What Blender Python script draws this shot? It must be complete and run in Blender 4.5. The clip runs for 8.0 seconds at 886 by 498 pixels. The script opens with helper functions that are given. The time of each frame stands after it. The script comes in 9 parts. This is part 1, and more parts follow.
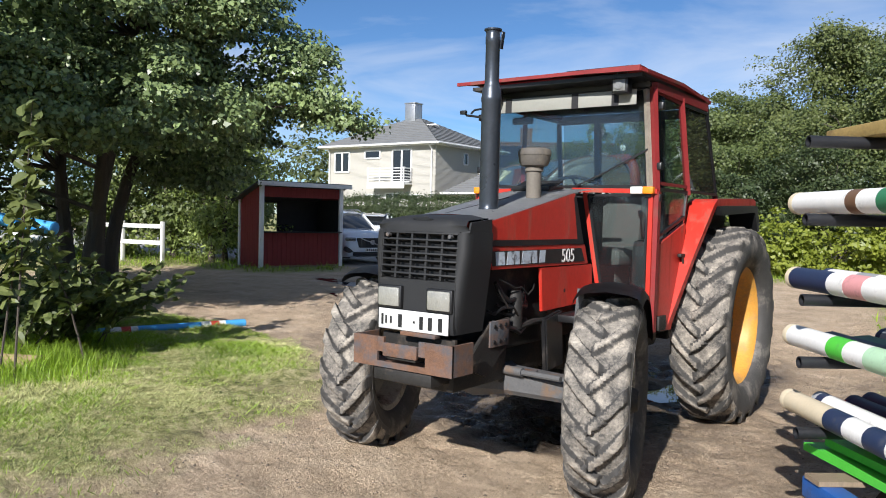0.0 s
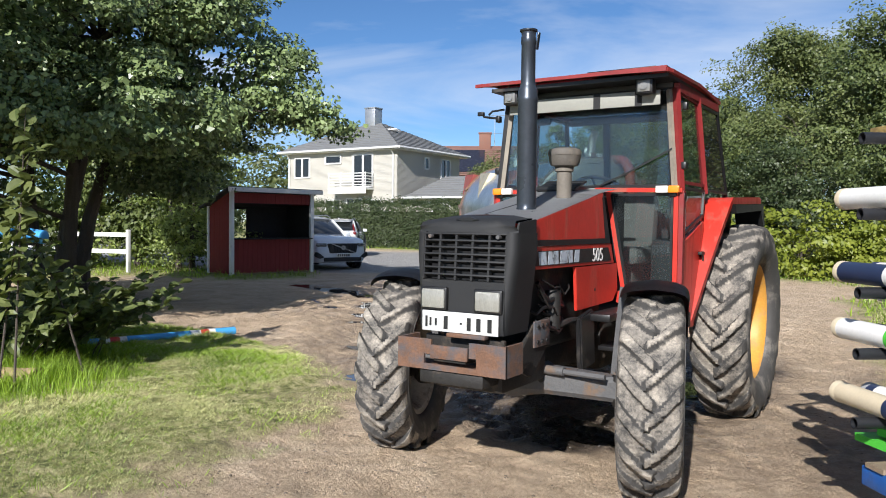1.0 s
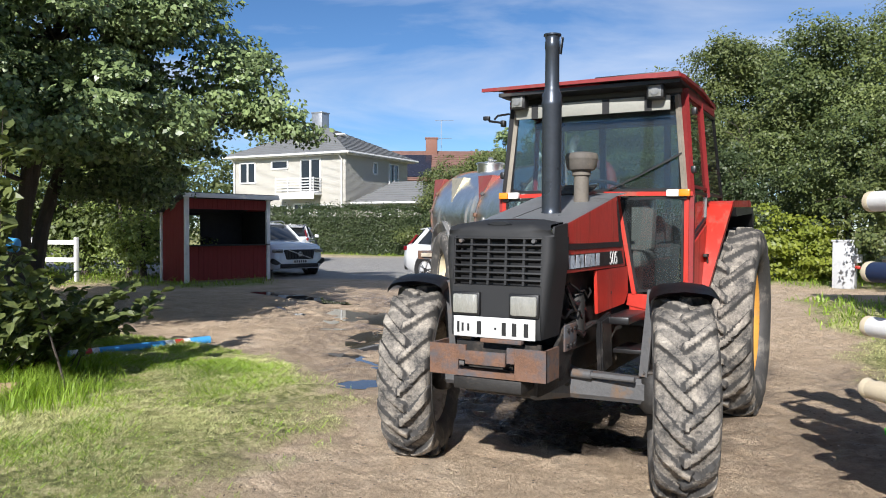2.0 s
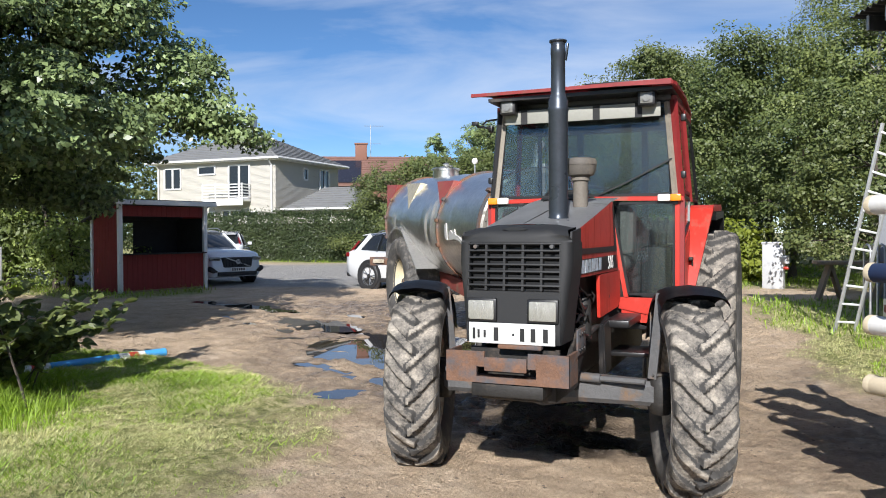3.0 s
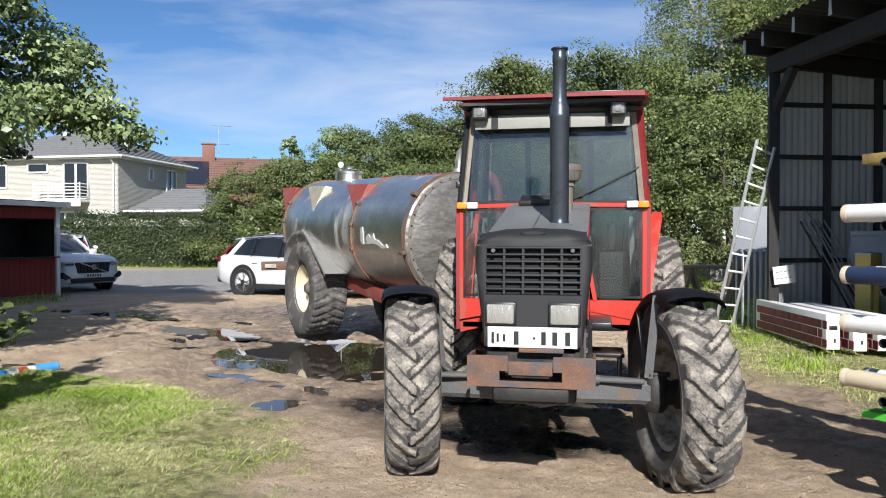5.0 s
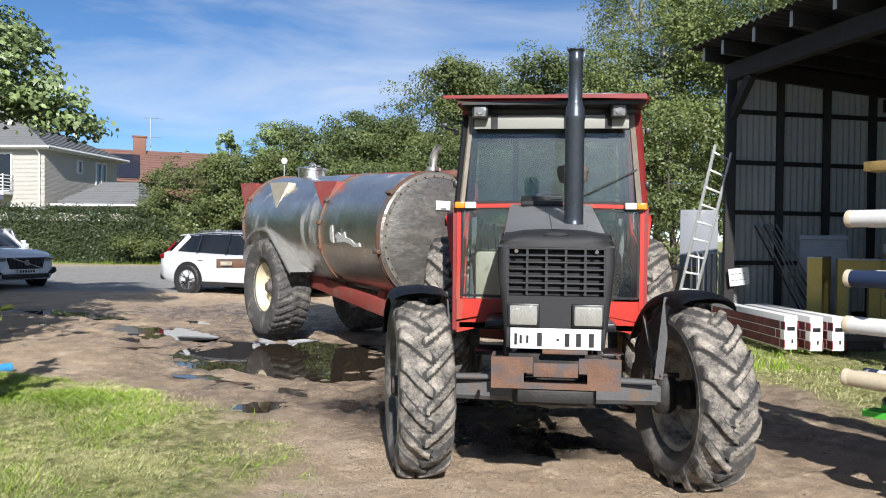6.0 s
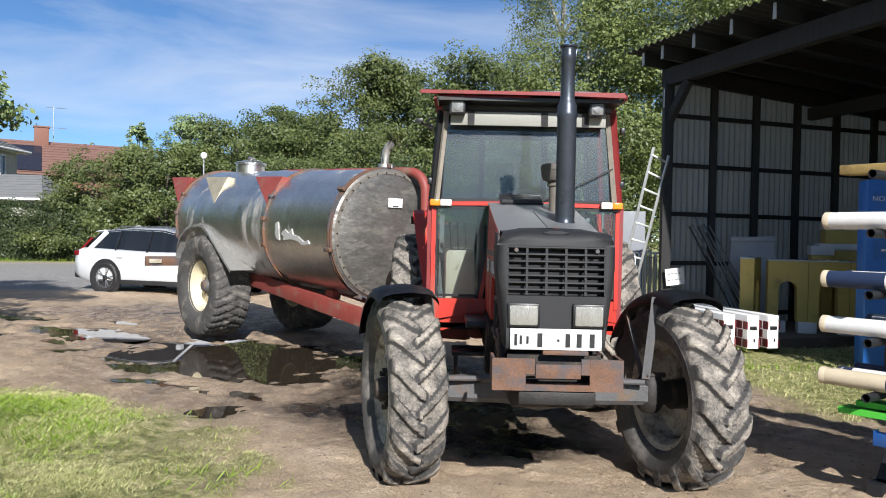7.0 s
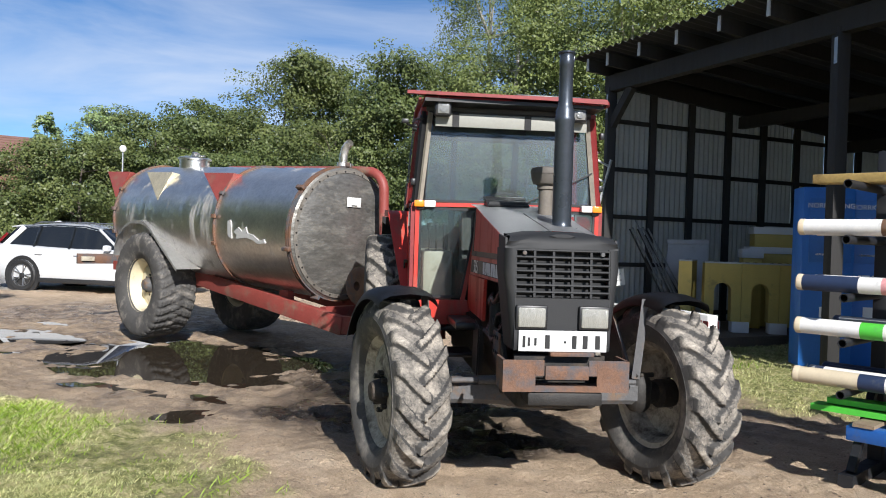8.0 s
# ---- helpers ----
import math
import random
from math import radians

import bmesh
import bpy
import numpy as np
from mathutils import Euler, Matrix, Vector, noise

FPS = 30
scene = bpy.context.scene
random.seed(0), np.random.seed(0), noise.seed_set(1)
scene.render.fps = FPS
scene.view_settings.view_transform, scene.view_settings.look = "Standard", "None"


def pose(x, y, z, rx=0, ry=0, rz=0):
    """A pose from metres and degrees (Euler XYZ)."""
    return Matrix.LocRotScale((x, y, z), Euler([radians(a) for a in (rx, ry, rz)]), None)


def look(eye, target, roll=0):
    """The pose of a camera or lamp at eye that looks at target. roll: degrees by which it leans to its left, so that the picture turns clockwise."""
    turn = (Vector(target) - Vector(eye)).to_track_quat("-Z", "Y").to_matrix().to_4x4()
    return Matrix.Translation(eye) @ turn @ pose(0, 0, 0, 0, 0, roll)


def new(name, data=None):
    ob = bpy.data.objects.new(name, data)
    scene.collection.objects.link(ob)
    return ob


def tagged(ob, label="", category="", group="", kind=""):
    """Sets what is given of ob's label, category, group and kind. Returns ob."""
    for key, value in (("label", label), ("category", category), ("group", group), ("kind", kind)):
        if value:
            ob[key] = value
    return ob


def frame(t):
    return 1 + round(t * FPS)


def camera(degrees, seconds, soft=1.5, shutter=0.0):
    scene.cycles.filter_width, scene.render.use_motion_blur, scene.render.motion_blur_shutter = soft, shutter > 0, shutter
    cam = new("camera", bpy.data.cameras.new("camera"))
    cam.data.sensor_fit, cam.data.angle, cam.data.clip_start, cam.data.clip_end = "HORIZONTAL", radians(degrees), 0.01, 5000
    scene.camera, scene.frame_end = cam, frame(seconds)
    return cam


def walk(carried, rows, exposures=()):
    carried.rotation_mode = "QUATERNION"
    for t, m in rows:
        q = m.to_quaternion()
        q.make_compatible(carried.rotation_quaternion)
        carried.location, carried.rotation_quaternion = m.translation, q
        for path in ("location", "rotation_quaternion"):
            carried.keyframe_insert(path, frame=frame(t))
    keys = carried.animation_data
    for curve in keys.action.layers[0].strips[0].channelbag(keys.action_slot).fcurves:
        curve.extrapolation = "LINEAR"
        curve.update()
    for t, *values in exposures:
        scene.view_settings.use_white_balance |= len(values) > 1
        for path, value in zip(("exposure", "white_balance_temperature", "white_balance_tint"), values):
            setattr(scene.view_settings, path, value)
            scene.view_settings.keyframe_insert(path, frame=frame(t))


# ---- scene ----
cam = camera(59.7, 8.0, soft=1.0)
PATH = [
    (0, (2.595, -3.303, 1.553), (1.419, -1.687, 1.472), 1.4),
    (0.5, (2.419, -3.455, 1.548), (1.287, -1.808, 1.474), 1.0),
    (1, (2.181, -3.563, 1.524), (1.099, -1.882, 1.457), 0.6),
    (1.5, (1.963, -3.671, 1.517), (0.94, -1.953, 1.456), 0.4),
    (3, (1.279, -3.95, 1.522), (0.498, -2.109, 1.483), -0.3),
    (3.5, (1.056, -4.01, 1.516), (0.378, -2.129, 1.479), -0.5),
    (4, (0.809, -4.123, 1.532), (0.231, -2.209, 1.498), -0.5),
    (4.5, (0.588, -4.157, 1.517), (0.106, -2.216, 1.487), -0.3),
    (6, (-0.142, -4.178, 1.519), (-0.366, -2.191, 1.49), 0.7),
    (6.5, (-0.365, -4.125, 1.5), (-0.485, -2.129, 1.469), 1.0),
    (7, (-0.598, -4.059, 1.505), (-0.601, -2.059, 1.477), 1.2),
    (7.5, (-0.864, -4.055, 1.504), (-0.753, -2.058, 1.478), 1.6),
    (8, (-1.091, -4.032, 1.509), (-0.878, -2.043, 1.484), 1.8),
]
walk(cam, [(t, look(eye, target, roll)) for t, eye, target, roll in PATH])

# ---- light ----
SUN_ELEV, SUN_AZ = 31.0, math.atan2(0.22, -0.976)   # the sun stands over (0.22, -0.976)
world = bpy.data.worlds.new("world")
scene.world = world
world.use_nodes = True
wn, wl = world.node_tree.nodes, world.node_tree.links
sky = wn.new("ShaderNodeTexSky")
sky.sky_type = "NISHITA"
sky.sun_disc = False
sky.sun_elevation = radians(SUN_ELEV)
sky.sun_rotation = SUN_AZ
sky.altitude = 2500.0
sky.air_density, sky.dust_density, sky.ozone_density = 1.0, 0.02, 5.0
# thin streaky clouds, by direction
tc = wn.new("ShaderNodeTexCoord")
mp = wn.new("ShaderNodeMapping")
mp.inputs["Scale"].default_value = (1.1, 2.2, 7.0)
mp.inputs["Rotation"].default_value = (0.0, radians(16), radians(20))
nz = wn.new("ShaderNodeTexNoise")
nz.inputs["Scale"].default_value, nz.inputs["Detail"].default_value, nz.inputs["Roughness"].default_value = 1.7, 7.0, 0.55
nz.inputs["Distortion"].default_value = 0.5
cr = wn.new("ShaderNodeValToRGB")
cr.color_ramp.elements[0].position, cr.color_ramp.elements[0].color = 0.42, (0, 0, 0, 1)
cr.color_ramp.elements[1].position, cr.color_ramp.elements[1].color = 0.80, (0.75, 0.75, 0.75, 1)
mx = wn.new("ShaderNodeMix")
mx.data_type = "RGBA"
mx.inputs["B"].default_value = (7.0, 7.5, 8.4, 1)
bg = wn["Background"]
bg.inputs["Strength"].default_value = 0.089
wl.new(tc.outputs["Generated"], mp.inputs["Vector"])
wl.new(mp.outputs["Vector"], nz.inputs["Vector"])
wl.new(nz.outputs["Fac"], cr.inputs["Fac"])
wl.new(cr.outputs["Color"], mx.inputs["Factor"])
hs_ = wn.new("ShaderNodeHueSaturation")
hs_.inputs["Saturation"].default_value = 1.08
wl.new(sky.outputs["Color"], hs_.inputs["Color"])
wl.new(hs_.outputs["Color"], mx.inputs["A"])
wl.new(mx.outputs["Result"], bg.inputs["Color"])
sun = new("sun", bpy.data.lights.new("sun", "SUN"))
sun.data.energy, sun.data.angle, sun.data.color = 5.4, radians(0.53), (1.0, 0.978, 0.96)
ce = math.cos(radians(SUN_ELEV))
sun.matrix_world = look((0.22 * ce * 50, -0.976 * ce * 50, math.sin(radians(SUN_ELEV)) * 50), (0, 0, 0))
scene.view_settings.exposure = 0.44

# ---- helpers ----


def part(name, bm, material, parent=None, label="", smooth=0.6):
    """One mesh object of a bmesh, under parent."""
    bmesh.ops.recalc_face_normals(bm, faces=bm.faces)
    me = bpy.data.meshes.new(name)
    bm.to_mesh(me)
    bm.free()
    for m in (material if isinstance(material, (list, tuple)) else [material]):
        me.materials.append(m)
    if smooth:
        smooth_by_angle(me, smooth)
    ob = new(name, me)
    if parent is not None:
        ob.parent = parent
    if label:
        ob["label"] = label
    return ob


def smooth_by_angle(me, angle):
    me.polygons.foreach_set("use_smooth", [True] * len(me.polygons))
    me.set_sharp_from_angle(angle=angle)


def thing(name, m, label, category, group="", kind=""):
    """An Empty at a thing's base."""
    ob = new(name)
    ob.empty_display_size = 0.2
    ob.matrix_basis = m
    return tagged(ob, label, category, group, kind)


def box(bm, c, s, bevel=0.0, rot=None, taper=None):
    """A box at c of size s; rot: a rotation matrix; taper: the top's (x, y) scale."""
    vs = []
    for dz in (-0.5, 0.5):
        tx, ty = taper if (taper and dz > 0) else (1, 1)
        for dx, dy in ((-0.5, -0.5), (0.5, -0.5), (0.5, 0.5), (-0.5, 0.5)):
            v = Vector((dx * s[0] * tx, dy * s[1] * ty, dz * s[2]))
            if rot is not None:
                v = rot @ v
            vs.append(bm.verts.new(v + Vector(c)))
    fs = [bm.faces.new([vs[i] for i in q]) for q in ((3, 2, 1, 0), (4, 5, 6, 7), (0, 1, 5, 4), (1, 2, 6, 5), (2, 3, 7, 6), (3, 0, 4, 7))]
    if bevel:
        es = list({e for f in fs for e in f.edges})
        bmesh.ops.bevel(bm, geom=es, offset=bevel, segments=2, profile=0.5, affect="EDGES")
    return bm


def boxes(*args):
    bm = bmesh.new()
    for a in args:
        box(bm, *a)
    return bm


def bar(bm, p, q, w, h, bevel=0.0):
    """A beam of section w x h from p to q."""
    p, q = Vector(p), Vector(q)
    d = q - p
    y = d.normalized()
    x = y.cross(Vector((0, 0, 1)))
    if x.length < 1e-3:
        x = Vector((1, 0, 0))
    x.normalize()
    rot = Matrix((x, y, x.cross(y))).transposed()
    return box(bm, (p + q) / 2, (w, d.length, h), bevel, rot)


def tube(bm, pts, r, seg=12, caps=True):
    """A round tube along pts; r: one radius, or one for each point."""
    pts = [Vector(p) for p in pts]
    rings, side = [], None
    for i, p in enumerate(pts):
        d = (pts[min(i + 1, len(pts) - 1)] - pts[max(i - 1, 0)]).normalized()
        if side is None:
            side = d.orthogonal().normalized()
        side = (side - d * side.dot(d)).normalized()
        up = d.cross(side)
        rr = r[i] if isinstance(r, (list, tuple)) else r
        rings.append([bm.verts.new(p + (side * math.cos(a) + up * math.sin(a)) * rr) for a in (2 * math.pi * k / seg for k in range(seg))])
    for a, b in zip(rings, rings[1:]):
        for k in range(seg):
            bm.faces.new((a[k], a[(k + 1) % seg], b[(k + 1) % seg], b[k]))
    if caps:
        bm.faces.new(rings[0][::-1])
        bm.faces.new(rings[-1])
    return bm


def lathe(bm, prof, m=None, seg=32, closed=False):
    """prof: (radius, height) rows, turned about the local z, then moved by m."""
    m = m or Matrix()
    rings = []
    for r, h in prof:
        rings.append([bm.verts.new(m @ Vector((r * math.cos(2 * math.pi * k / seg), r * math.sin(2 * math.pi * k / seg), h))) for k in range(seg)])
    if closed:
        rings.append(rings[0])
    for a, b in zip(rings, rings[1:]):
        for k in range(seg):
            bm.faces.new((a[k], a[(k + 1) % seg], b[(k + 1) % seg], b[k]))
    if not closed:
        for ring in (rings[0], rings[-1]):
            if (ring[0].co - ring[seg // 2].co).length > 1e-4:
                bm.faces.new(ring)
    return bm


def prism(bm, poly, axis, a, b, bevel=0.0):
    """A flat outline stretched along an axis from a to b; poly in the two other axes, in order."""
    def at(u, v, w):
        return {"x": (w, u, v), "y": (u, w, v), "z": (u, v, w)}[axis]
    v0 = [bm.verts.new(at(u, v, a)) for u, v in poly]
    v1 = [bm.verts.new(at(u, v, b)) for u, v in poly]
    n = len(poly)
    fs = [bm.faces.new(v0[::-1]), bm.faces.new(v1)]
    fs += [bm.faces.new((v0[i], v0[(i + 1) % n], v1[(i + 1) % n], v1[i])) for i in range(n)]
    if bevel:
        bmesh.ops.bevel(bm, geom=list({e for f in fs for e in f.edges}), offset=bevel, segments=2, affect="EDGES")
    return bm


def plate(bm, quad, thick):
    """A slab on a quad (four or more corners in one plane), thick metres deep behind its normal."""
    q = [Vector(p) for p in quad]
    n = (q[1] - q[0]).cross(q[2] - q[1]).normalized() * thick
    a, b = [bm.verts.new(p) for p in q], [bm.verts.new(p - n) for p in q]
    k = len(q)
    bm.faces.new(a)
    bm.faces.new(b[::-1])
    for i in range(k):
        bm.faces.new((a[i], b[i], b[(i + 1) % k], a[(i + 1) % k]))
    return bm


def ring_frame(bm, quad, width, thick):
    """A frame along the edges of a quad: bars of that width."""
    q = [Vector(p) for p in quad]
    for i in range(len(q)):
        bar(bm, q[i], q[(i + 1) % len(q)], width, thick)
    return bm


def glyphs(text, size, m, material, parent, name="lettering", align="CENTER", label=""):
    """Raised letters as one mesh, lying in the local xy plane of m."""
    cu = bpy.data.curves.new(name, "FONT")
    cu.body, cu.size, cu.extrude, cu.align_x = text, size, 0.001, align
    tmp = new(name, cu)
    dg = bpy.context.evaluated_depsgraph_get()
    me = bpy.data.meshes.new_from_object(tmp.evaluated_get(dg))
    bpy.data.objects.remove(tmp)
    me.materials.clear()
    me.materials.append(material)
    me.transform(m)
    ob = new(name, me)
    ob.parent = parent
    if label:
        ob["label"] = label
    return ob


# ---- materials ----


def node(nt, kind, **kw):
    n = nt.nodes.new(kind)
    for k, v in kw.items():
        n.inputs[k.replace("_", " ")].default_value = v
    return n


def mat(name, col, rough=0.6, metal=0.0, var=0.15, scale=6.0, fine=60.0, bump=0.15, dist=0.01, dirt=None, dirt_amt=0.5, dirt_scale=3.0,
        spec=0.5, coat=0.0, rvar=0.12, rand=0.0, stretch=(1, 1, 1), streak=False):
    """A surface with grain at two scales, patches of a second colour (dirt), uneven gloss and fine relief. rand: spread between objects."""
    m = bpy.data.materials.new(name)
    m.use_nodes = True
    nt = m.node_tree
    L = nt.links.new
    p = nt.nodes["Principled BSDF"]
    p.inputs["Roughness"].default_value, p.inputs["Metallic"].default_value = rough, metal
    p.inputs["Specular IOR Level"].default_value = spec
    p.inputs["Coat Weight"].default_value = coat
    tcn = nt.nodes.new("ShaderNodeTexCoord")
    mpn = nt.nodes.new("ShaderNodeMapping")
    mpn.inputs["Scale"].default_value = stretch
    L(tcn.outputs["Object"], mpn.inputs["Vector"])
    big = node(nt, "ShaderNodeTexNoise", Scale=scale, Detail=5.0, Roughness=0.6)
    small = node(nt, "ShaderNodeTexNoise", Scale=fine, Detail=4.0, Roughness=0.65)
    L(mpn.outputs["Vector"], big.inputs["Vector"])
    L(mpn.outputs["Vector"], small.inputs["Vector"])
    add = nt.nodes.new("ShaderNodeMath")
    add.operation = "ADD"
    L(big.outputs["Fac"], add.inputs[0])
    L(small.outputs["Fac"], add.inputs[1])
    mr = node(nt, "ShaderNodeMapRange")
    mr.inputs["From Min"].default_value, mr.inputs["From Max"].default_value = 0.6, 1.4
    mr.inputs["To Min"].default_value, mr.inputs["To Max"].default_value = 1 - var, 1 + var
    L(add.outputs[0], mr.inputs["Value"])
    hsv = node(nt, "ShaderNodeHueSaturation")
    hsv.inputs["Color"].default_value = (*col, 1)
    last = mr.outputs["Result"]
    if rand:
        oi = nt.nodes.new("ShaderNodeObjectInfo")
        r2 = node(nt, "ShaderNodeMapRange")
        r2.inputs["To Min"].default_value, r2.inputs["To Max"].default_value = 1 - rand, 1 + rand
        L(oi.outputs["Random"], r2.inputs["Value"])
        mul = nt.nodes.new("ShaderNodeMath")
        mul.operation = "MULTIPLY"
        L(last, mul.inputs[0])
        L(r2.outputs["Result"], mul.inputs[1])
        last = mul.outputs[0]
    L(last, hsv.inputs["Value"])
    out = hsv.outputs["Color"]
    if dirt:
        dn = node(nt, "ShaderNodeTexNoise", Scale=dirt_scale, Detail=8.0, Roughness=0.7)
        dm = nt.nodes.new("ShaderNodeMapping")
        dm.inputs["Location"].default_value = (3.1, 1.7, 0.4)
        if streak:
            dm.inputs["Scale"].default_value = (1, 1, 0.15)
        L(mpn.outputs["Vector"], dm.inputs["Vector"])
        L(dm.outputs["Vector"], dn.inputs["Vector"])
        ramp = nt.nodes.new("ShaderNodeValToRGB")
        ramp.color_ramp.elements[0].position = 0.72 - 0.4 * dirt_amt
        ramp.color_ramp.elements[1].position = 0.82 - 0.3 * dirt_amt
        L(dn.outputs["Fac"], ramp.inputs["Fac"])
        mix = nt.nodes.new("ShaderNodeMix")
        mix.data_type = "RGBA"
        mix.inputs["B"].default_value = (*dirt, 1)
        L(ramp.outputs["Color"], mix.inputs["Factor"])
        L(out, mix.inputs["A"])
        out = mix.outputs["Result"]
        rm = node(nt, "ShaderNodeMapRange")
        rm.inputs["To Min"].default_value, rm.inputs["To Max"].default_value = rough, min(1.0, max(rough + 0.3, 0.8))
        L(ramp.outputs["Color"], rm.inputs["Value"])
        L(rm.outputs["Result"], p.inputs["Roughness"])
        if metal:
            mm = node(nt, "ShaderNodeMapRange")
            mm.inputs["To Min"].default_value, mm.inputs["To Max"].default_value = metal, 0.1
            L(ramp.outputs["Color"], mm.inputs["Value"])
            L(mm.outputs["Result"], p.inputs["Metallic"])
    elif rvar:
        rm = node(nt, "ShaderNodeMapRange")
        rm.inputs["From Min"].default_value, rm.inputs["From Max"].default_value = 0.3, 0.7
        rm.inputs["To Min"].default_value, rm.inputs["To Max"].default_value = max(0.02, rough - rvar), min(1, rough + rvar)
        L(big.outputs["Fac"], rm.inputs["Value"])
        L(rm.outputs["Result"], p.inputs["Roughness"])
    L(out, p.inputs["Base Color"])
    if bump:
        bn = node(nt, "ShaderNodeBump", Strength=bump, Distance=dist)
        L(add.outputs[0], bn.inputs["Height"])
        L(bn.outputs["Normal"], p.inputs["Normal"])
    return m


def glass_mat(name, tint, rough=0.02, clear=0.75, film=(0.35, 0.34, 0.3), film_amt=0.12, smear=0.0):
    """Window glass: gloss over a clear pane, with a thin dusty film and a wiped, smeary glare."""
    m = bpy.data.materials.new(name)
    m.use_nodes = True
    nt = m.node_tree
    L = nt.links.new
    nt.nodes.remove(nt.nodes["Principled BSDF"])
    out = nt.nodes["Material Output"]
    tr = nt.nodes.new("ShaderNodeBsdfTransparent")
    tr.inputs["Color"].default_value = (*[c * clear for c in tint], 1)
    gl = node(nt, "ShaderNodeBsdfGlossy", Roughness=rough)
    lw = node(nt, "ShaderNodeLayerWeight", Blend=0.5)
    pw = nt.nodes.new("ShaderNodeMath")
    pw.operation = "POWER"
    pw.inputs[1].default_value = 5.0
    L(lw.outputs["Facing"], pw.inputs[0])
    fr = node(nt, "ShaderNodeMapRange")
    fr.inputs["To Min"].default_value, fr.inputs["To Max"].default_value = 0.045, 0.9
    L(pw.outputs[0], fr.inputs["Value"])
    mx1 = nt.nodes.new("ShaderNodeMixShader")
    L(fr.outputs["Result"], mx1.inputs["Fac"])
    L(tr.outputs["BSDF"], mx1.inputs[1])
    L(gl.outputs["BSDF"], mx1.inputs[2])
    df = node(nt, "ShaderNodeBsdfDiffuse")
    df.inputs["Color"].default_value = (*film, 1)
    nzn = node(nt, "ShaderNodeTexNoise", Scale=5.0, Detail=8.0, Roughness=0.7)
    tcn = nt.nodes.new("ShaderNodeTexCoord")
    L(tcn.outputs["Object"], nzn.inputs["Vector"])
    mr = node(nt, "ShaderNodeMapRange")
    mr.inputs["From Min"].default_value, mr.inputs["From Max"].default_value = 0.35, 0.75
    mr.inputs["To Min"].default_value, mr.inputs["To Max"].default_value = film_amt * 0.85, film_amt * 1.25
    L(nzn.outputs["Fac"], mr.inputs["Value"])
    mx2 = nt.nodes.new("ShaderNodeMixShader")
    L(mr.outputs["Result"], mx2.inputs["Fac"])
    L(mx1.outputs["Shader"], mx2.inputs[1])
    L(df.outputs["BSDF"], mx2.inputs[2])
    last = mx2.outputs["Shader"]
    if smear:
        gs = node(nt, "ShaderNodeBsdfGlossy", Roughness=0.29)
        gs.inputs["Color"].default_value = (0.86, 0.93, 0.94, 1)
        sn = node(nt, "ShaderNodeTexNoise", Scale=2.2, Detail=7.0, Roughness=0.65)
        L(tcn.outputs["Object"], sn.inputs["Vector"])
        sr = node(nt, "ShaderNodeMapRange")
        sr.inputs["From Min"].default_value, sr.inputs["From Max"].default_value = 0.3, 0.7
        sr.inputs["To Min"].default_value, sr.inputs["To Max"].default_value = smear * 0.75, smear * 1.25
        L(sn.outputs["Fac"], sr.inputs["Value"])
        mx3 = nt.nodes.new("ShaderNodeMixShader")
        L(sr.outputs["Result"], mx3.inputs["Fac"])
        L(last, mx3.inputs[1])
        L(gs.outputs["BSDF"], mx3.inputs[2])
        last = mx3.outputs["Shader"]
    L(last, out.inputs["Surface"])
    return m


def leaf_mat(name, lo, hi, rough=0.45, trans=0.3):
    """Foliage: each leaf its own shade between lo and hi, light partly through."""
    m = bpy.data.materials.new(name)
    m.use_nodes = True
    nt = m.node_tree
    L = nt.links.new
    p = nt.nodes["Principled BSDF"]
    geo = nt.nodes.new("ShaderNodeNewGeometry")
    ramp = nt.nodes.new("ShaderNodeValToRGB")
    ramp.color_ramp.elements[0].color, ramp.color_ramp.elements[1].color = (*lo, 1), (*hi, 1)
    nzn = node(nt, "ShaderNodeTexNoise", Scale=0.6, Detail=3.0)
    tcn = nt.nodes.new("ShaderNodeTexCoord")
    L(tcn.outputs["Object"], nzn.inputs["Vector"])
    md = nt.nodes.new("ShaderNodeMath")
    md.operation = "MULTIPLY_ADD"
    md.inputs[1].default_value = 0.6
    L(geo.outputs["Random Per Island"], md.inputs[0])
    sb = nt.nodes.new("ShaderNodeMath")
    sb.operation = "MULTIPLY_ADD"
    sb.inputs[1].default_value, sb.inputs[2].default_value = 1.2, -0.4
    L(nzn.outputs["Fac"], sb.inputs[0])
    L(sb.outputs[0], md.inputs[2])
    L(md.outputs[0], ramp.inputs["Fac"])
    L(ramp.outputs["Color"], p.inputs["Base Color"])
    p.inputs["Roughness"].default_value = rough
    p.inputs["Specular IOR Level"].default_value = 0.4
    tl = nt.nodes.new("ShaderNodeBsdfTranslucent")
    hv = node(nt, "ShaderNodeHueSaturation", Saturation=1.15, Value=1.5)
    L(ramp.outputs["Color"], hv.inputs["Color"])
    L(hv.outputs["Color"], tl.inputs["Color"])
    mxs = nt.nodes.new("ShaderNodeMixShader")
    mxs.inputs["Fac"].default_value = trans
    L(p.outputs["BSDF"], mxs.inputs[1])
    L(tl.outputs["BSDF"], mxs.inputs[2])
    L(mxs.outputs["Shader"], nt.nodes["Material Output"].inputs["Surface"])
    return m


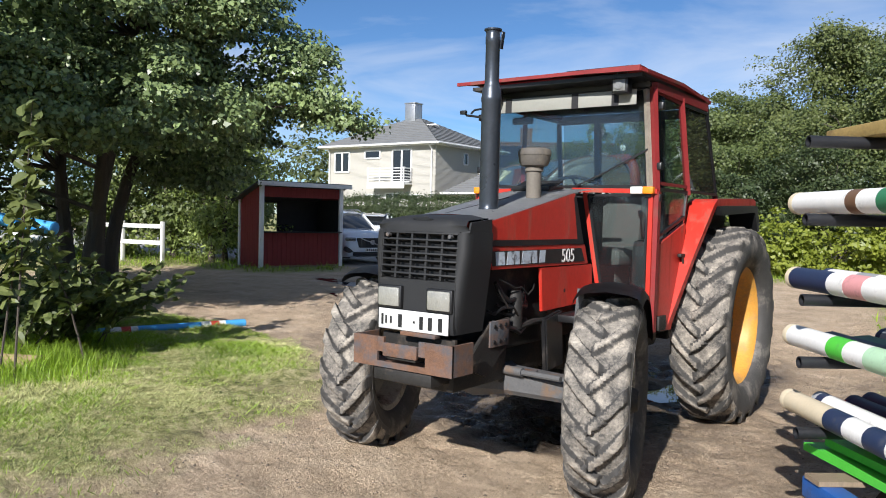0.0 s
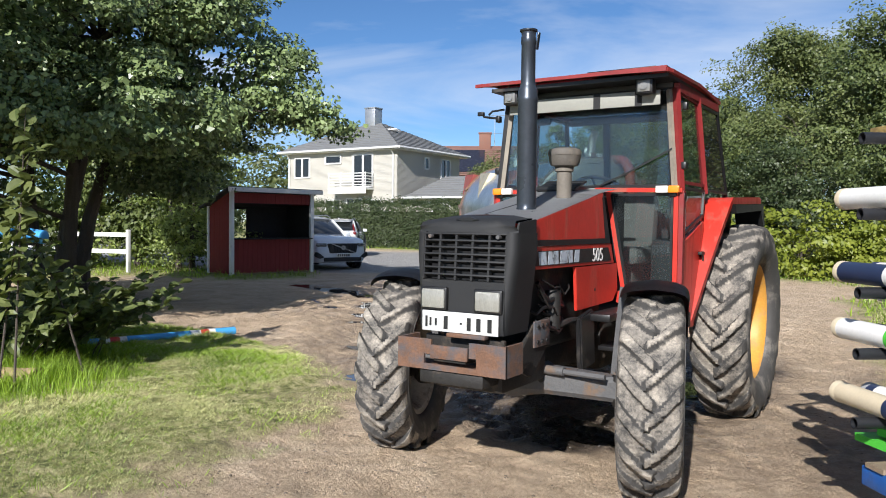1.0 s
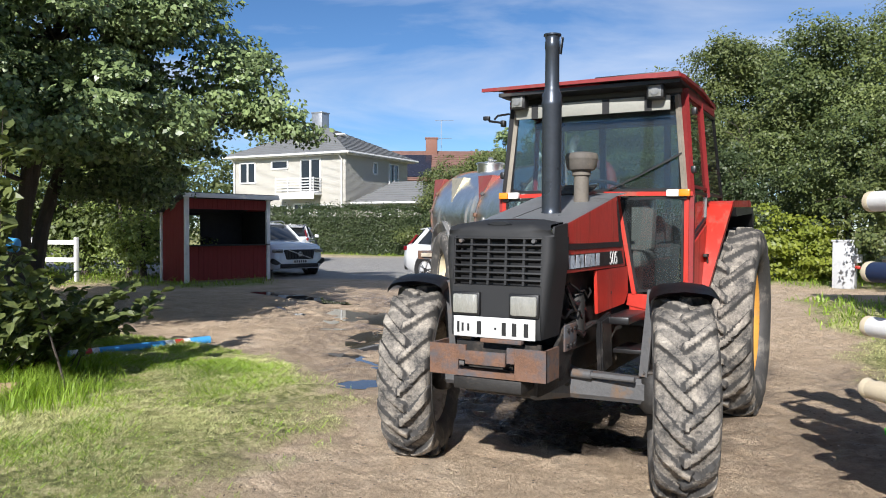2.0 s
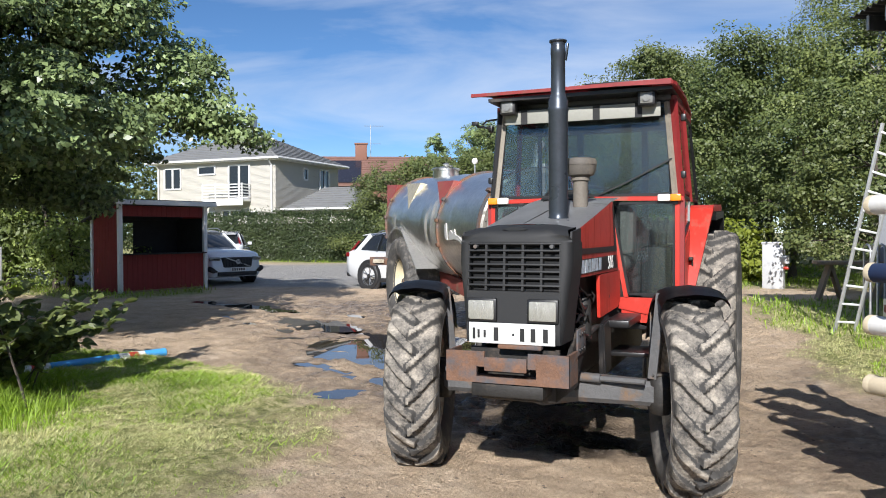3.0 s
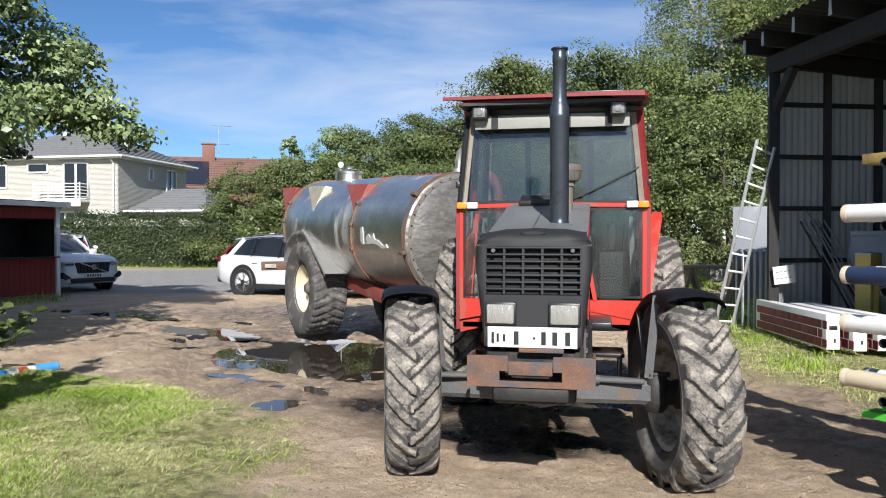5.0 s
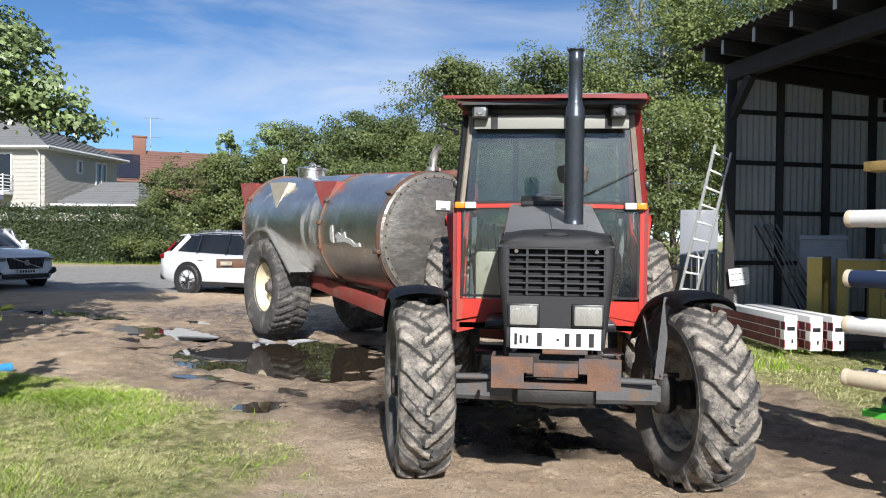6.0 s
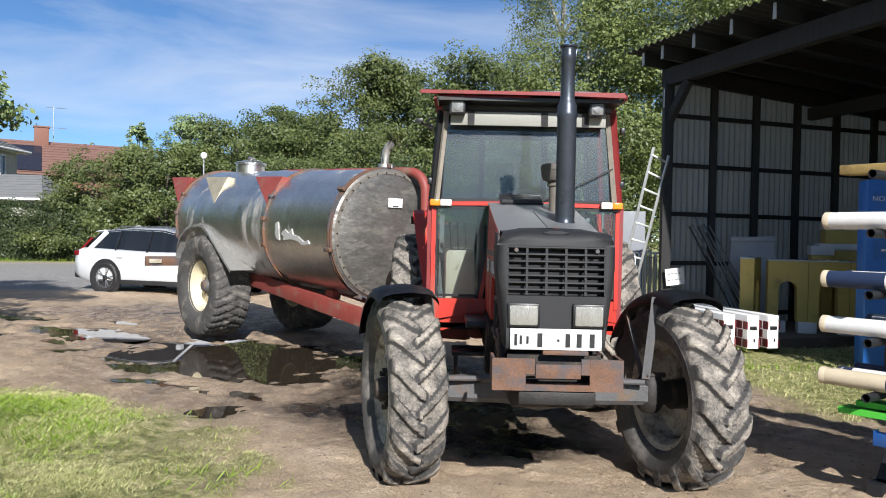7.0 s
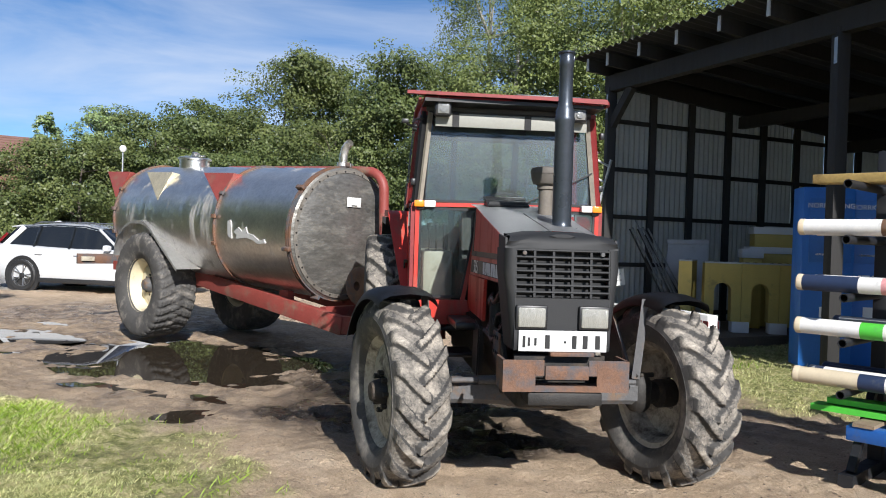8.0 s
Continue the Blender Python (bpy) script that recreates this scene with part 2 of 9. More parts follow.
M_RED = mat("red_paint", (0.46, 0.030, 0.018), 0.40, var=0.16, scale=3, fine=30, bump=0.04, dirt=(0.29, 0.085, 0.055), dirt_amt=0.50, dirt_scale=6, streak=True)
M_RED_DARK = mat("faded_dark_red_paint", (0.22, 0.02, 0.02), 0.55, var=0.2, scale=4, fine=40, bump=0.05, dirt=(0.16, 0.07, 0.05), dirt_amt=0.4)
M_RED_TRAILER = mat("oxide_red_paint", (0.25, 0.05, 0.04), 0.55, var=0.2, scale=4, fine=40, bump=0.06, dirt=(0.2, 0.12, 0.085), dirt_amt=0.5)
M_BLACK = mat("black_paint", (0.012, 0.012, 0.013), 0.4, var=0.2, bump=0.04, dirt=(0.06, 0.05, 0.042), dirt_amt=0.35)
M_NOSE = mat("grey_black_plastic", (0.0125, 0.013, 0.014), 0.66, var=0.15, scale=5, fine=90, bump=0.06, dirt=(0.032, 0.031, 0.029), dirt_amt=0.35, dirt_scale=5)
M_HOOD = mat("dusty_grey_hood_paint", (0.33, 0.335, 0.34), 0.42, var=0.12, scale=4, bump=0.02, dirt=(0.25, 0.24, 0.22), dirt_amt=0.35)
M_STACK = mat("blue_black_stove_enamel", (0.055, 0.065, 0.08), 0.33, metal=0.55, var=0.2, scale=4, fine=40, bump=0.04, rvar=0.1)
M_IRON = mat("greasy_dark_iron", (0.03, 0.028, 0.026), 0.6, metal=0.4, var=0.35, scale=7, fine=60, bump=0.25, dirt=(0.1, 0.075, 0.055), dirt_amt=0.45, dirt_scale=6)
M_AXLE = mat("grey_axle_casting", (0.09, 0.09, 0.092), 0.65, var=0.3, scale=6, fine=60, bump=0.25, dirt=(0.16, 0.10, 0.06), dirt_amt=0.5, dirt_scale=6)
M_RUST = mat("rusty_steel", (0.155, 0.08, 0.048), 0.72, metal=0.1, var=0.4, scale=9, fine=90, bump=0.3, dirt=(0.085, 0.09, 0.10), dirt_amt=0.66, dirt_scale=5)


def tyre_material(name, lo, hi):
    """Worn rubber, bare and dark in places, crusted with crumbly pale mud in others."""
    m = bpy.data.materials.new(name)
    m.use_nodes = True
    nt = m.node_tree
    L = nt.links.new
    p = nt.nodes["Principled BSDF"]
    p.inputs["Roughness"].default_value = 0.85
    p.inputs["Specular IOR Level"].default_value = 0.3
    tcn = nt.nodes.new("ShaderNodeTexCoord")
    def noise(s, d, r):
        n = node(nt, "ShaderNodeTexNoise", Scale=s, Detail=d, Roughness=r)
        L(tcn.outputs["Object"], n.inputs["Vector"])
        return n.outputs["Fac"]
    def math_(op, a, b):
        n = nt.nodes.new("ShaderNodeMath")
        n.operation = op
        for i, v in enumerate((a, b)):
            if isinstance(v, float):
                n.inputs[i].default_value = v
            else:
                L(v, n.inputs[i])
        return n.outputs[0]
    fine = noise(75.0, 6.0, 0.75)
    f = math_("ADD", math_("ADD", math_("MULTIPLY", noise(9.0, 7.0, 0.68), 0.80), 0.115), math_("MULTIPLY", math_("SUBTRACT", fine, 0.5), 0.36))
    # the lugs' faces hold dried mud; shade is painted into their flanks
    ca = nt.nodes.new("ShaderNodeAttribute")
    ca.attribute_name = "lug_rise"
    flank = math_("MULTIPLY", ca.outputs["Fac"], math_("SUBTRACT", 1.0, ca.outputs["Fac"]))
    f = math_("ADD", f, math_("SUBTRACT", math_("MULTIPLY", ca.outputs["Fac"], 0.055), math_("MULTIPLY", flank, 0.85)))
    r = nt.nodes.new("ShaderNodeValToRGB")
    els = r.color_ramp.elements
    els.new(0.5)
    for e, (pos, c) in zip(els, ((lo, (0.062, 0.059, 0.056)), ((lo + hi) / 2, (0.262, 0.234, 0.198)), (hi, (0.57, 0.505, 0.415)))):
        e.position, e.color = pos, (*c, 1)
    L(f, r.inputs["Fac"])
    L(r.outputs["Color"], p.inputs["Base Color"])
    b = node(nt, "ShaderNodeBump", Strength=0.9, Distance=0.010)
    L(f, b.inputs["Height"])
    L(b.outputs["Normal"], p.inputs["Normal"])
    return m


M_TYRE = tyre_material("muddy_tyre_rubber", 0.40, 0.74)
M_TYRE_DARK = mat("dark_tyre_rubber", (0.07, 0.067, 0.064), 0.8, var=0.3, scale=9, fine=120, bump=0.4, dist=0.005, dirt=(0.22, 0.20, 0.175), dirt_amt=0.52, dirt_scale=5)
M_RIM_Y = mat("yellow_orange_rim_paint", (0.62, 0.30, 0.055), 0.5, var=0.2, scale=5, bump=0.05, dirt=(0.40, 0.24, 0.11), dirt_amt=0.5, dirt_scale=4)
M_RIM_G = mat("dirty_cream_rim_paint", (0.40, 0.365, 0.30), 0.6, var=0.3, scale=7, bump=0.15, dirt=(0.10, 0.085, 0.07), dirt_amt=0.66, dirt_scale=6)
M_RIM_C = mat("cream_rim_paint", (0.66, 0.58, 0.40), 0.55, var=0.15, scale=5, bump=0.05, dirt=(0.36, 0.29, 0.2), dirt_amt=0.45)
M_LAMP_GLASS = mat("ribbed_headlamp_lens", (0.27, 0.265, 0.235), 0.14, var=0.2, scale=16, fine=90, bump=0.5, rvar=0.05, coat=0.6, stretch=(2.2, 1, 0.6))
M_WORK_LENS = mat("ribbed_work_lamp_lens", (0.19, 0.19, 0.18), 0.1, var=0.3, scale=20, bump=0.3, coat=0.6)
M_ORANGE = mat("orange_lens", (0.85, 0.26, 0.02), 0.2, var=0.08, bump=0.1, coat=0.5)
M_WHITE_LENS = mat("white_lens", (0.8, 0.78, 0.72), 0.2, var=0.08, bump=0.1, coat=0.5)
M_WHITE = mat("white_paint", (0.78, 0.77, 0.74), 0.5, var=0.06, bump=0.04, dirt=(0.5, 0.47, 0.42), dirt_amt=0.28)
M_PLATE = mat("scuffed_white_plate", (0.58, 0.58, 0.56), 0.45, var=0.1, bump=0.04, dirt=(0.10, 0.10, 0.10), dirt_amt=0.16, dirt_scale=9)
M_BLACK_PRINT = mat("black_print", (0.015, 0.015, 0.015), 0.5, var=0.1, bump=0.0)
M_SILVER_PRINT = mat("worn_silver_print", (0.5, 0.56, 0.62), 0.4, var=0.2, bump=0.0, dirt=(0.05, 0.05, 0.055), dirt_amt=0.45, dirt_scale=14)
M_GLASS = glass_mat("cab_glass", (0.86, 0.95, 0.95), clear=0.84, film=(0.30, 0.33, 0.36), film_amt=0.010, smear=0.018)
M_WINDSCREEN = glass_mat("dusty_windscreen_glass", (0.86, 0.95, 0.95), clear=0.82, film=(0.42, 0.45, 0.47), film_amt=0.007, smear=0.026)
M_GLASS_DARK = glass_mat("dark_glass", (0.3, 0.32, 0.33), clear=0.5, film_amt=0.04)
M_INTERIOR = mat("dark_cab_lining", (0.015, 0.015, 0.016), 0.75, var=0.2, bump=0.1)
M_SEAT = mat("worn_grey_seat_cloth", (0.10, 0.095, 0.088), 0.9, var=0.2, fine=200, bump=0.2)
M_SUNBAND = mat("cream_sun_visor", (0.27, 0.268, 0.235), 0.6, var=0.1, bump=0.03)
M_PILLAR = mat("dusty_pillar_trim", (0.25, 0.22, 0.175), 0.65, var=0.25, scale=8, bump=0.08, dirt=(0.12, 0.10, 0.08), dirt_amt=0.45)
M_CREAM = mat("cream_pillar_paint", (0.45, 0.40, 0.31), 0.6, var=0.2, bump=0.05, dirt=(0.22, 0.17, 0.12), dirt_amt=0.4)
M_STEEL = mat("stainless_steel_sheet", (0.76, 0.74, 0.705), 0.33, metal=1.0, var=0.25, scale=2.5, fine=24, bump=0.06, dist=0.02, dirt=(0.36, 0.33, 0.29), dirt_amt=0.36, dirt_scale=2.2, streak=True)
M_STEEL_DULL = mat("smeared_dull_steel", (0.23, 0.22, 0.20), 0.45, metal=0.7, var=0.4, scale=3.5, fine=14, bump=0.16, dist=0.03, dirt=(0.13, 0.118, 0.098), dirt_amt=0.5, dirt_scale=3.0, stretch=(1.0, 1.0, 2.2))
M_GUARD = mat("brushed_steel_guard", (0.62, 0.61, 0.59), 0.40, metal=0.6, var=0.15, scale=3, fine=30, bump=0.08, dirt=(0.42, 0.38, 0.32), dirt_amt=0.3, dirt_scale=3)
M_GALV = mat("galvanised_steel", (0.42, 0.43, 0.44), 0.45, metal=0.8, var=0.25, scale=12, bump=0.08)
# ---- ground ----
def sst(a, b, x):
    t = np.clip((x - a) / (b - a), 0, 1)
    return t * t * (3 - 2 * t)


def vnoise(x, y, s, seed=0):
    """Smooth value noise on arrays, about -1 to 1."""
    x, y = x * s + seed * 17.3, y * s + seed * 9.1
    xi, yi = np.floor(x).astype(int), np.floor(y).astype(int)
    fx, fy = x - xi, y - yi
    fx, fy = fx * fx * (3 - 2 * fx), fy * fy * (3 - 2 * fy)
    def h(a, b):
        n = np.sin(a * 127.1 + b * 311.7 + seed * 74.7) * 43758.5453
        return (n - np.floor(n)) * 2 - 1
    return (h(xi, yi) * (1 - fx) + h(xi + 1, yi) * fx) * (1 - fy) + (h(xi, yi + 1) * (1 - fx) + h(xi + 1, yi + 1) * fx) * fy


# pools: x, y, half length, half width, turn in degrees, depth
POOLS = [(-3.1, 5.5, 1.6, 1.15, 130, 0.11), (-4.6, 6.75, 0.8, 0.24, -30, 0.07), (-6.1, 7.5, 1.15, 0.5, -30, 0.07), (-2.5, 2.4, 0.30, 0.17, 20, 0.04), (-5.6, 7.3, 0.6, 0.3, -30, 0.06),
         (0.08, 3.55, 0.5, 0.25, 60, 0.05), (-9.3, 9.6, 1.6, 0.35, -20, 0.06), (-7.9, 9.1, 0.9, 0.28, -25, 0.06)]

pool_rnd = random.Random(77)
for _ in range(16):
    f_ = pool_rnd.random()
    POOLS.append((-1.6 - 6.2 * f_ + pool_rnd.uniform(-1.0, 1.0), 3.6 + 5.0 * f_ + pool_rnd.uniform(-1.3, 1.6), pool_rnd.uniform(0.16, 0.42), pool_rnd.uniform(0.07, 0.16), pool_rnd.uniform(-50, 10), 0.035))


def pool_field(x, y):
    """How deep each place lies in a pool (0 outside, 1 in the middle)."""
    f = np.zeros_like(x)
    edge = 0.28 * vnoise(x, y, 1.9, 3) + 0.16 * vnoise(x, y, 5.0, 4) + 0.20 * vnoise(x * 0.8 + y * 0.6, (y * 0.8 - x * 0.6) * 2.2, 4.5, 5)
    for px, py, a, b, deg, dep in POOLS:
        c, s = math.cos(radians(deg)), math.sin(radians(deg))
        u, v = ((x - px) * c + (y - py) * s) / a, (-(x - px) * s + (y - py) * c) / b
        f = np.maximum(f, np.clip(1.35 - np.sqrt(u * u + v * v) + edge, 0, 1) * dep)
    return f


def grass_field(x, y):
    """1 on grass, 0 on bare dirt."""
    wob = 0.35 * vnoise(x, y, 1.1, 1) + 0.2 * vnoise(x, y, 3.1, 2)
    # left lawn: right of it the tracks; its edge runs from (-1.3, -3) over (-1.9, 0.5), (-2.7, 2.0) to (-5.3, 3.4)
    ex = np.interp(y, [-8, -1.4, -0.4, 0.5, 1.5, 2.4, 3.2, 3.6], [-1.2, -1.55, -1.75, -1.85, -2.4, -3.2, -4.6, -9.0])
    left = sst(-0.5, 0.45, ex - x + wob + 0.3 * vnoise(x, y, 5.5, 7)) * (y < 5)
    # right lawn by the barn
    rx = np.interp(y, [1.2, 2.4, 3.4, 5.0, 6.5, 8.5, 10.5, 14, 16], [4.2, 3.1, 2.5, 1.75, 1.6, 1.55, 1.2, 0.5, 9])
    right = sst(-0.2, 0.3, x - rx + wob * 0.7) * (y > 1.0) * (y < 16)
    # far verges: round the kiosk, under the hedge, behind the yard
    shed = sst(0, 0.5, 1.7 - np.abs(y - 11.6) * 0.9 + wob - np.clip(x + 13.1, 0, 9) * 1.2) * (x < -12)
    strip = sst(-0.4, 0.4, y - (31.0 + 0.10 * (x + 22)) + wob)
    far = sst(-1, 1, y - 19 + wob * 2) * sst(-9, -5, x)
    west = sst(-1, 1, -16.5 - x + wob * 2) * (y < 13)
    return np.clip(np.maximum.reduce([left, right, shed, strip, far, west]), 0, 1)


def road_field(x, y):
    """1 on the asphalt beyond the yard."""
    d = y - 0.10 * (x + 10)
    return sst(-0.35, 0.35, d - 14.6 + 0.25 * vnoise(x, y, 0.9, 6)) * sst(-0.4, 0.4, 30.2 - d) * sst(-6.0, -7.2, x)


def shaded_wet_mud(x, y):
    """1 in the wet mud churned up by the wheels along the track, blackened for the tractor's shade."""
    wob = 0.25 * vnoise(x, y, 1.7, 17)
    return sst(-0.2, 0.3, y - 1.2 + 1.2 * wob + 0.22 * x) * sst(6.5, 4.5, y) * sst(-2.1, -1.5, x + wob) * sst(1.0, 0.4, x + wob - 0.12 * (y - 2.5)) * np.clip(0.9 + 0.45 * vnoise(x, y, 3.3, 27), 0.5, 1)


def ground_height(x, y):
    base = 0.02 + 0.03 * vnoise(x, y, 0.25, 8) * sst(6, 14, np.hypot(x, y))
    base = base - 0.07 * np.exp(-(((x + 3.8) / 2.6) ** 2 + ((y - 5.6) / 1.8) ** 2))
    g = grass_field(x, y)
    r = road_field(x, y)
    rough = (0.012 * vnoise(x, y, 2.2, 9) + 0.014 * vnoise(x, y, 6, 10) + 0.014 * vnoise(x, y, 12, 11)) * (1 - 0.9 * r)
    ruts = 0.02 * np.sin((x * 0.9 + y * 0.38) * 7.0 + 2 * vnoise(x, y, 0.8, 12)) * sst(1.5, 3.0, y) * sst(13, 10, y) * (1 - g) * (1 - r) * 0.7
    churn = shaded_wet_mud(x, y)
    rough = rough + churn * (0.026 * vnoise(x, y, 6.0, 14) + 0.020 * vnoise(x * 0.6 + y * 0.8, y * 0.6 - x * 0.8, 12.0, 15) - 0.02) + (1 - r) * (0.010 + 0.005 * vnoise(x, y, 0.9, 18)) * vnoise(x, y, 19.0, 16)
    # chevron prints of the tractor tyres in the soft mud
    tread = 0.0
    for x0, x1 in ((-0.95, -2.2), (0.75, -0.2)):
        u = x - (x0 + (x1 - x0) * (y - 1.0) / 6.5)
        tread = tread + sst(0.24, 0.17, np.abs(u)) * np.clip(2.5 * np.sin(2 * math.pi * (y / 0.17 + np.abs(u) * 3.2)), -1, 1)
    rough = rough + 0.011 * tread * sst(3.2, 4.0, y) * sst(9.5, 7.5, y) * (1 - g)
    return base + rough + ruts + 0.03 * g - pool_field(x, y) + 0.02 * r


def stretch_axis(lo, hi, step, far):
    core = np.arange(lo, hi, step)
    out = step * 1.13 ** np.arange(1, 80)
    tail = np.cumsum(out)
    tail = tail[tail < far]
    return np.concatenate([lo - tail[::-1], core, core[-1] + tail])


def ground_material():
    m = bpy.data.materials.new("yard_ground")
    m.use_nodes = True
    nt = m.node_tree
    L = nt.links.new
    p = nt.nodes["Principled BSDF"]
    at = nt.nodes.new("ShaderNodeAttribute")
    at.attribute_name = "zone"
    sep = nt.nodes.new("ShaderNodeSeparateColor")
    L(at.outputs["Color"], sep.inputs["Color"])
    tcn = nt.nodes.new("ShaderNodeTexCoord")
    def nz_(s, d=6, r=0.6):
        n = node(nt, "ShaderNodeTexNoise", Scale=s, Detail=float(d), Roughness=r)
        L(tcn.outputs["Object"], n.inputs["Vector"])
        return n.outputs["Fac"]
    def ramp(f, *stops):
        r = nt.nodes.new("ShaderNodeValToRGB")
        els = r.color_ramp.elements
        while len(els) < len(stops):
            els.new(0.5)
        for e, (pos, c) in zip(els, stops):
            e.position, e.color = pos, (*c, 1)
        L(f, r.inputs["Fac"])
        return r.outputs["Color"]
    def mixc(f, a, b):
        x = nt.nodes.new("ShaderNodeMix")
        x.data_type = "RGBA"
        L(f, x.inputs["Factor"])
        L(a, x.inputs["A"])
        L(b, x.inputs["B"])
        return x.outputs["Result"]
    dry = ramp(nz_(1.6, 10, 0.72), (0.34, (0.28, 0.19, 0.12)), (0.5, (0.66, 0.475, 0.315)), (0.66, (0.90, 0.735, 0.56)))
    grit = ramp(nz_(62, 6, 0.8), (0.36, (0.17, 0.11, 0.068)), (0.5, (0.61, 0.455, 0.30)), (0.66, (0.88, 0.75, 0.58)))
    half = nt.nodes.new("ShaderNodeValue")
    half.outputs[0].default_value = 0.45
    dry = mixc(half.outputs[0], dry, grit)
    crumb = ramp(nz_(190, 5, 0.8), (0.38, (0.10, 0.066, 0.042)), (0.5, (0.50, 0.37, 0.245)), (0.62, (0.92, 0.78, 0.60)))
    third = nt.nodes.new("ShaderNodeValue")
    third.outputs[0].default_value = 0.33
    dry = mixc(third.outputs[0], dry, crumb)
    wetc = ramp(nz_(3.1, 9, 0.7), (0.34, (0.075, 0.056, 0.043)), (0.5, (0.185, 0.138, 0.104)), (0.66, (0.37, 0.285, 0.215)))
    damp = nt.nodes.new("ShaderNodeMath")
    damp.operation = "MULTIPLY"
    L(sep.outputs["Green"], damp.inputs[0])
    L(ramp(nz_(4.2, 9, 0.75), (0.42, (0.35, 0.35, 0.35)), (0.56, (1, 1, 1))), damp.inputs[1])
    soil = mixc(damp.outputs[0], dry, wetc)
    gcol = ramp(nz_(9.0, 10, 0.8), (0.36, (0.09, 0.105, 0.03)), (0.5, (0.30, 0.30, 0.105)), (0.64, (0.66, 0.57, 0.32)))
    col = mixc(sep.outputs["Red"], soil, gcol)
    # near-black wet mud; the tractor's shade is put into this colour too
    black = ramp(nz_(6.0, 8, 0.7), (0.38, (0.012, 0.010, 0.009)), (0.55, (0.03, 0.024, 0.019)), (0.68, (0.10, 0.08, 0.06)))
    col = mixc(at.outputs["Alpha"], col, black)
    asph = ramp(nz_(9, 9, 0.75), (0.36, (0.25, 0.24, 0.225)), (0.64, (0.42, 0.40, 0.375)))
    col = mixc(sep.outputs["Blue"], col, asph)
    L(col, p.inputs["Base Color"])
    rr = node(nt, "ShaderNodeMapRange")
    rr.inputs["To Min"].default_value, rr.inputs["To Max"].default_value = 0.95, 0.10
    mul = nt.nodes.new("ShaderNodeMath")
    mul.operation = "MULTIPLY"
    L(sep.outputs["Green"], mul.inputs[0])
    L(ramp(nz_(3.5, 6), (0.35, (0.2, 0.2, 0.2)), (0.65, (1, 1, 1))), mul.inputs[1])
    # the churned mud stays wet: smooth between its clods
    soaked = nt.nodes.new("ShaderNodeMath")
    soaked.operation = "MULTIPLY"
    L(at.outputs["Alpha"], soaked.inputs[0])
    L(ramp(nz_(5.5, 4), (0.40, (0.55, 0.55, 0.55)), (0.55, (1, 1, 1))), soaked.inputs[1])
    wetter = nt.nodes.new("ShaderNodeMath")
    wetter.operation = "MAXIMUM"
    L(mul.outputs[0], wetter.inputs[0])
    L(soaked.outputs[0], wetter.inputs[1])
    L(wetter.outputs[0], rr.inputs["Value"])
    L(rr.outputs["Result"], p.inputs["Roughness"])
    p.inputs["Specular IOR Level"].default_value = 0.4
    b = node(nt, "ShaderNodeBump", Strength=1.0, Distance=0.045)
    calm = node(nt, "ShaderNodeMapRange")
    calm.inputs["To Min"].default_value, calm.inputs["To Max"].default_value = 1.0, 0.3
    L(at.outputs["Alpha"], calm.inputs["Value"])
    L(calm.outputs["Result"], b.inputs["Strength"])
    sm = nt.nodes.new("ShaderNodeMath")
    L(nz_(42, 8, 0.75), sm.inputs[0])
    L(nz_(7, 4, 0.6), sm.inputs[1])
    L(sm.outputs[0], b.inputs["Height"])
    clod = node(nt, "ShaderNodeBump", Distance=0.05)
    L(at.outputs["Alpha"], clod.inputs["Strength"])
    L(nz_(24, 3, 0.6), clod.inputs["Height"])
    L(b.outputs["Normal"], clod.inputs["Normal"])
    L(clod.outputs["Normal"], p.inputs["Normal"])
    return m


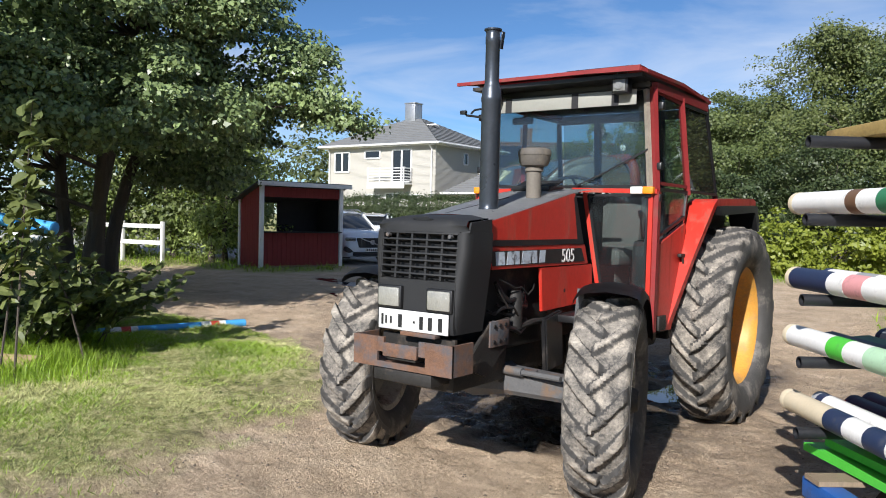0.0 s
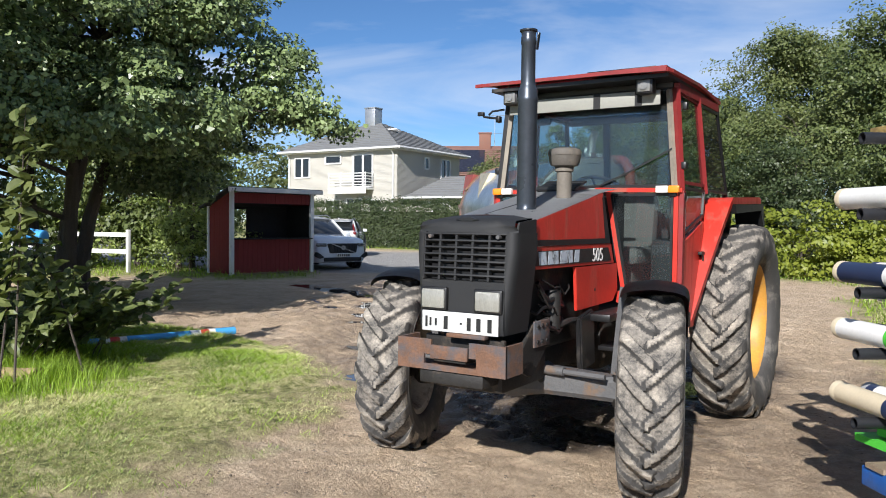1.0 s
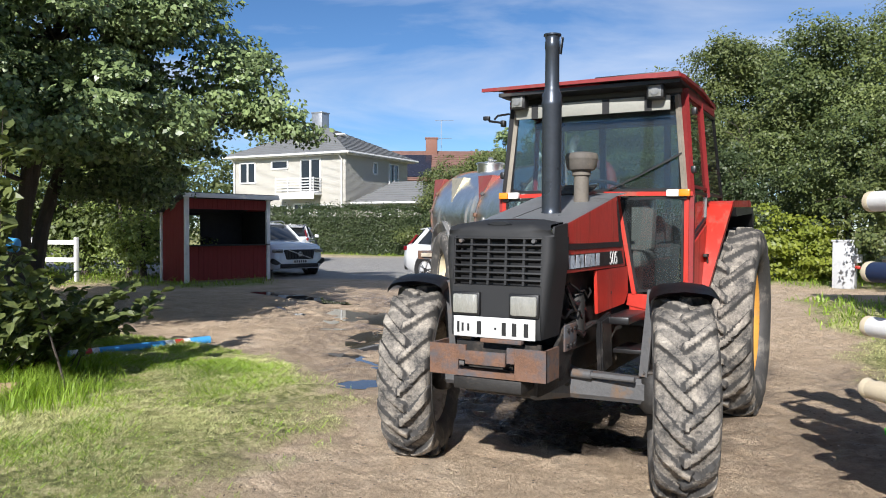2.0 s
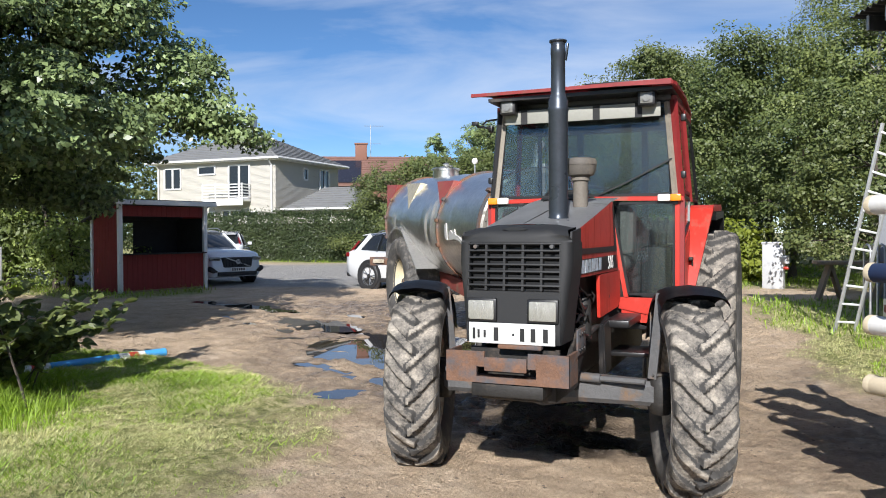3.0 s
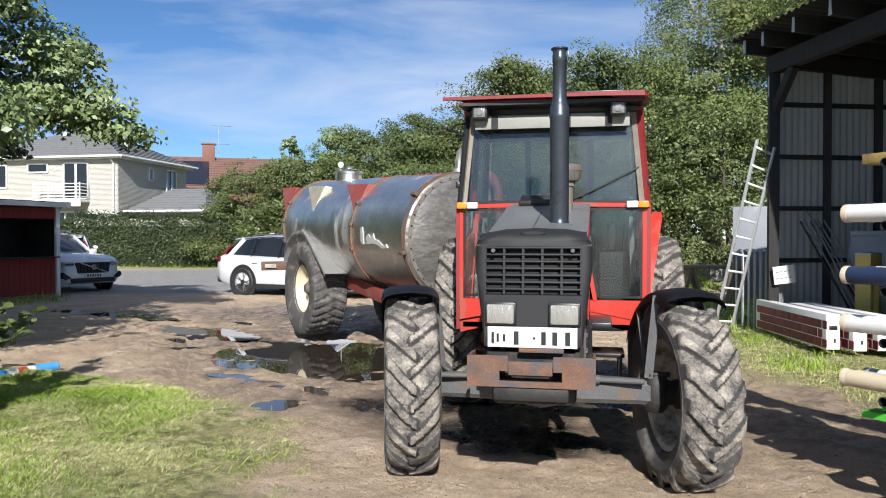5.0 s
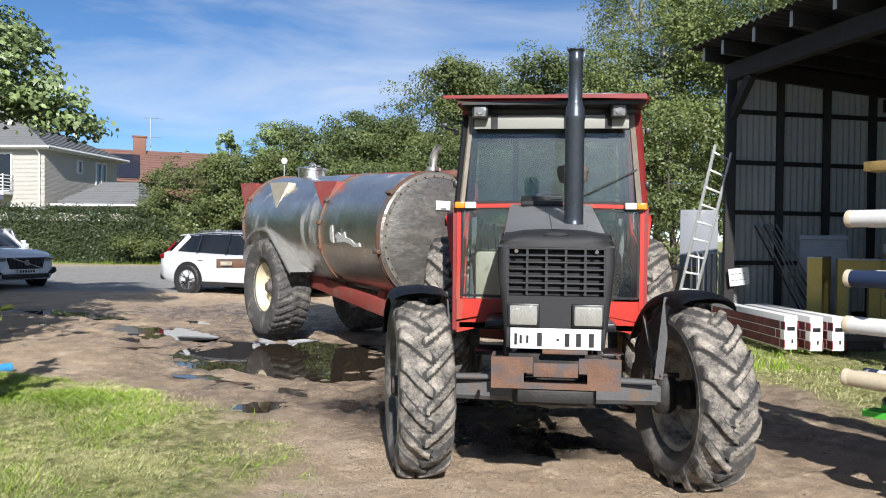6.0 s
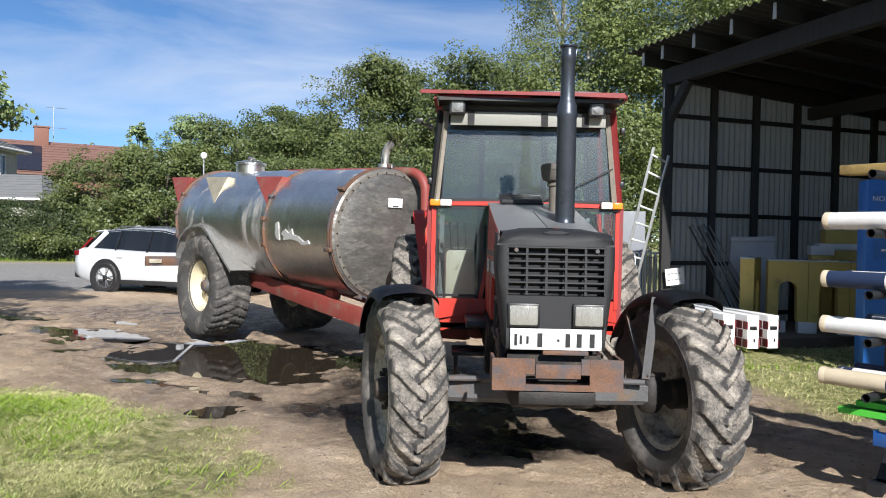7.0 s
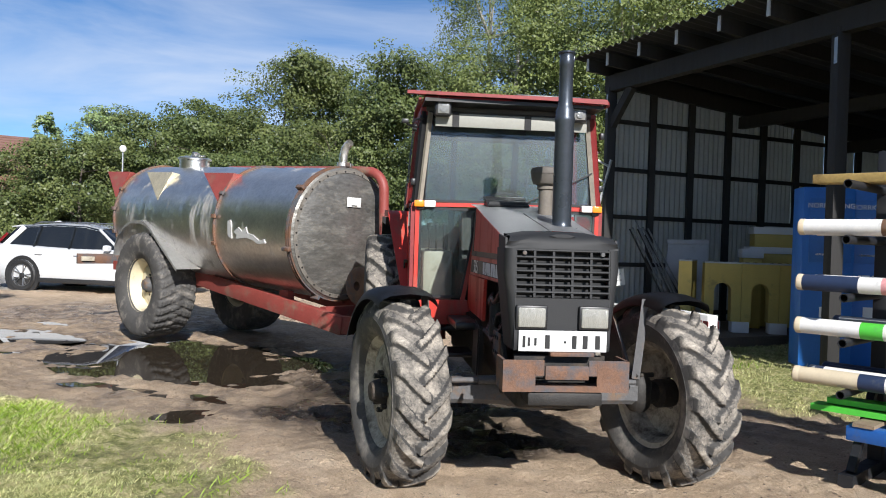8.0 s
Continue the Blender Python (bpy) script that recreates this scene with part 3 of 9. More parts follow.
def build_ground():
    xs = stretch_axis(-8.5, 4.5, 0.036, 1800)
    ys = stretch_axis(-3.2, 9.5, 0.036, 1800)
    X, Y = np.meshgrid(xs, ys)
    Z = ground_height(X, Y)
    nx, ny = len(xs), len(ys)
    co = np.stack([X, Y, Z], -1).reshape(-1, 3)
    i = np.arange(nx * ny).reshape(ny, nx)
    quads = np.stack([i[:-1, :-1], i[:-1, 1:], i[1:, 1:], i[1:, :-1]], -1).reshape(-1, 4)
    me = bpy.data.meshes.new("ground")
    me.vertices.add(len(co))
    me.vertices.foreach_set("co", co.ravel())
    me.loops.add(quads.size)
    me.loops.foreach_set("vertex_index", quads.ravel())
    me.polygons.add(len(quads))
    me.polygons.foreach_set("loop_start", np.arange(0, quads.size, 4))
    me.polygons.foreach_set("use_smooth", np.ones(len(quads), bool))
    me.update()
    g = grass_field(X, Y)
    # wet mud: round the pools and along the tracks under and beside the machines
    pf = pool_field(X, Y)
    wet = np.clip(pf * 22, 0, 1)
    track = np.exp(-((X * 0.85 + (Y - 2.0) * 0.52 + 0.9) / 2.2) ** 2) * sst(0.9, 2.1, Y + 0.12 * X + 0.3 * vnoise(X, Y, 1.3, 20)) * sst(13.5, 10.5, Y)
    wet = np.maximum(wet, np.clip(track * 1.1 + 0.7 * vnoise(X, Y, 0.7, 21) * track + 0.5 * vnoise(X, Y, 2.3, 22) * track, 0, 1))
    side = sst(0.9, 1.8, X) * sst(4.6, 3.2, X) * sst(1.0, 2.0, Y) * sst(6.5, 4.5, Y)
    wet = np.maximum(wet, shaded_wet_mud(X, Y))
    wet = np.maximum(wet, side * (0.55 + 0.4 * vnoise(X, Y, 1.2, 23)))
    # a dry gravelly rise between the lawn and the pools
    wet = wet * (1 - 0.9 * np.exp(-((X + 6.0 + 0.4 * (Y - 4.4)) / 1.5) ** 2 - ((Y - 4.4) / 0.75) ** 2))
    road = road_field(X, Y)
    zone = np.stack([g, np.clip(wet, 0, 1) * (1 - g), road, shaded_wet_mud(X, Y)], -1).reshape(-1, 4).astype(np.float32)
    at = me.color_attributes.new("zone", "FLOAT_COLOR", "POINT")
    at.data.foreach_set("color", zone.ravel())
    me.materials.append(ground_material())
    tagged(new("ground", me), "muddy dirt yard with tyre tracks, worn grass and an asphalt road beyond", "ground", kind="structure")


build_ground()
M_WATER = bpy.data.materials.new("puddle_water")
M_WATER.use_nodes = True
wp = M_WATER.node_tree.nodes["Principled BSDF"]
wp.inputs["Base Color"].default_value = (0.035, 0.027, 0.019, 1)
wp.inputs["Roughness"].default_value = 0.015
wp.inputs["IOR"].default_value = 1.33
wp.inputs["Specular IOR Level"].default_value = 0.6
for px, py, a, b, deg, dep in POOLS:
    bm = bmesh.new()
    ang = np.linspace(0, 2 * math.pi, 48, endpoint=False)
    c_, s_ = math.cos(radians(deg)), math.sin(radians(deg))
    eu, ev = 1.3 * a * np.cos(ang), 1.3 * b * np.sin(ang)
    lvl = float(np.percentile(ground_height(px + eu * c_ - ev * s_, py + eu * s_ + ev * c_), 32)) - 0.003
    n = 28
    bm.faces.new([bm.verts.new((1.3 * a * math.cos(2 * math.pi * k / n), 1.3 * b * math.sin(2 * math.pi * k / n), 0)) for k in range(n)])
    pd = part("puddle", bm, M_WATER, None, smooth=0)
    pd.matrix_basis = pose(px, py, lvl, 0, 0, deg)
    tagged(pd, "still muddy rain puddle on the dirt", "puddle", "puddles in the yard", kind="structure")


# pebbles and clods strewn over the bare dirt: one joined mass
def build_pebbles():
    rg = np.random.default_rng(9)
    n = 26000
    x, y = rg.uniform(-6, 4.5, n), -3.0 + 12.5 * rg.random(n) ** 1.7
    keep = (grass_field(x, y) < 0.3) & (pool_field(x, y) < 0.01) & (shaded_wet_mud(x, y) < 0.2)
    x, y = x[keep], y[keep]
    z = ground_height(x, y)
    bm = bmesh.new()
    base = [(1, 0, 0), (0.3, 0.95, 0), (-0.8, 0.6, 0), (-0.8, -0.6, 0), (0.3, -0.95, 0), (0.1, 0.05, 0.5)]
    for px, py, pz in zip(x, y, z):
        r = 0.003 + 0.013 * rg.random() ** 3
        a = rg.uniform(0, 6.28)
        c, s = math.cos(a), math.sin(a)
        vs = [bm.verts.new((px + r * (u * c - v * s) * rg.uniform(0.7, 1.3), py + r * (u * s + v * c) * rg.uniform(0.7, 1.3), pz - 0.002 + r * w)) for u, v, w in base]
        for i in range(5):
            bm.faces.new((vs[i], vs[(i + 1) % 5], vs[5]))
    m = leaf_mat("grit_stones", (0.07, 0.05, 0.036), (0.36, 0.285, 0.21), 0.9, 0.0)
    tagged(part("pebbles", bm, m, None, smooth=0), "small stones and clods strewn over the dirt", "pebbles", kind="stuff")


build_pebbles()


# straw, bark and leaf litter trodden into the dirt: one joined mass
def build_litter():
    rg = np.random.default_rng(19)
    n = 15000
    x, y = rg.uniform(-3.4, 3.6, n), -2.6 + 8.0 * rg.random(n) ** 1.3
    keep = (grass_field(x, y) < 0.75) & (pool_field(x, y) < 0.01) & (rg.random(n) < np.clip(0.55 + 0.6 * vnoise(x, y, 1.6, 41), 0.05, 1) * (1 - np.clip(3 * shaded_wet_mud(x, y), 0, 0.98)))
    x, y = x[keep], y[keep]
    k = len(x)
    z = ground_height(x, y) + 0.004
    a = rg.uniform(0, 6.28, k)
    ln, wd = rg.uniform(0.006, 0.024, k), rg.uniform(0.001, 0.0032, k)
    d = np.stack([np.cos(a), np.sin(a), rg.normal(size=k) * 0.12], -1) * ln[:, None]
    sd = np.stack([-np.sin(a), np.cos(a), rg.normal(size=k) * 0.3], -1) * wd[:, None]
    c = np.stack([x, y, z], -1)
    q = np.stack([c - d - sd * 0.6, c - d * 0.2 + sd, c + d + sd * 0.4, c + d * 0.1 - sd], 1)
    me = bpy.data.meshes.new("litter")
    me.vertices.add(k * 4)
    me.vertices.foreach_set("co", q.reshape(-1).astype(np.float32))
    me.loops.add(k * 4)
    me.loops.foreach_set("vertex_index", np.arange(k * 4, dtype=np.int32))
    me.polygons.add(k)
    me.polygons.foreach_set("loop_start", np.arange(0, k * 4, 4, dtype=np.int32))
    me.update()
    me.materials.append(leaf_mat("trodden_straw_litter", (0.16, 0.11, 0.07), (0.62, 0.50, 0.34), 0.8, 0.1))
    tagged(new("litter", me), "trodden straw and bark litter on the dirt", "litter", kind="stuff")


build_litter()
# ---- tractor: x across, y towards its rear, the front at y = 0 ----


def tyre_mesh(R, w, rim_r, lugs, lug_h, sweep=0.5, lug_w=0.055, seg=500, groove=0.0):
    """A farm tyre about the local x axis: one skin whose staggered slanting lugs rise out of the tread, rounded and unevenly worn."""
    c = R - lug_h
    # tread and side walls, from bead to bead: (x, radius, how far the lugs reach)
    key = [(-0.36, rim_r, 0), (-0.43, rim_r + 0.02, 0), (-0.50, rim_r + (c - rim_r) * 0.35, 0), (-0.525, rim_r + (c - rim_r) * 0.60, 0), (-0.52, c - 0.075, 0), (-0.508, c - 0.050, 0.55), (-0.485, c - 0.030, 0.9),
           (-0.45, c - 0.016, 1), (-0.38, c - 0.006, 1), (-0.25, c, 1), (0.0, c + 0.004, 1)]
    key = np.array(key + [(-x, r, k) for x, r, k in key[-2::-1]])
    tread = np.linspace(6, len(key) - 7, 45)
    at = np.concatenate([np.arange(0, 6), tread, np.arange(len(key) - 6, len(key))])
    px, pr, reach = (np.interp(at, np.arange(len(key)), key[:, k]) for k in range(3))
    px = px * w
    th = 2 * math.pi * np.arange(seg) / seg
    T, X = np.meshgrid(th, px, indexing="ij")
    step = 2 * math.pi / lugs
    high = np.zeros_like(T)
    for side in (-1, 1):
        u = (side * X + 0.03) / (w * 0.5 + 0.03)
        a0 = -(np.clip(u, 0, 1.1) ** 1.25) * sweep * 0.5 + (step / 2 if side > 0 else 0)
        d = np.abs((T - a0 + step / 2) % step - step / 2) * R
        number = np.floor((T - a0 + step / 2) / step)
        half = lug_w * 0.5 * (0.78 + 0.34 * np.clip(u, 0, 1)) * (1 + 0.10 * np.sin(number * 5.3 + side))
        wear = 0.93 + 0.09 * np.sin(number * 2.7 + side * 1.3)
        rise = sst(half + 0.006, half - 0.003, d + 0.005 * vnoise(T * 30, X * 60, 1.0, 51)) * sst(-0.02, 0.04, u) * wear
        high = np.maximum(high, rise)
    high = high * reach[None, :]
    if groove:
        high = high - groove * sst(0.008, 0.003, np.abs((np.abs(X) * 1000 % 62) / 1000 - 0.031)) * (high > 0.5)
    grain = 0.0018 * vnoise(T * 34, X * 34, 1.0, 52) + 0.0012 * vnoise(T * 80, X * 80, 1.0, 53) - 0.006 * np.clip(vnoise(T * 9, X * 16, 1.0, 54) - 0.35, 0, 1) * high
    rad = pr[None, :] + lug_h * high + grain * (reach[None, :] > 0)
    co = np.stack([X, -rad * np.sin(T), rad * np.cos(T)], -1).reshape(-1, 3)
    n = len(px)
    bm = bmesh.new()
    lug_rise = bm.verts.layers.float.new("lug_rise")
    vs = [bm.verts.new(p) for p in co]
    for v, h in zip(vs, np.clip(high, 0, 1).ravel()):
        v[lug_rise] = h
    for i in range(seg):
        k = (i + 1) % seg
        for j in range(n - 1):
            bm.faces.new((vs[i * n + j], vs[i * n + j + 1], vs[k * n + j + 1], vs[k * n + j])).material_index = 1 if j < 5 or j > n - 7 else 0
        bm.faces.new((vs[i * n + n - 1], vs[i * n], vs[k * n], vs[k * n + n - 1])).material_index = 1
    return bm


def rim_mesh(r, w, dish, seg=40):
    """A dished wheel rim about the local x axis; the outer side is +x."""
    bm = bmesh.new()
    prof = [(r + 0.012, w * 0.5), (r + 0.012, w * 0.47), (r - 0.02, w * 0.40), (r - 0.045, w * 0.25), (r - 0.06, dish), (r * 0.55, dish + 0.03), (r * 0.3, dish + 0.02), (r * 0.3, dish - 0.01),
            (r * 0.55, dish), (r - 0.07, dish - 0.03), (r - 0.06, -w * 0.2), (r - 0.03, -w * 0.4), (r + 0.012, -w * 0.47), (r + 0.012, -w * 0.5), (r + 0.03, -w * 0.5), (r + 0.02, -w * 0.3), (r + 0.02, w * 0.3), (r + 0.03, w * 0.5)]
    lathe(bm, prof, Matrix.Rotation(radians(90), 4, "Y"), seg, closed=True)
    return bm


def hub_mesh(r, x0, x1):
    bm = bmesh.new()
    turn = Matrix.Rotation(radians(90), 4, "Y")
    lathe(bm, [(r, x0), (r, (x0 + x1) / 2), (r * 0.72, x1 - 0.02), (r * 0.6, x1), (r * 0.25, x1 + 0.005)], turn, 20)
    return bm


def hub_bolts(hub, r, x0, bolts):
    """Wheel bolts in a ring round the hub, all on one mesh."""
    shared = None
    for k in range(bolts):
        a = 2 * math.pi * k / bolts
        if shared is None:
            bm = bmesh.new()
            tube(bm, [(0.02, 0, 0), (0.075, 0, 0)], 0.016, 6)
            ob = part("bolt", bm, M_IRON, hub)
            shared = ob.data
        else:
            ob = new("bolt", shared)
            ob.parent = hub
        ob.matrix_basis = Matrix.Translation((x0, r * 1.25 * math.cos(a), r * 1.25 * math.sin(a)))


tractor = thing("tractor", pose(0, 0, 0.0), "worn red and black farm tractor with muddy chevron tyres", "tractor")


def tractor_wheel(parent, m, R, w, rim_r, lugs, lug_h, sweep, lug_w, rim_mat, outer, dish, hub_r, meshes):
    """hub, tyre and rim; outer: +1 or -1, the side that the dish looks to."""
    hub = part("wheel", hub_mesh(hub_r, dish - 0.10, dish + 0.10), M_IRON, parent)
    hub_bolts(hub, hub_r, dish - 0.02, 8)
    hub.matrix_basis = m @ (Matrix() if outer > 0 else Matrix.Rotation(radians(180), 4, "Z"))
    if not meshes:
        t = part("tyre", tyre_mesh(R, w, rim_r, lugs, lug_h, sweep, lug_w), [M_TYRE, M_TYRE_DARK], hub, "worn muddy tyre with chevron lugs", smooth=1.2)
        r = part("rim", rim_mesh(rim_r, w * 0.75, dish), rim_mat, hub)
        meshes.extend((t.data, r.data))
    else:
        t, r = new("tyre", meshes[0]), new("rim", meshes[1])
        t.parent = r.parent = hub
        t["label"] = "worn muddy tyre with chevron lugs"
    if outer < 0:
        t.matrix_basis = Matrix.Rotation(radians(180), 4, "Z")
    r["label"] = "orange-yellow steel rim" if rim_mat is M_RIM_Y else "dirty cream steel rim"
    return hub


STEER = 15.7
front_m, rear_m = [], []
for sx in (-1, 1):
    tractor_wheel(tractor, pose(sx * 0.846, 0.70, 0.573, 0, 0, STEER), 0.565, 0.325, 0.335, 17, 0.042, 0.72, 0.076, M_RIM_G, sx, 0.065, 0.09, front_m)
    tractor_wheel(tractor, pose(sx * 0.835, 2.925, 0.772, 0, 0, 0), 0.765, 0.40, 0.455, 20, 0.052, 0.66, 0.082, M_RIM_Y, sx, -0.06, 0.12, rear_m)


def shell(bm, rows, cap=True):
    """A skin through rows of points of equal count."""
    vr = [[bm.verts.new(p) for p in row] for row in rows]
    for a, b in zip(vr, vr[1:]):
        for i in range(len(a) - 1):
            bm.faces.new((a[i], a[i + 1], b[i + 1], b[i]))
    if cap:
        bm.faces.new(vr[0])
        bm.faces.new(vr[-1][::-1])
    return vr


def build_nose():
    """The black nose box with its slatted grille opening."""
    bm = bmesh.new()
    # side cheeks, top, brow and chin round the opening: x +-0.27, z 1.215 to 1.475
    def yf(z):
        return 0.005 + (z - 0.93) * 0.065
    n_lv = 14
    for sx in (-1, 1):
        rows = []
        for i in range(n_lv + 1):
            z = 0.93 + (1.475 - 0.93) * i / n_lv
            hw = 0.318 - 0.052 * max(0.0, (1.36 - z) / 0.43)
            y0 = yf(z) + (0.012 if i == 0 else 0)
            rows.append([Vector((sx * x, y, z)) for x, y in ((0.262, 0.06), (0.262, y0), (hw - 0.042, y0), (hw - 0.024, y0 + 0.005), (hw - 0.009, y0 + 0.017), (hw - 0.001, y0 + 0.036), (hw, y0 + 0.07), (hw, 0.29), (hw - 0.02, 0.29), (0.262, 0.06))])
        shell(bm, rows)
    # brow and top in one sweep, rounded over the shoulders
    rows = []
    for y, z, hw in ((0.06, 1.474, 0.318), (yf(1.475), 1.474, 0.316), (yf(1.5) + 0.002, 1.503, 0.313), (yf(1.5) + 0.012, 1.526, 0.302), (yf(1.5) + 0.034, 1.543, 0.292), (0.10, 1.556, 0.285), (0.29, 1.572, 0.285), (0.29, 1.53, 0.285)):
        drop = 0.0 if z < 1.5 else 0.016
        rows.append([Vector((x, y + (0.03 if abs(x) > hw - 0.03 and y < 0.05 else 0.0), z - (drop if abs(x) > hw - 0.03 else 0))) for x in (-hw, -hw + 0.025, -hw * 0.6, -hw * 0.2, hw * 0.2, hw * 0.6, hw - 0.025, hw)])
    shell(bm, rows, cap=False)
    prism(bm, [(yf(1.47) + 0.03, 1.475), (0.29, 1.475), (0.29, 1.55), (0.09, 1.53)], "x", -0.30, -0.312)
    prism(bm, [(yf(1.47) + 0.03, 1.475), (0.29, 1.475), (0.29, 1.55), (0.09, 1.53)], "x", 0.30, 0.312)
    prism(bm, [(yf(0.93) + 0.012, 0.93), (yf(1.21), 1.21), (0.1, 1.21), (0.1, 0.93)], "x", -0.263, 0.263)
    nose = part("nose", bm, M_NOSE, tractor, "grey-black plastic nose with a slatted grille")
    # grille: seven rows of slats between uprights, a dark core behind
    for i in range(7):
        bm = bmesh.new()
        z = 1.235 + i * 0.0375
        box(bm, (0, yf(z) + 0.022, z), (0.52, 0.045, 0.011), 0.002, Matrix.Rotation(radians(-24), 3, "X"))
        part("grille_slat", bm, M_NOSE, nose)
    for i in range(6):
        bm = bmesh.new()
        x = -0.26 + i * 0.104
        bar(bm, (x, yf(1.215) + 0.018, 1.213), (x, yf(1.475) + 0.018, 1.477), 0.013, 0.03)
        part("grille_upright", bm, M_NOSE, nose)
    part("radiator_core", boxes(((0, 0.13, 1.34), (0.52, 0.03, 0.27))), M_BLACK, nose)
    for sx in (-1, 1):
        bm = bmesh.new()
        tube(bm, [(sx * 0.215, 0.022, 1.452), (sx * 0.215, 0.05, 1.452)], 0.011, 10)
        part("screw", bm, M_AXLE, nose)
    # head lamps
    for sx in (-1, 1):
        bm = bmesh.new()
        box(bm, (sx * 0.172, 0.012, 1.108), (0.172, 0.03, 0.128), 0.008)
        lamp = part("headlamp", bm, M_BLACK, nose)
        bm = bmesh.new()
        box(bm, (sx * 0.172, 0.002, 1.108), (0.152, 0.028, 0.108), 0.012)
        part("lens", bm, M_LAMP_GLASS, lamp, "rectangular ribbed glass lens")
    # number plate with worn characters as bars
    bm = bmesh.new()
    box(bm, (0.0, -0.003, 0.984), (0.482, 0.006, 0.112), 0.002)
    np_ = part("number_plate", bm, M_PLATE, nose, "white number plate with worn black marks")
    for x, w_, h_ in ((-0.212, 0.014, 0.06), (-0.185, 0.012, 0.045), (-0.15, 0.012, 0.04), (-0.085, 0.026, 0.072), (0.012, 0.012, 0.012), (0.062, 0.024, 0.07), (0.122, 0.026, 0.07), (0.19, 0.026, 0.072)):
        bm = bmesh.new()
        box(bm, (x, -0.0075, 0.98), (w_, 0.003, h_))
        part("bar", bm, M_BLACK_PRINT, np_)
    bm = bmesh.new()
    prism(bm, [(-0.075, 1.545), (-0.03, 1.556), (0.03, 1.556), (0.075, 1.545), (0.03, 1.535), (-0.03, 1.535)], "y", 0.062, 0.075, 0.003)
    part("emblem", bm, M_BLACK, nose)
    # front weights carrier under the plate
    part("bracket", boxes(((0.05, 0.0, 0.915), (0.24, 0.05, 0.022), 0.004)), M_RUST, nose)


build_nose()


def build_hood():
    bm = bmesh.new()
    # rows along y: half width at the shoulder, shoulder height, crown height
    rows = []
    for y, hw, zs, zc in ((0.28, 0.288, 1.535, 1.572), (0.6, 0.29, 1.598, 1.625), (1.0, 0.29, 1.675, 1.69), (1.3, 0.29, 1.735, 1.745), (1.62, 0.29, 1.775, 1.775)):
        rows.append([Vector((-hw, y, zs)), Vector((-hw * 0.55, y, zc)), Vector((0, y, zc + 0.004)), Vector((hw * 0.55, y, zc)), Vector((hw, y, zs))])
    vr = shell(bm, rows, cap=False)
    bmesh.ops.solidify(bm, geom=bm.faces[:], thickness=0.02)
    hood = part("hood", bm, M_HOOD, tractor, "dusty dark grey hood top")
    for sx in (-1, 1):
        x0, x1 = sx * 0.268, sx * 0.292
        bm = bmesh.new()
        prism(bm, [(0.285, 1.435), (0.27, 1.533), (0.6, 1.594), (1.0, 1.671), (1.30, 1.731), (1.33, 1.735), (1.45, 1.42)], "x", x0, x1, 0.003)
        part("side_panel", bm, M_RED, hood, "scratched red side panel")
        bm = bmesh.new()
        prism(bm, [(0.287, 1.40), (0.287, 1.434), (1.38, 1.434), (1.315, 1.70), (1.335, 1.73), (1.47, 1.41), (1.47, 1.40)], "x", sx * 0.27, sx * 0.2945)
        part("dark_stripe", bm, M_BLACK, hood)
        bm = bmesh.new()
        prism(bm, [(0.33, 1.268), (0.285, 1.398), (1.50, 1.398), (1.56, 1.262)], "x", x0, sx * 0.290, 0.003)
        part("trim_panel", bm, M_RED, hood)
        bm = bmesh.new()
        prism(bm, [(0.335, 1.288), (0.30, 1.372), (1.44, 1.372), (1.50, 1.282)], "x", sx * 0.27, sx * 0.2935)
        deco = part("badge_strip", bm, M_BLACK_PRINT, hood)
        turn = Matrix(((0, 0, 1), (1, 0, 0), (0, 1, 0))).to_4x4() if sx > 0 else Matrix(((0, 0, -1), (-1, 0, 0), (0, 1, 0))).to_4x4()
        num = glyphs("505", 0.125, Matrix.Translation((sx * 0.2945, 1.25, 1.286)) @ turn, M_WHITE, deco, "numerals")
        # maker's name as plain slanted blocks
        for i, (a, b) in enumerate(((0.37, 0.475), (0.48, 0.57), (0.575, 0.64), (0.65, 0.77), (0.78, 0.85), (0.86, 0.945))):
            bm = bmesh.new()
            s_ = 0.012 if i % 2 else -0.012
            prism(bm, [(a, 1.292), (a + s_, 1.368), (b + s_ * 0.6 - 0.010, 1.368), (b - 0.010, 1.292)], "x", sx * 0.2925, sx * 0.2948)
            part("name_block", bm, M_SILVER_PRINT, deco)
        # lower engine side panel
        bm = bmesh.new()
        prism(bm, [(0.93, 0.985), (0.90, 1.258), (1.62, 1.258), (1.64, 1.07), (1.55, 1.0)], "x", sx * 0.268, sx * 0.289, 0.003)
        low = part("engine_cover", bm, M_RED, tractor, "red lower engine cover")
        bm = bmesh.new()
        tube(bm, [(sx * 0.286, 1.22, 1.1), (sx * 0.2905, 1.22, 1.1)], 0.012, 10)
        part("rubber_plug", bm, M_BLACK, low)
    # louvred vent in front of the windscreen
    bm = bmesh.new()
    for i in range(5):
        box(bm, (-0.06, 1.36 + i * 0.04, 1.765 + i * 0.014), (0.30, 0.05, 0.014), 0.003, Matrix.Rotation(radians(15), 3, "X"))
    box(bm, (-0.06, 1.46, 1.76), (0.28, 0.22, 0.05))
    part("louvre", bm, M_BLACK, hood)
    # centre seam and the cross seam behind the nose
    bm = bmesh.new()
    bar(bm, (-0.02, 0.30, 1.5785), (-0.02, 1.0, 1.6965), 0.006, 0.004)
    part("hood_seam", bm, M_BLACK, hood)


build_hood()


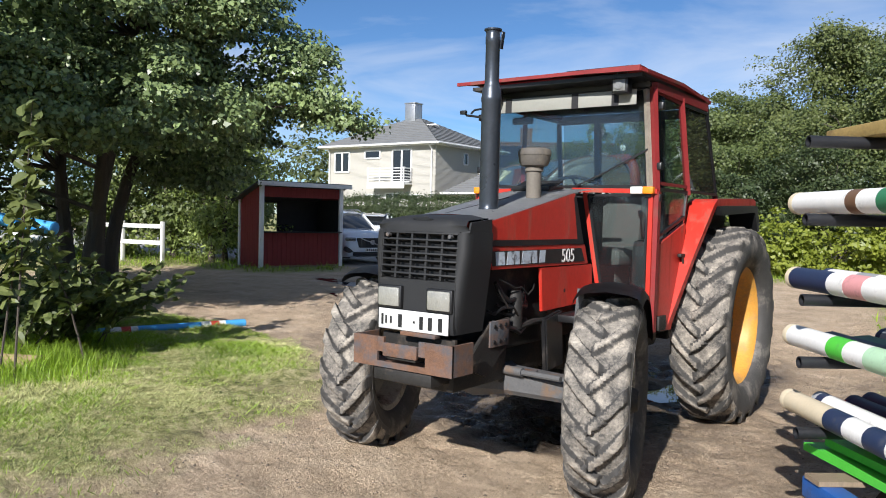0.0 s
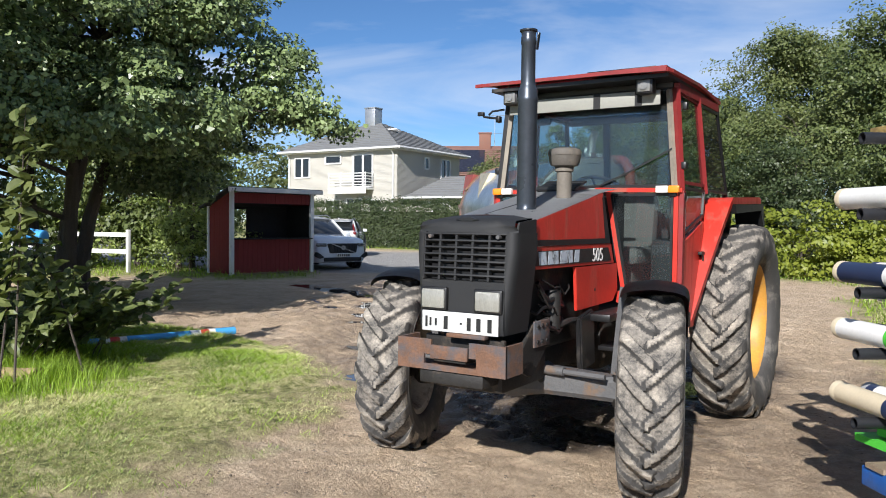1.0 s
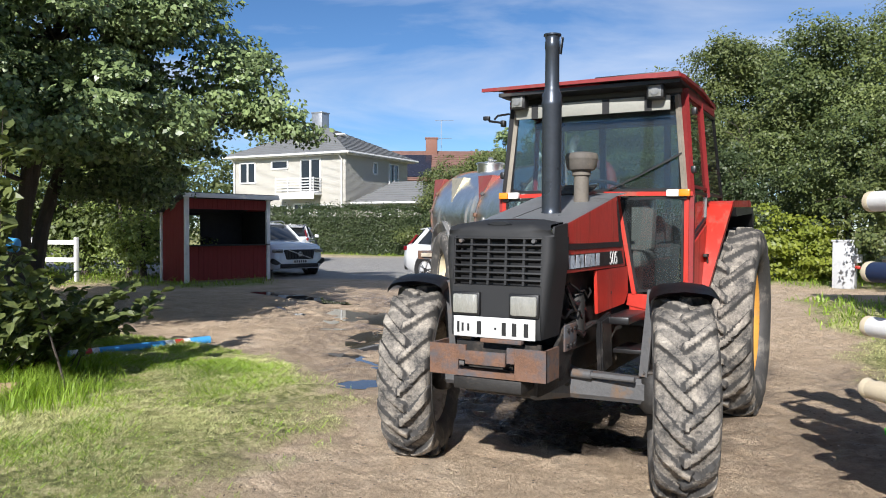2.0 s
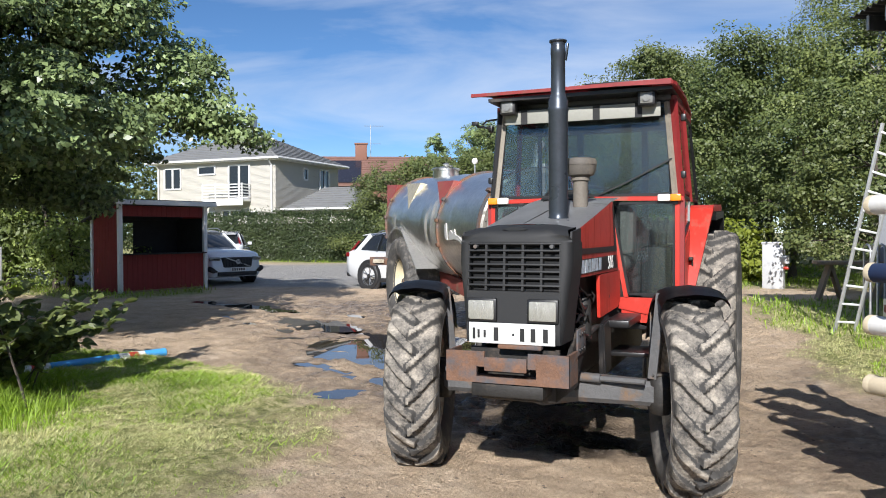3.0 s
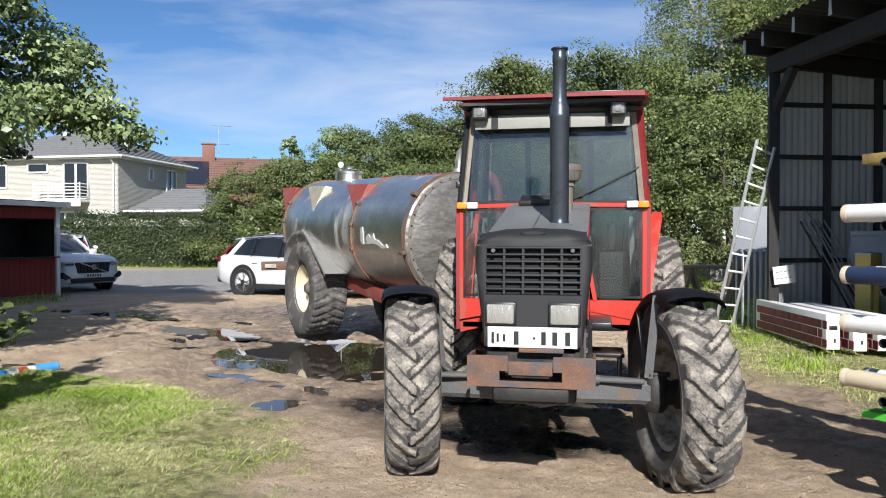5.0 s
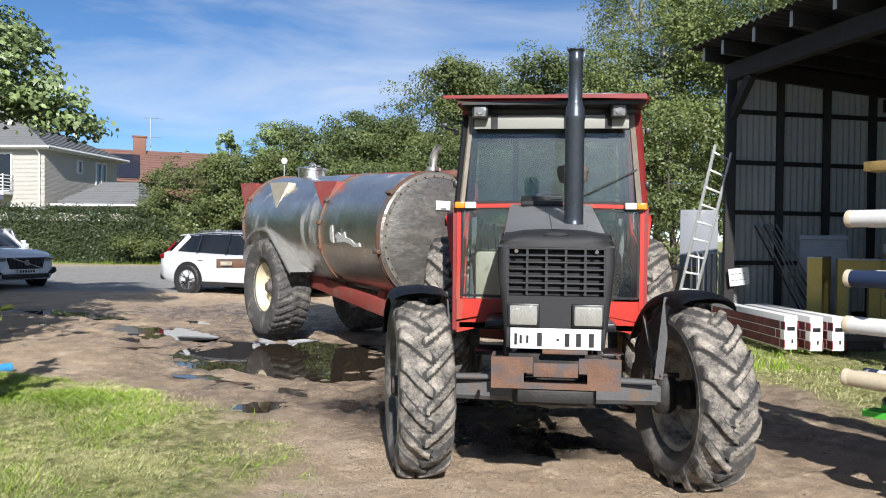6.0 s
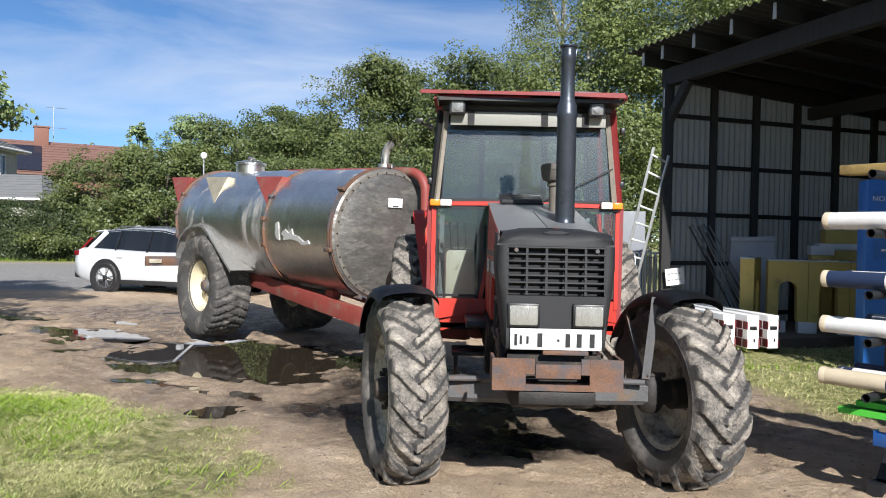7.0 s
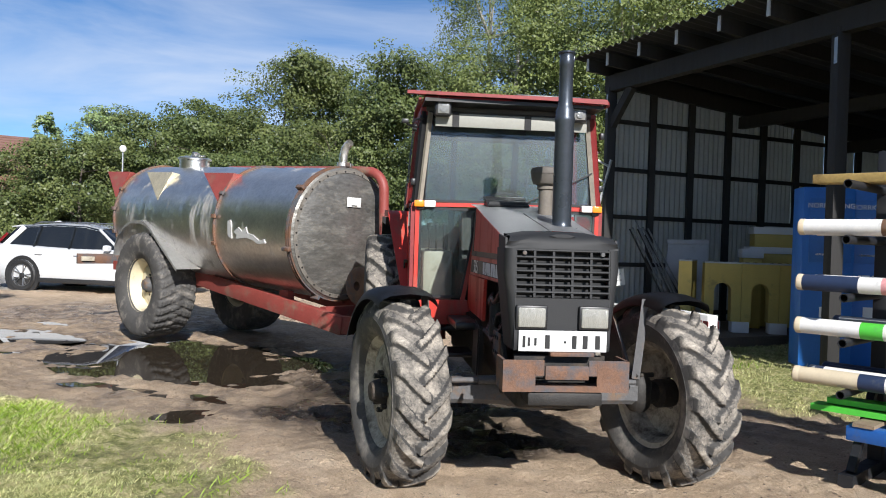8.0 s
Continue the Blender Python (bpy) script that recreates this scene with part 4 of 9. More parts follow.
def build_stack():
    bm = bmesh.new()
    z = lambda h: h
    lathe(bm, [(0.0, 0.0), (0.062, 0.0), (0.066, 0.01), (0.056, 0.03), (0.0575, 0.05), (0.0575, 0.64), (0.061, 0.65), (0.061, 0.67), (0.0565, 0.68), (0.057, 0.715), (0.046, 0.735), (0.0425, 0.76), (0.0415, 0.98), (0.044, 0.985), (0.044, 1.025), (0.0415, 1.03), (0.043, 1.052), (0.052, 1.06), (0.052, 1.068), (0.037, 1.07), (0.036, 1.0), (0.0, 1.0)], Matrix.Translation((0.117, 0.55, 1.595)), 28)
    st = part("exhaust_pipe", bm, M_STACK, tractor, "tall blue-black exhaust stack")
    bm = bmesh.new()
    prism(bm, [(0.05, 1.585), (0.19, 1.585), (0.2, 1.6), (0.05, 1.6)], "y", 0.47, 0.64, 0.004)
    part("flange", bm, M_STACK, st)
    bm = bmesh.new()
    box(bm, (0.163, 0.58, 2.60), (0.008, 0.03, 0.10), 0.002, Matrix.Rotation(radians(8), 3, "Y"))
    part("rain_flap", bm, M_STACK, st)


build_stack()
bm = bmesh.new()
lathe(bm, [(0.045, 1.66), (0.048, 1.68), (0.048, 1.86), (0.06, 1.865), (0.06, 1.885), (0.05, 1.89)], Matrix.Translation((0.135, 1.05, 0)), 24)
pre = part("air_cleaner", bm, mat("dusty_intake_pipe", (0.16, 0.14, 0.115), 0.75, var=0.25, bump=0.1), tractor, "dusty grey mushroom air intake")
bm = bmesh.new()
lathe(bm, [(0.05, 1.88), (0.065, 1.895), (0.085, 1.90), (0.098, 1.925), (0.103, 1.965)], Matrix.Translation((0.135, 1.05, 0)), 28)
lathe(bm, [(0.106, 1.965), (0.107, 1.985), (0.098, 2.005), (0.06, 2.014)], Matrix.Translation((0.135, 1.05, 0)), 28)
part("bowl", bm, mat("dusty_bakelite", (0.10, 0.088, 0.075), 0.7, var=0.2, bump=0.08, dirt=(0.2, 0.17, 0.13), dirt_amt=0.5), pre)


def build_bumper():
    bm = bmesh.new()
    y = -0.10
    for x0, x1, z0, z1 in ((-0.338, -0.165, 0.73, 0.895), (0.165, 0.338, 0.73, 0.895), (-0.166, 0.166, 0.73, 0.762), (-0.166, -0.12, 0.815, 0.895), (0.12, 0.166, 0.815, 0.895)):
        box(bm, ((x0 + x1) / 2, y + 0.008, (z0 + z1) / 2), (x1 - x0, 0.016, z1 - z0))
    for sx in (-1, 1):
        box(bm, (sx * 0.33, y + 0.10, 0.8125), (0.016, 0.19, 0.165))
    box(bm, (0, y + 0.10, 0.738), (0.66, 0.185, 0.014))
    bp = part("front_weight_frame", bm, M_RUST, tractor, "rusty welded steel front frame with a slot")
    part("slot_piece", boxes(((0, y - 0.004, 0.832), (0.232, 0.022, 0.072), 0.004)), M_RUST, bp)
    part("pull_hook", boxes(((0, y + 0.05, 0.79), (0.2, 0.1, 0.02), 0.004)), M_IRON, bp)
    part("backing", boxes(((0, y + 0.16, 0.84), (0.5, 0.02, 0.12))), M_IRON, bp)
    bm = bmesh.new()
    box(bm, (0.0, 0.03, 0.69), (0.40, 0.24, 0.07), 0.01)
    box(bm, (0.0, 0.35, 0.72), (0.46, 0.55, 0.24), 0.03)
    part("front_carrier", bm, M_IRON, tractor)


build_bumper()


def build_front_axle():
    bm = bmesh.new()
    # beam: thick in the middle, tapered arms, slightly swept
    for sx in (-1, 1):
        rows = []
        for x, zc, h, d in ((0.0, 0.60, 0.26, 0.24), (0.16, 0.595, 0.19, 0.22), (0.22, 0.587, 0.155, 0.19), (0.6, 0.582, 0.14, 0.15), (0.70, 0.585, 0.16, 0.16)):
            rows.append([Vector((sx * x, 0.70 + a * d / 2, zc + b * h / 2)) for a, b in ((-1, -0.6), (-0.7, -1), (0.7, -1), (1, -0.6), (1, 0.6), (0.7, 1), (-0.7, 1), (-1, 0.6), (-1, -0.6))])
        shell(bm, rows, cap=False)
    ax = part("front_axle", bm, M_AXLE, tractor, "grey cast front axle streaked with rust")
    for sx in (-1, 1):
        bm = bmesh.new()
        lathe(bm, [(0.0, 0.46), (0.05, 0.46), (0.075, 0.49), (0.085, 0.53), (0.085, 0.64), (0.07, 0.67), (0.05, 0.70), (0.0, 0.70)], Matrix.Translation((sx * 0.69, 0.70, 0)), 18)
        part("steering_knuckle", bm, M_IRON, ax)
        bm = bmesh.new()
        tube(bm, [(sx * 0.67, 0.70, 0.573), (sx * 0.80, 0.70 + sx * 0.035, 0.573)], 0.075, 16)
        part("hub_carrier", bm, M_IRON, ax)
        bm = bmesh.new()
        tube(bm, [(sx * 0.16, 0.60, 0.665), (sx * 0.62, 0.56, 0.665)], 0.017, 10)
        tube(bm, [(sx * 0.16, 0.60, 0.665), (sx * 0.36, 0.585, 0.665)], 0.027, 12)
        part("steering_ram", bm, M_AXLE, ax)
        bm = bmesh.new()
        box(bm, (sx * 0.36, 0.66, 0.655), (0.09, 0.10, 0.02), 0.004, Matrix.Rotation(0.3, 3, "Z"))
        part("spring_cap", bm, M_RUST, ax)
        for dx in (0.21, ):
            bm = bmesh.new()
            tube(bm, [(sx * dx, 0.585, 0.60), (sx * dx, 0.60, 0.60)], 0.018, 6)
            part("bolt", bm, M_IRON, ax)


build_front_axle()


def build_engine():
    """Block, sump, side plates, hoses and pipes under the hood."""
    bm = bmesh.new()
    box(bm, (0, 0.98, 1.03), (0.40, 1.15, 0.52), 0.03)
    box(bm, (0, 1.05, 0.72), (0.34, 1.1, 0.26), 0.05)
    box(bm, (0, 2.3, 0.72), (0.46, 1.6, 0.42), 0.05)
    eng = part("engine_block", bm, M_IRON, tractor, "greasy dark engine block")
    part("radiator", boxes(((0, 0.27, 1.2), (0.5, 0.1, 0.55), 0.01)), M_BLACK, tractor)
    rnd = random.Random(3)
    for sx in (-1, 1):
        bm = bmesh.new()
        prism(bm, [(0.18, 0.72), (0.18, 0.80), (0.36, 0.96), (0.58, 0.98), (0.58, 0.84), (0.34, 0.66)], "x", sx * 0.245, sx * 0.27, 0.004)
        pl = part("side_rail", bm, M_IRON, tractor)
        bm = bmesh.new()
        box(bm, (sx * 0.275, 0.45, 0.90), (0.012, 0.2, 0.15), 0.004)
        bp = part("bracket_plate", bm, M_RUST, pl)
        for dy in (-0.06, 0.0, 0.06):
            for dz in (-0.045, 0.045):
                bm = bmesh.new()
                tube(bm, [(sx * 0.28, 0.45 + dy, 0.90 + dz), (sx * 0.288, 0.45 + dy, 0.90 + dz)], 0.012, 8)
                part("bolt", bm, M_BLACK, bp)
        bm = bmesh.new()
        prism(bm, [(0.98, 0.60), (0.94, 0.94), (1.16, 0.98), (1.20, 0.62)], "x", sx * 0.27, sx * 0.31, 0.01)
        part("tank_end", bm, M_BLACK, tractor)
        bm = bmesh.new()
        box(bm, (sx * 0.36, 1.35, 0.93), (0.16, 0.5, 0.05), 0.01)
        box(bm, (sx * 0.40, 1.5, 0.70), (0.26, 0.34, 0.03), 0.006)
        box(bm, (sx * 0.50, 1.5, 0.62), (0.03, 0.30, 0.16), 0.006)
        part("step", bm, M_BLACK, tractor)
        for i in range(9):
            y0, z0 = rnd.uniform(0.36, 0.55), rnd.uniform(0.93, 1.24)
            y1, z1 = rnd.uniform(0.7, 0.95), rnd.uniform(0.88, 1.2)
            xx = sx * rnd.uniform(0.215, 0.265)
            pts = [(xx, y0, z0)]
            for k in range(1, 6):
                f_ = k / 6
                pts.append((xx + sx * 0.015 * math.sin(f_ * 3.1), y0 + (y1 - y0) * f_, z0 + (z1 - z0) * f_ - 0.07 * math.sin(f_ * math.pi) * rnd.uniform(0.4, 1.4)))
            pts.append((xx - sx * 0.03, y1, z1))
            bm = bmesh.new()
            tube(bm, pts, rnd.choice((0.006, 0.009, 0.014)), 7)
            part("hose", bm, rnd.choice((M_BLACK, M_BLACK, M_BLACK, M_IRON)), eng)
        bm = bmesh.new()
        lathe(bm, [(0.0, 0.9), (0.05, 0.9), (0.05, 1.1), (0.04, 1.13), (0.0, 1.13)], Matrix.Translation((sx * 0.235, 0.68, 0)), 16)
        part("filter", bm, M_IRON, eng)
        bm = bmesh.new()
        tube(bm, [(sx * 0.26, 0.62, 0.90), (sx * 0.27, 0.85, 0.93), (sx * 0.26, 1.0, 0.92)], 0.02, 8)
        part("steering_shaft", bm, M_IRON, eng)


build_engine()


def mudguard(cx, cy, R, w, a0, a1, parent, m, name, label):
    """A curved sheet over a wheel, with turned-down edges; angles from straight up, towards the rear."""
    bm = bmesh.new()
    rows = []
    n = 12
    for i in range(n + 1):
        a = radians(a0 + (a1 - a0) * i / n)
        rows.append([Vector((x, r * math.sin(a), r * math.cos(a))) for x, r in ((-w * 0.5, R - 0.075), (-w * 0.485, R - 0.045), (-w * 0.43, R - 0.018), (-w * 0.3, R), (0, R + 0.012), (w * 0.3, R), (w * 0.43, R - 0.018), (w * 0.485, R - 0.045), (w * 0.5, R - 0.075))])
    shell(bm, rows, cap=False)
    bmesh.ops.solidify(bm, geom=bm.faces[:], thickness=0.006)
    ob = part(name, bm, m, parent, label)
    return ob


for sx in (-1, 1):
    g = mudguard(0, 0, 0.635, 0.37, -20, 64, tractor, M_BLACK, "front_mudguard", "black front mudguard")
    g.matrix_basis = pose(sx * 0.85, 0.70, 0.573, 0, 0, STEER)
    bm = bmesh.new()
    bar(bm, (-sx * 0.165, -0.02, 0.60), (-sx * 0.21, 0.0, 0.10), 0.018, 0.05)
    part("stay", bm, M_AXLE, g)
    bm = bmesh.new()
    bar(bm, (-sx * 0.165, 0.35, 0.49), (-sx * 0.21, 0.05, 0.12), 0.018, 0.03)
    part("stay", bm, M_AXLE, g)
    bm = bmesh.new()
    tube(bm, [(-sx * 0.21, 0.0, 0.12), (-sx * 0.08, 0.0, 0.12)], 0.016, 8)
    part("stay_foot", bm, M_IRON, g)


def build_cab():
    B, T = 0.70, 0.645   # half width at the sill and at the roof
    def side_x(z):
        return B + (T - B) * max(0.0, (z - 1.75) / 0.75)
    # floor and rear wall
    cab = part("cab_floor", boxes(((0, 2.30, 0.86), (1.36, 1.25, 0.06), 0.01)), M_BLACK, tractor)
    for sx in (-1, 1):
        s = sx
        # A pillar: red outer post and cream inner post
        bm = bmesh.new()
        bar(bm, (s * 0.695, 1.70, 0.82), (s * 0.70, 1.70, 1.76), 0.05, 0.055)
        if s > 0:
            bar(bm, (s * 0.70, 1.70, 1.76), (s * 0.645, 1.735, 2.46), 0.034, 0.04)
        part("front_pillar", bm, M_RED_DARK, tractor)
        if s < 0:
            bm = bmesh.new()
            bar(bm, (s * 0.70, 1.71, 1.76), (s * 0.645, 1.745, 2.46), 0.034, 0.04)
            part("upper_pillar", bm, M_BLACK, tractor)
        bm = bmesh.new()
        bar(bm, (s * 0.662, 1.685, 1.78), (s * 0.60, 1.72, 2.45), 0.028, 0.03)
        part("pillar_trim", bm, M_PILLAR, tractor)
        bm = bmesh.new()
        bar(bm, (s * 0.70, 2.33, 1.76), (s * 0.648, 2.27, 2.46), 0.032, 0.032)
        part("middle_pillar", bm, M_RED_DARK, tractor)
        bm = bmesh.new()
        bar(bm, (s * 0.69, 3.03, 1.74), (s * 0.64, 2.84, 2.46), 0.03, 0.035)
        part("rear_pillar", bm, M_BLACK, tractor)
        bm = bmesh.new()
        bar(bm, (s * 0.645, 1.735, 2.465), (s * 0.635, 2.86, 2.465), 0.05, 0.06)
        part("roof_rail", bm, M_RED_DARK, tractor)
        # door: red lower skin, upper and lower glass in frames
        bm = bmesh.new()
        prism(bm, [(1.725, 0.82), (1.725, 1.40), (2.02, 1.48), (2.28, 1.56), (2.30, 1.52), (2.06, 0.80)], "x", s * 0.675, s * 0.708, 0.004)
        door = part("door", bm, M_RED, tractor, "red cab door with two panes")
        def dq(y0, z0, y1, z1, y2, z2, y3, z3, off=0.0):
            return [(s * (side_x(z) + off), y, z) for y, z in ((y0, z0), (y1, z1), (y2, z2), (y3, z3))]
        up = dq(1.745, 1.82, 2.315, 1.82, 2.255, 2.42, 1.755, 2.44)
        lo = dq(1.745, 1.46, 2.27, 1.60, 2.315, 1.78, 1.745, 1.78)
        for name, q in (("upper_pane", up), ("lower_pane", lo)):
            bm = bmesh.new()
            plate(bm, q, 0.005)
            part(name, bm, M_GLASS, door).visible_shadow = False
            bm = bmesh.new()
            ring_frame(bm, q, 0.016, 0.022)
            part("pane_frame", bm, M_RED_DARK if name == "upper_pane" else M_BLACK, door)
        bm = bmesh.new()
        box(bm, (s * 0.725, 2.17, 1.325), (0.03, 0.09, 0.025), 0.006)
        bar(bm, (s * 0.735, 2.16, 1.32), (s * 0.735, 2.22, 1.22), 0.012, 0.016)
        part("door_handle", bm, M_IRON, door, "dark metal door handle")
        part("door_step", boxes(((s * 0.715, 1.83, 0.87), (0.03, 0.13, 0.10), 0.006)), M_IRON, door)
        for z in (2.33, 1.72, 1.93):
            part("hinge", boxes(((s * 0.715, 1.715, z), (0.035, 0.05, 0.05), 0.008)), M_BLACK, door)
        # rear quarter glass
        q = dq(2.345, 1.79, 3.01, 1.79, 2.84, 2.42, 2.29, 2.42)
        bm = bmesh.new()
        plate(bm, q, 0.005)
        part("quarter_pane", bm, M_GLASS_DARK if s > 0 else M_GLASS, tractor).visible_shadow = False
        bm = bmesh.new()
        ring_frame(bm, q, 0.02, 0.02)
        part("quarter_frame", bm, M_BLACK, tractor)
        # front lower wall with its window
        xo, xi_t, xi_b, xw = s * 0.69, s * 0.30, s * 0.30, s * 0.655
        yq = 1.665
        win = [(s * 0.655, yq, 1.085), (s * 0.655, yq, 1.735), (s * 0.225, yq, 1.735), (s * 0.345, yq, 1.085)]
        bm = bmesh.new()
        plate(bm, [(s * 0.69, yq, 0.90), (s * 0.69, yq, 1.06), (s * 0.27, yq, 1.06), (s * 0.27, yq, 0.98)], 0.02)
        bar(bm, (s * 0.72, yq + 0.01, 1.762), (s * 0.10, yq + 0.01, 1.772), 0.03, 0.03)
        bar(bm, (s * 0.20, yq + 0.01, 1.75), (s * 0.325, yq + 0.01, 1.06), 0.035, 0.03)
        bar(bm, (s * 0.68, yq + 0.01, 1.75), (s * 0.68, yq + 0.01, 1.0), 0.03, 0.035)
        part("front_lower_frame", bm, M_RED, tractor)
        bm = bmesh.new()
        plate(bm, win if s < 0 else win[::-1], 0.005)
        pane = part("front_lower_pane", bm, M_GLASS, tractor)
        pane.visible_shadow = False
        bm = bmesh.new()
        ring_frame(bm, win, 0.014, 0.018)
        part("seal", bm, M_BLACK, pane)
        # cab side below the sill, front red foot
        bm = bmesh.new()
        prism(bm, [(s * 0.29, 0.90), (s * 0.69, 0.80), (s * 0.69, 1.06), (s * 0.29, 1.06)], "y", 1.675, 1.72)
        part("front_foot", bm, M_RED, tractor)
        # rear fender: top, slanting front, outer lip, dark inside
        bm = bmesh.new()
        prism(bm, [(2.44, 1.70), (2.52, 1.74), (3.50, 1.775), (3.58, 1.755), (3.58, 1.72), (2.50, 1.69), (2.26, 1.28), (2.06, 0.82), (1.98, 0.83), (2.20, 1.30)], "x", s * 0.665, s * 0.865)
        for v in bm.verts:
            if abs(v.co.x) > 0.8 and v.co.z < 1.68:
                v.co.x = s * (0.705 + 0.16 * (v.co.z - 0.82) / 0.86)
        fe = part("rear_fender", bm, M_RED, tractor, "red rear fender")
        bm = bmesh.new()
        prism(bm, [(2.50, 1.685), (3.56, 1.715), (3.64, 1.60), (3.66, 1.50), (3.60, 1.50), (3.50, 1.66), (2.54, 1.62)], "x", s * 0.66, s * 0.885)
        part("fender_flap", bm, M_BLACK, fe, "black rubber fender extension")
        bm = bmesh.new()
        prism(bm, [(2.5, 1.70), (2.3, 1.2), (2.1, 0.8), (3.0, 0.75), (3.4, 1.1), (3.5, 1.7)], "x", s * 0.60, s * 0.64)
        part("inner_wall", bm, M_BLACK, fe)
        # indicators
        bm = bmesh.new()
        box(bm, (s * 0.672, 1.64, 1.768), (0.074, 0.05, 0.05), 0.008)
        ind = part("indicator", bm, M_ORANGE, tractor, "orange and white indicator lamp")
        bm = bmesh.new()
        box(bm, (s * 0.592, 1.64, 1.768), (0.084, 0.048, 0.049), 0.008)
        part("white_lens", bm, M_WHITE_LENS, ind)
        bm = bmesh.new()
        box(bm, (s * 0.66, 1.67, 1.735), (0.05, 0.06, 0.025), 0.004)
        part("bracket", bm, M_BLACK, ind)
        # work lamps under the roof
        bm = bmesh.new()
        box(bm, (s * 0.505 - 0.018, 1.575, 2.468), (0.118, 0.085, 0.125), 0.012)
        wl_ = part("work_lamp", bm, M_BLACK, tractor, "square black work lamp")
        bm = bmesh.new()
        box(bm, (s * 0.505 - 0.018, 1.530, 2.458), (0.086, 0.01, 0.078), 0.004)
        part("lens", bm, M_WORK_LENS, wl_)
        bm = bmesh.new()
        xc = s * 0.505 - 0.018
        tube(bm, [(xc - 0.035, 1.575, 2.52), (xc - 0.035, 1.575, 2.552), (xc + 0.035, 1.575, 2.552), (xc + 0.035, 1.575, 2.52)], 0.006, 6)
        part("stirrup", bm, M_GALV, wl_)
        bm = bmesh.new()
        lathe(bm, [(0.0, 0.0), (0.02, 0.002), (0.026, 0.008)], Matrix.Translation((xc, 1.5235, 2.455)) @ Matrix.Rotation(radians(90), 4, "X"), 12)
        part("bulb_shield", bm, M_WORK_LENS, wl_)
    # windscreen
    ws = [(-0.635, 1.695, 1.795), (0.635, 1.695, 1.795), (0.60, 1.735, 2.46), (-0.60, 1.735, 2.46)]
    bm = bmesh.new()
    plate(bm, ws[::-1], 0.006)
    wsc = part("windscreen", bm, M_WINDSCREEN, tractor, "dusty clear windscreen")
    wsc.visible_shadow = False
    bm = bmesh.new()
    ring_frame(bm, ws, 0.02, 0.02)
    part("seal", bm, M_BLACK, wsc)
    bm = bmesh.new()
    bar(bm, (0.62, 1.68, 2.03), (0.36, 1.672, 1.90), 0.006, 0.007)
    bar(bm, (0.36, 1.672, 1.90), (0.13, 1.665, 1.80), 0.009, 0.010)
    bar(bm, (0.64, 1.678, 2.045), (0.28, 1.678, 1.862), 0.005, 0.010)
    part("wiper", bm, M_BLACK, tractor)
    # cream visor band behind the top of the glass with dark clips
    part("sun_visor", boxes(((0.0, 1.63, 2.39), (1.14, 0.01, 0.10), 0.003)), M_SUNBAND, tractor)
    for x in (-0.42, 0.12, 0.42):
        part("visor_clip", boxes(((x, 1.628, 2.39), (0.05, 0.016, 0.104))), M_INTERIOR, tractor)
    part("header", boxes(((0, 1.74, 2.495), (1.26, 0.05, 0.065), 0.006)), M_BLACK, tractor)
    part("headlining", boxes(((0, 2.3, 2.475), (1.22, 1.0, 0.03), 0.01)), M_INTERIOR, tractor)
    # rear window frame and panes
    bm = bmesh.new()
    for s in (-1, 1):
        bar(bm, (s * 0.28, 2.99, 0.95), (s * 0.28, 2.86, 2.44), 0.05, 0.04)
    bar(bm, (-0.66, 3.01, 1.60), (0.66, 3.01, 1.60), 0.05, 0.06)
    bar(bm, (-0.66, 2.86, 2.43), (0.66, 2.86, 2.43), 0.05, 0.07)
    part("rear_frame", bm, M_INTERIOR, tractor)
    bm = bmesh.new()
    plate(bm, [(-0.64, 3.01, 1.63), (0.64, 3.01, 1.63), (0.61, 2.87, 2.41), (-0.61, 2.87, 2.41)], 0.005)
    part("rear_pane", bm, M_GLASS, tractor).visible_shadow = False
    part("rear_wall", boxes(((0, 3.02, 1.24), (1.3, 0.03, 0.72))), M_INTERIOR, tractor)
    # roof: dark underside, red edge band standing out as a visor in front, black cover
    bm = bmesh.new()
    prism(bm, [(-0.66, 1.50), (0.66, 1.50), (0.655, 2.2), (0.63, 2.93), (-0.63, 2.93), (-0.655, 2.2)], "z", 2.50, 2.525)
    rf = part("roof", bm, M_BLACK, tractor, "black cab roof with a red rim")
    bm = bmesh.new()
    rim = [(-0.79, 1.49, 2.555), (-0.3, 1.465, 2.55), (0.3, 1.445, 2.545), (0.665, 1.44, 2.535), (0.685, 1.49, 2.53), (0.675, 2.2, 2.545), (0.65, 2.92, 2.515), (0.0, 2.96, 2.52), (-0.65, 2.94, 2.515), (-0.675, 2.2, 2.545), (-0.685, 1.62, 2.53)]
    for a, b in zip(rim, rim[1:]):
        bar(bm, a, b, 0.022, 0.024)
    part("rim_band", bm, M_RED_DARK, rf, "faded red roof rim")
    bm = bmesh.new()
    prism(bm, [(-0.78, 1.49), (-0.3, 1.466), (0.3, 1.446), (0.665, 1.441), (0.66, 1.56), (-0.66, 1.58)], "z", 2.548, 2.562)
    part("front_visor", bm, M_RED_DARK, rf)
    bm = bmesh.new()
    shell(bm, [[Vector((x, y, z)) for x, z in ((-0.66, 2.545), (-0.45, 2.58 + k), (0, 2.59 + k), (0.45, 2.58 + k), (0.66, 2.545))] for y, k in ((1.50, -0.02), (1.9, 0.0), (2.5, 0.0), (2.93, -0.03))], cap=False)
    bmesh.ops.solidify(bm, geom=bm.faces[:], thickness=0.015)
    part("roof_skin", bm, M_RED_DARK, rf)
    bm = bmesh.new()
    box(bm, (0.28, 2.0, 2.60), (0.5, 0.7, 0.02), 0.006)
    part("roof_hatch", bm, M_BLACK, rf)
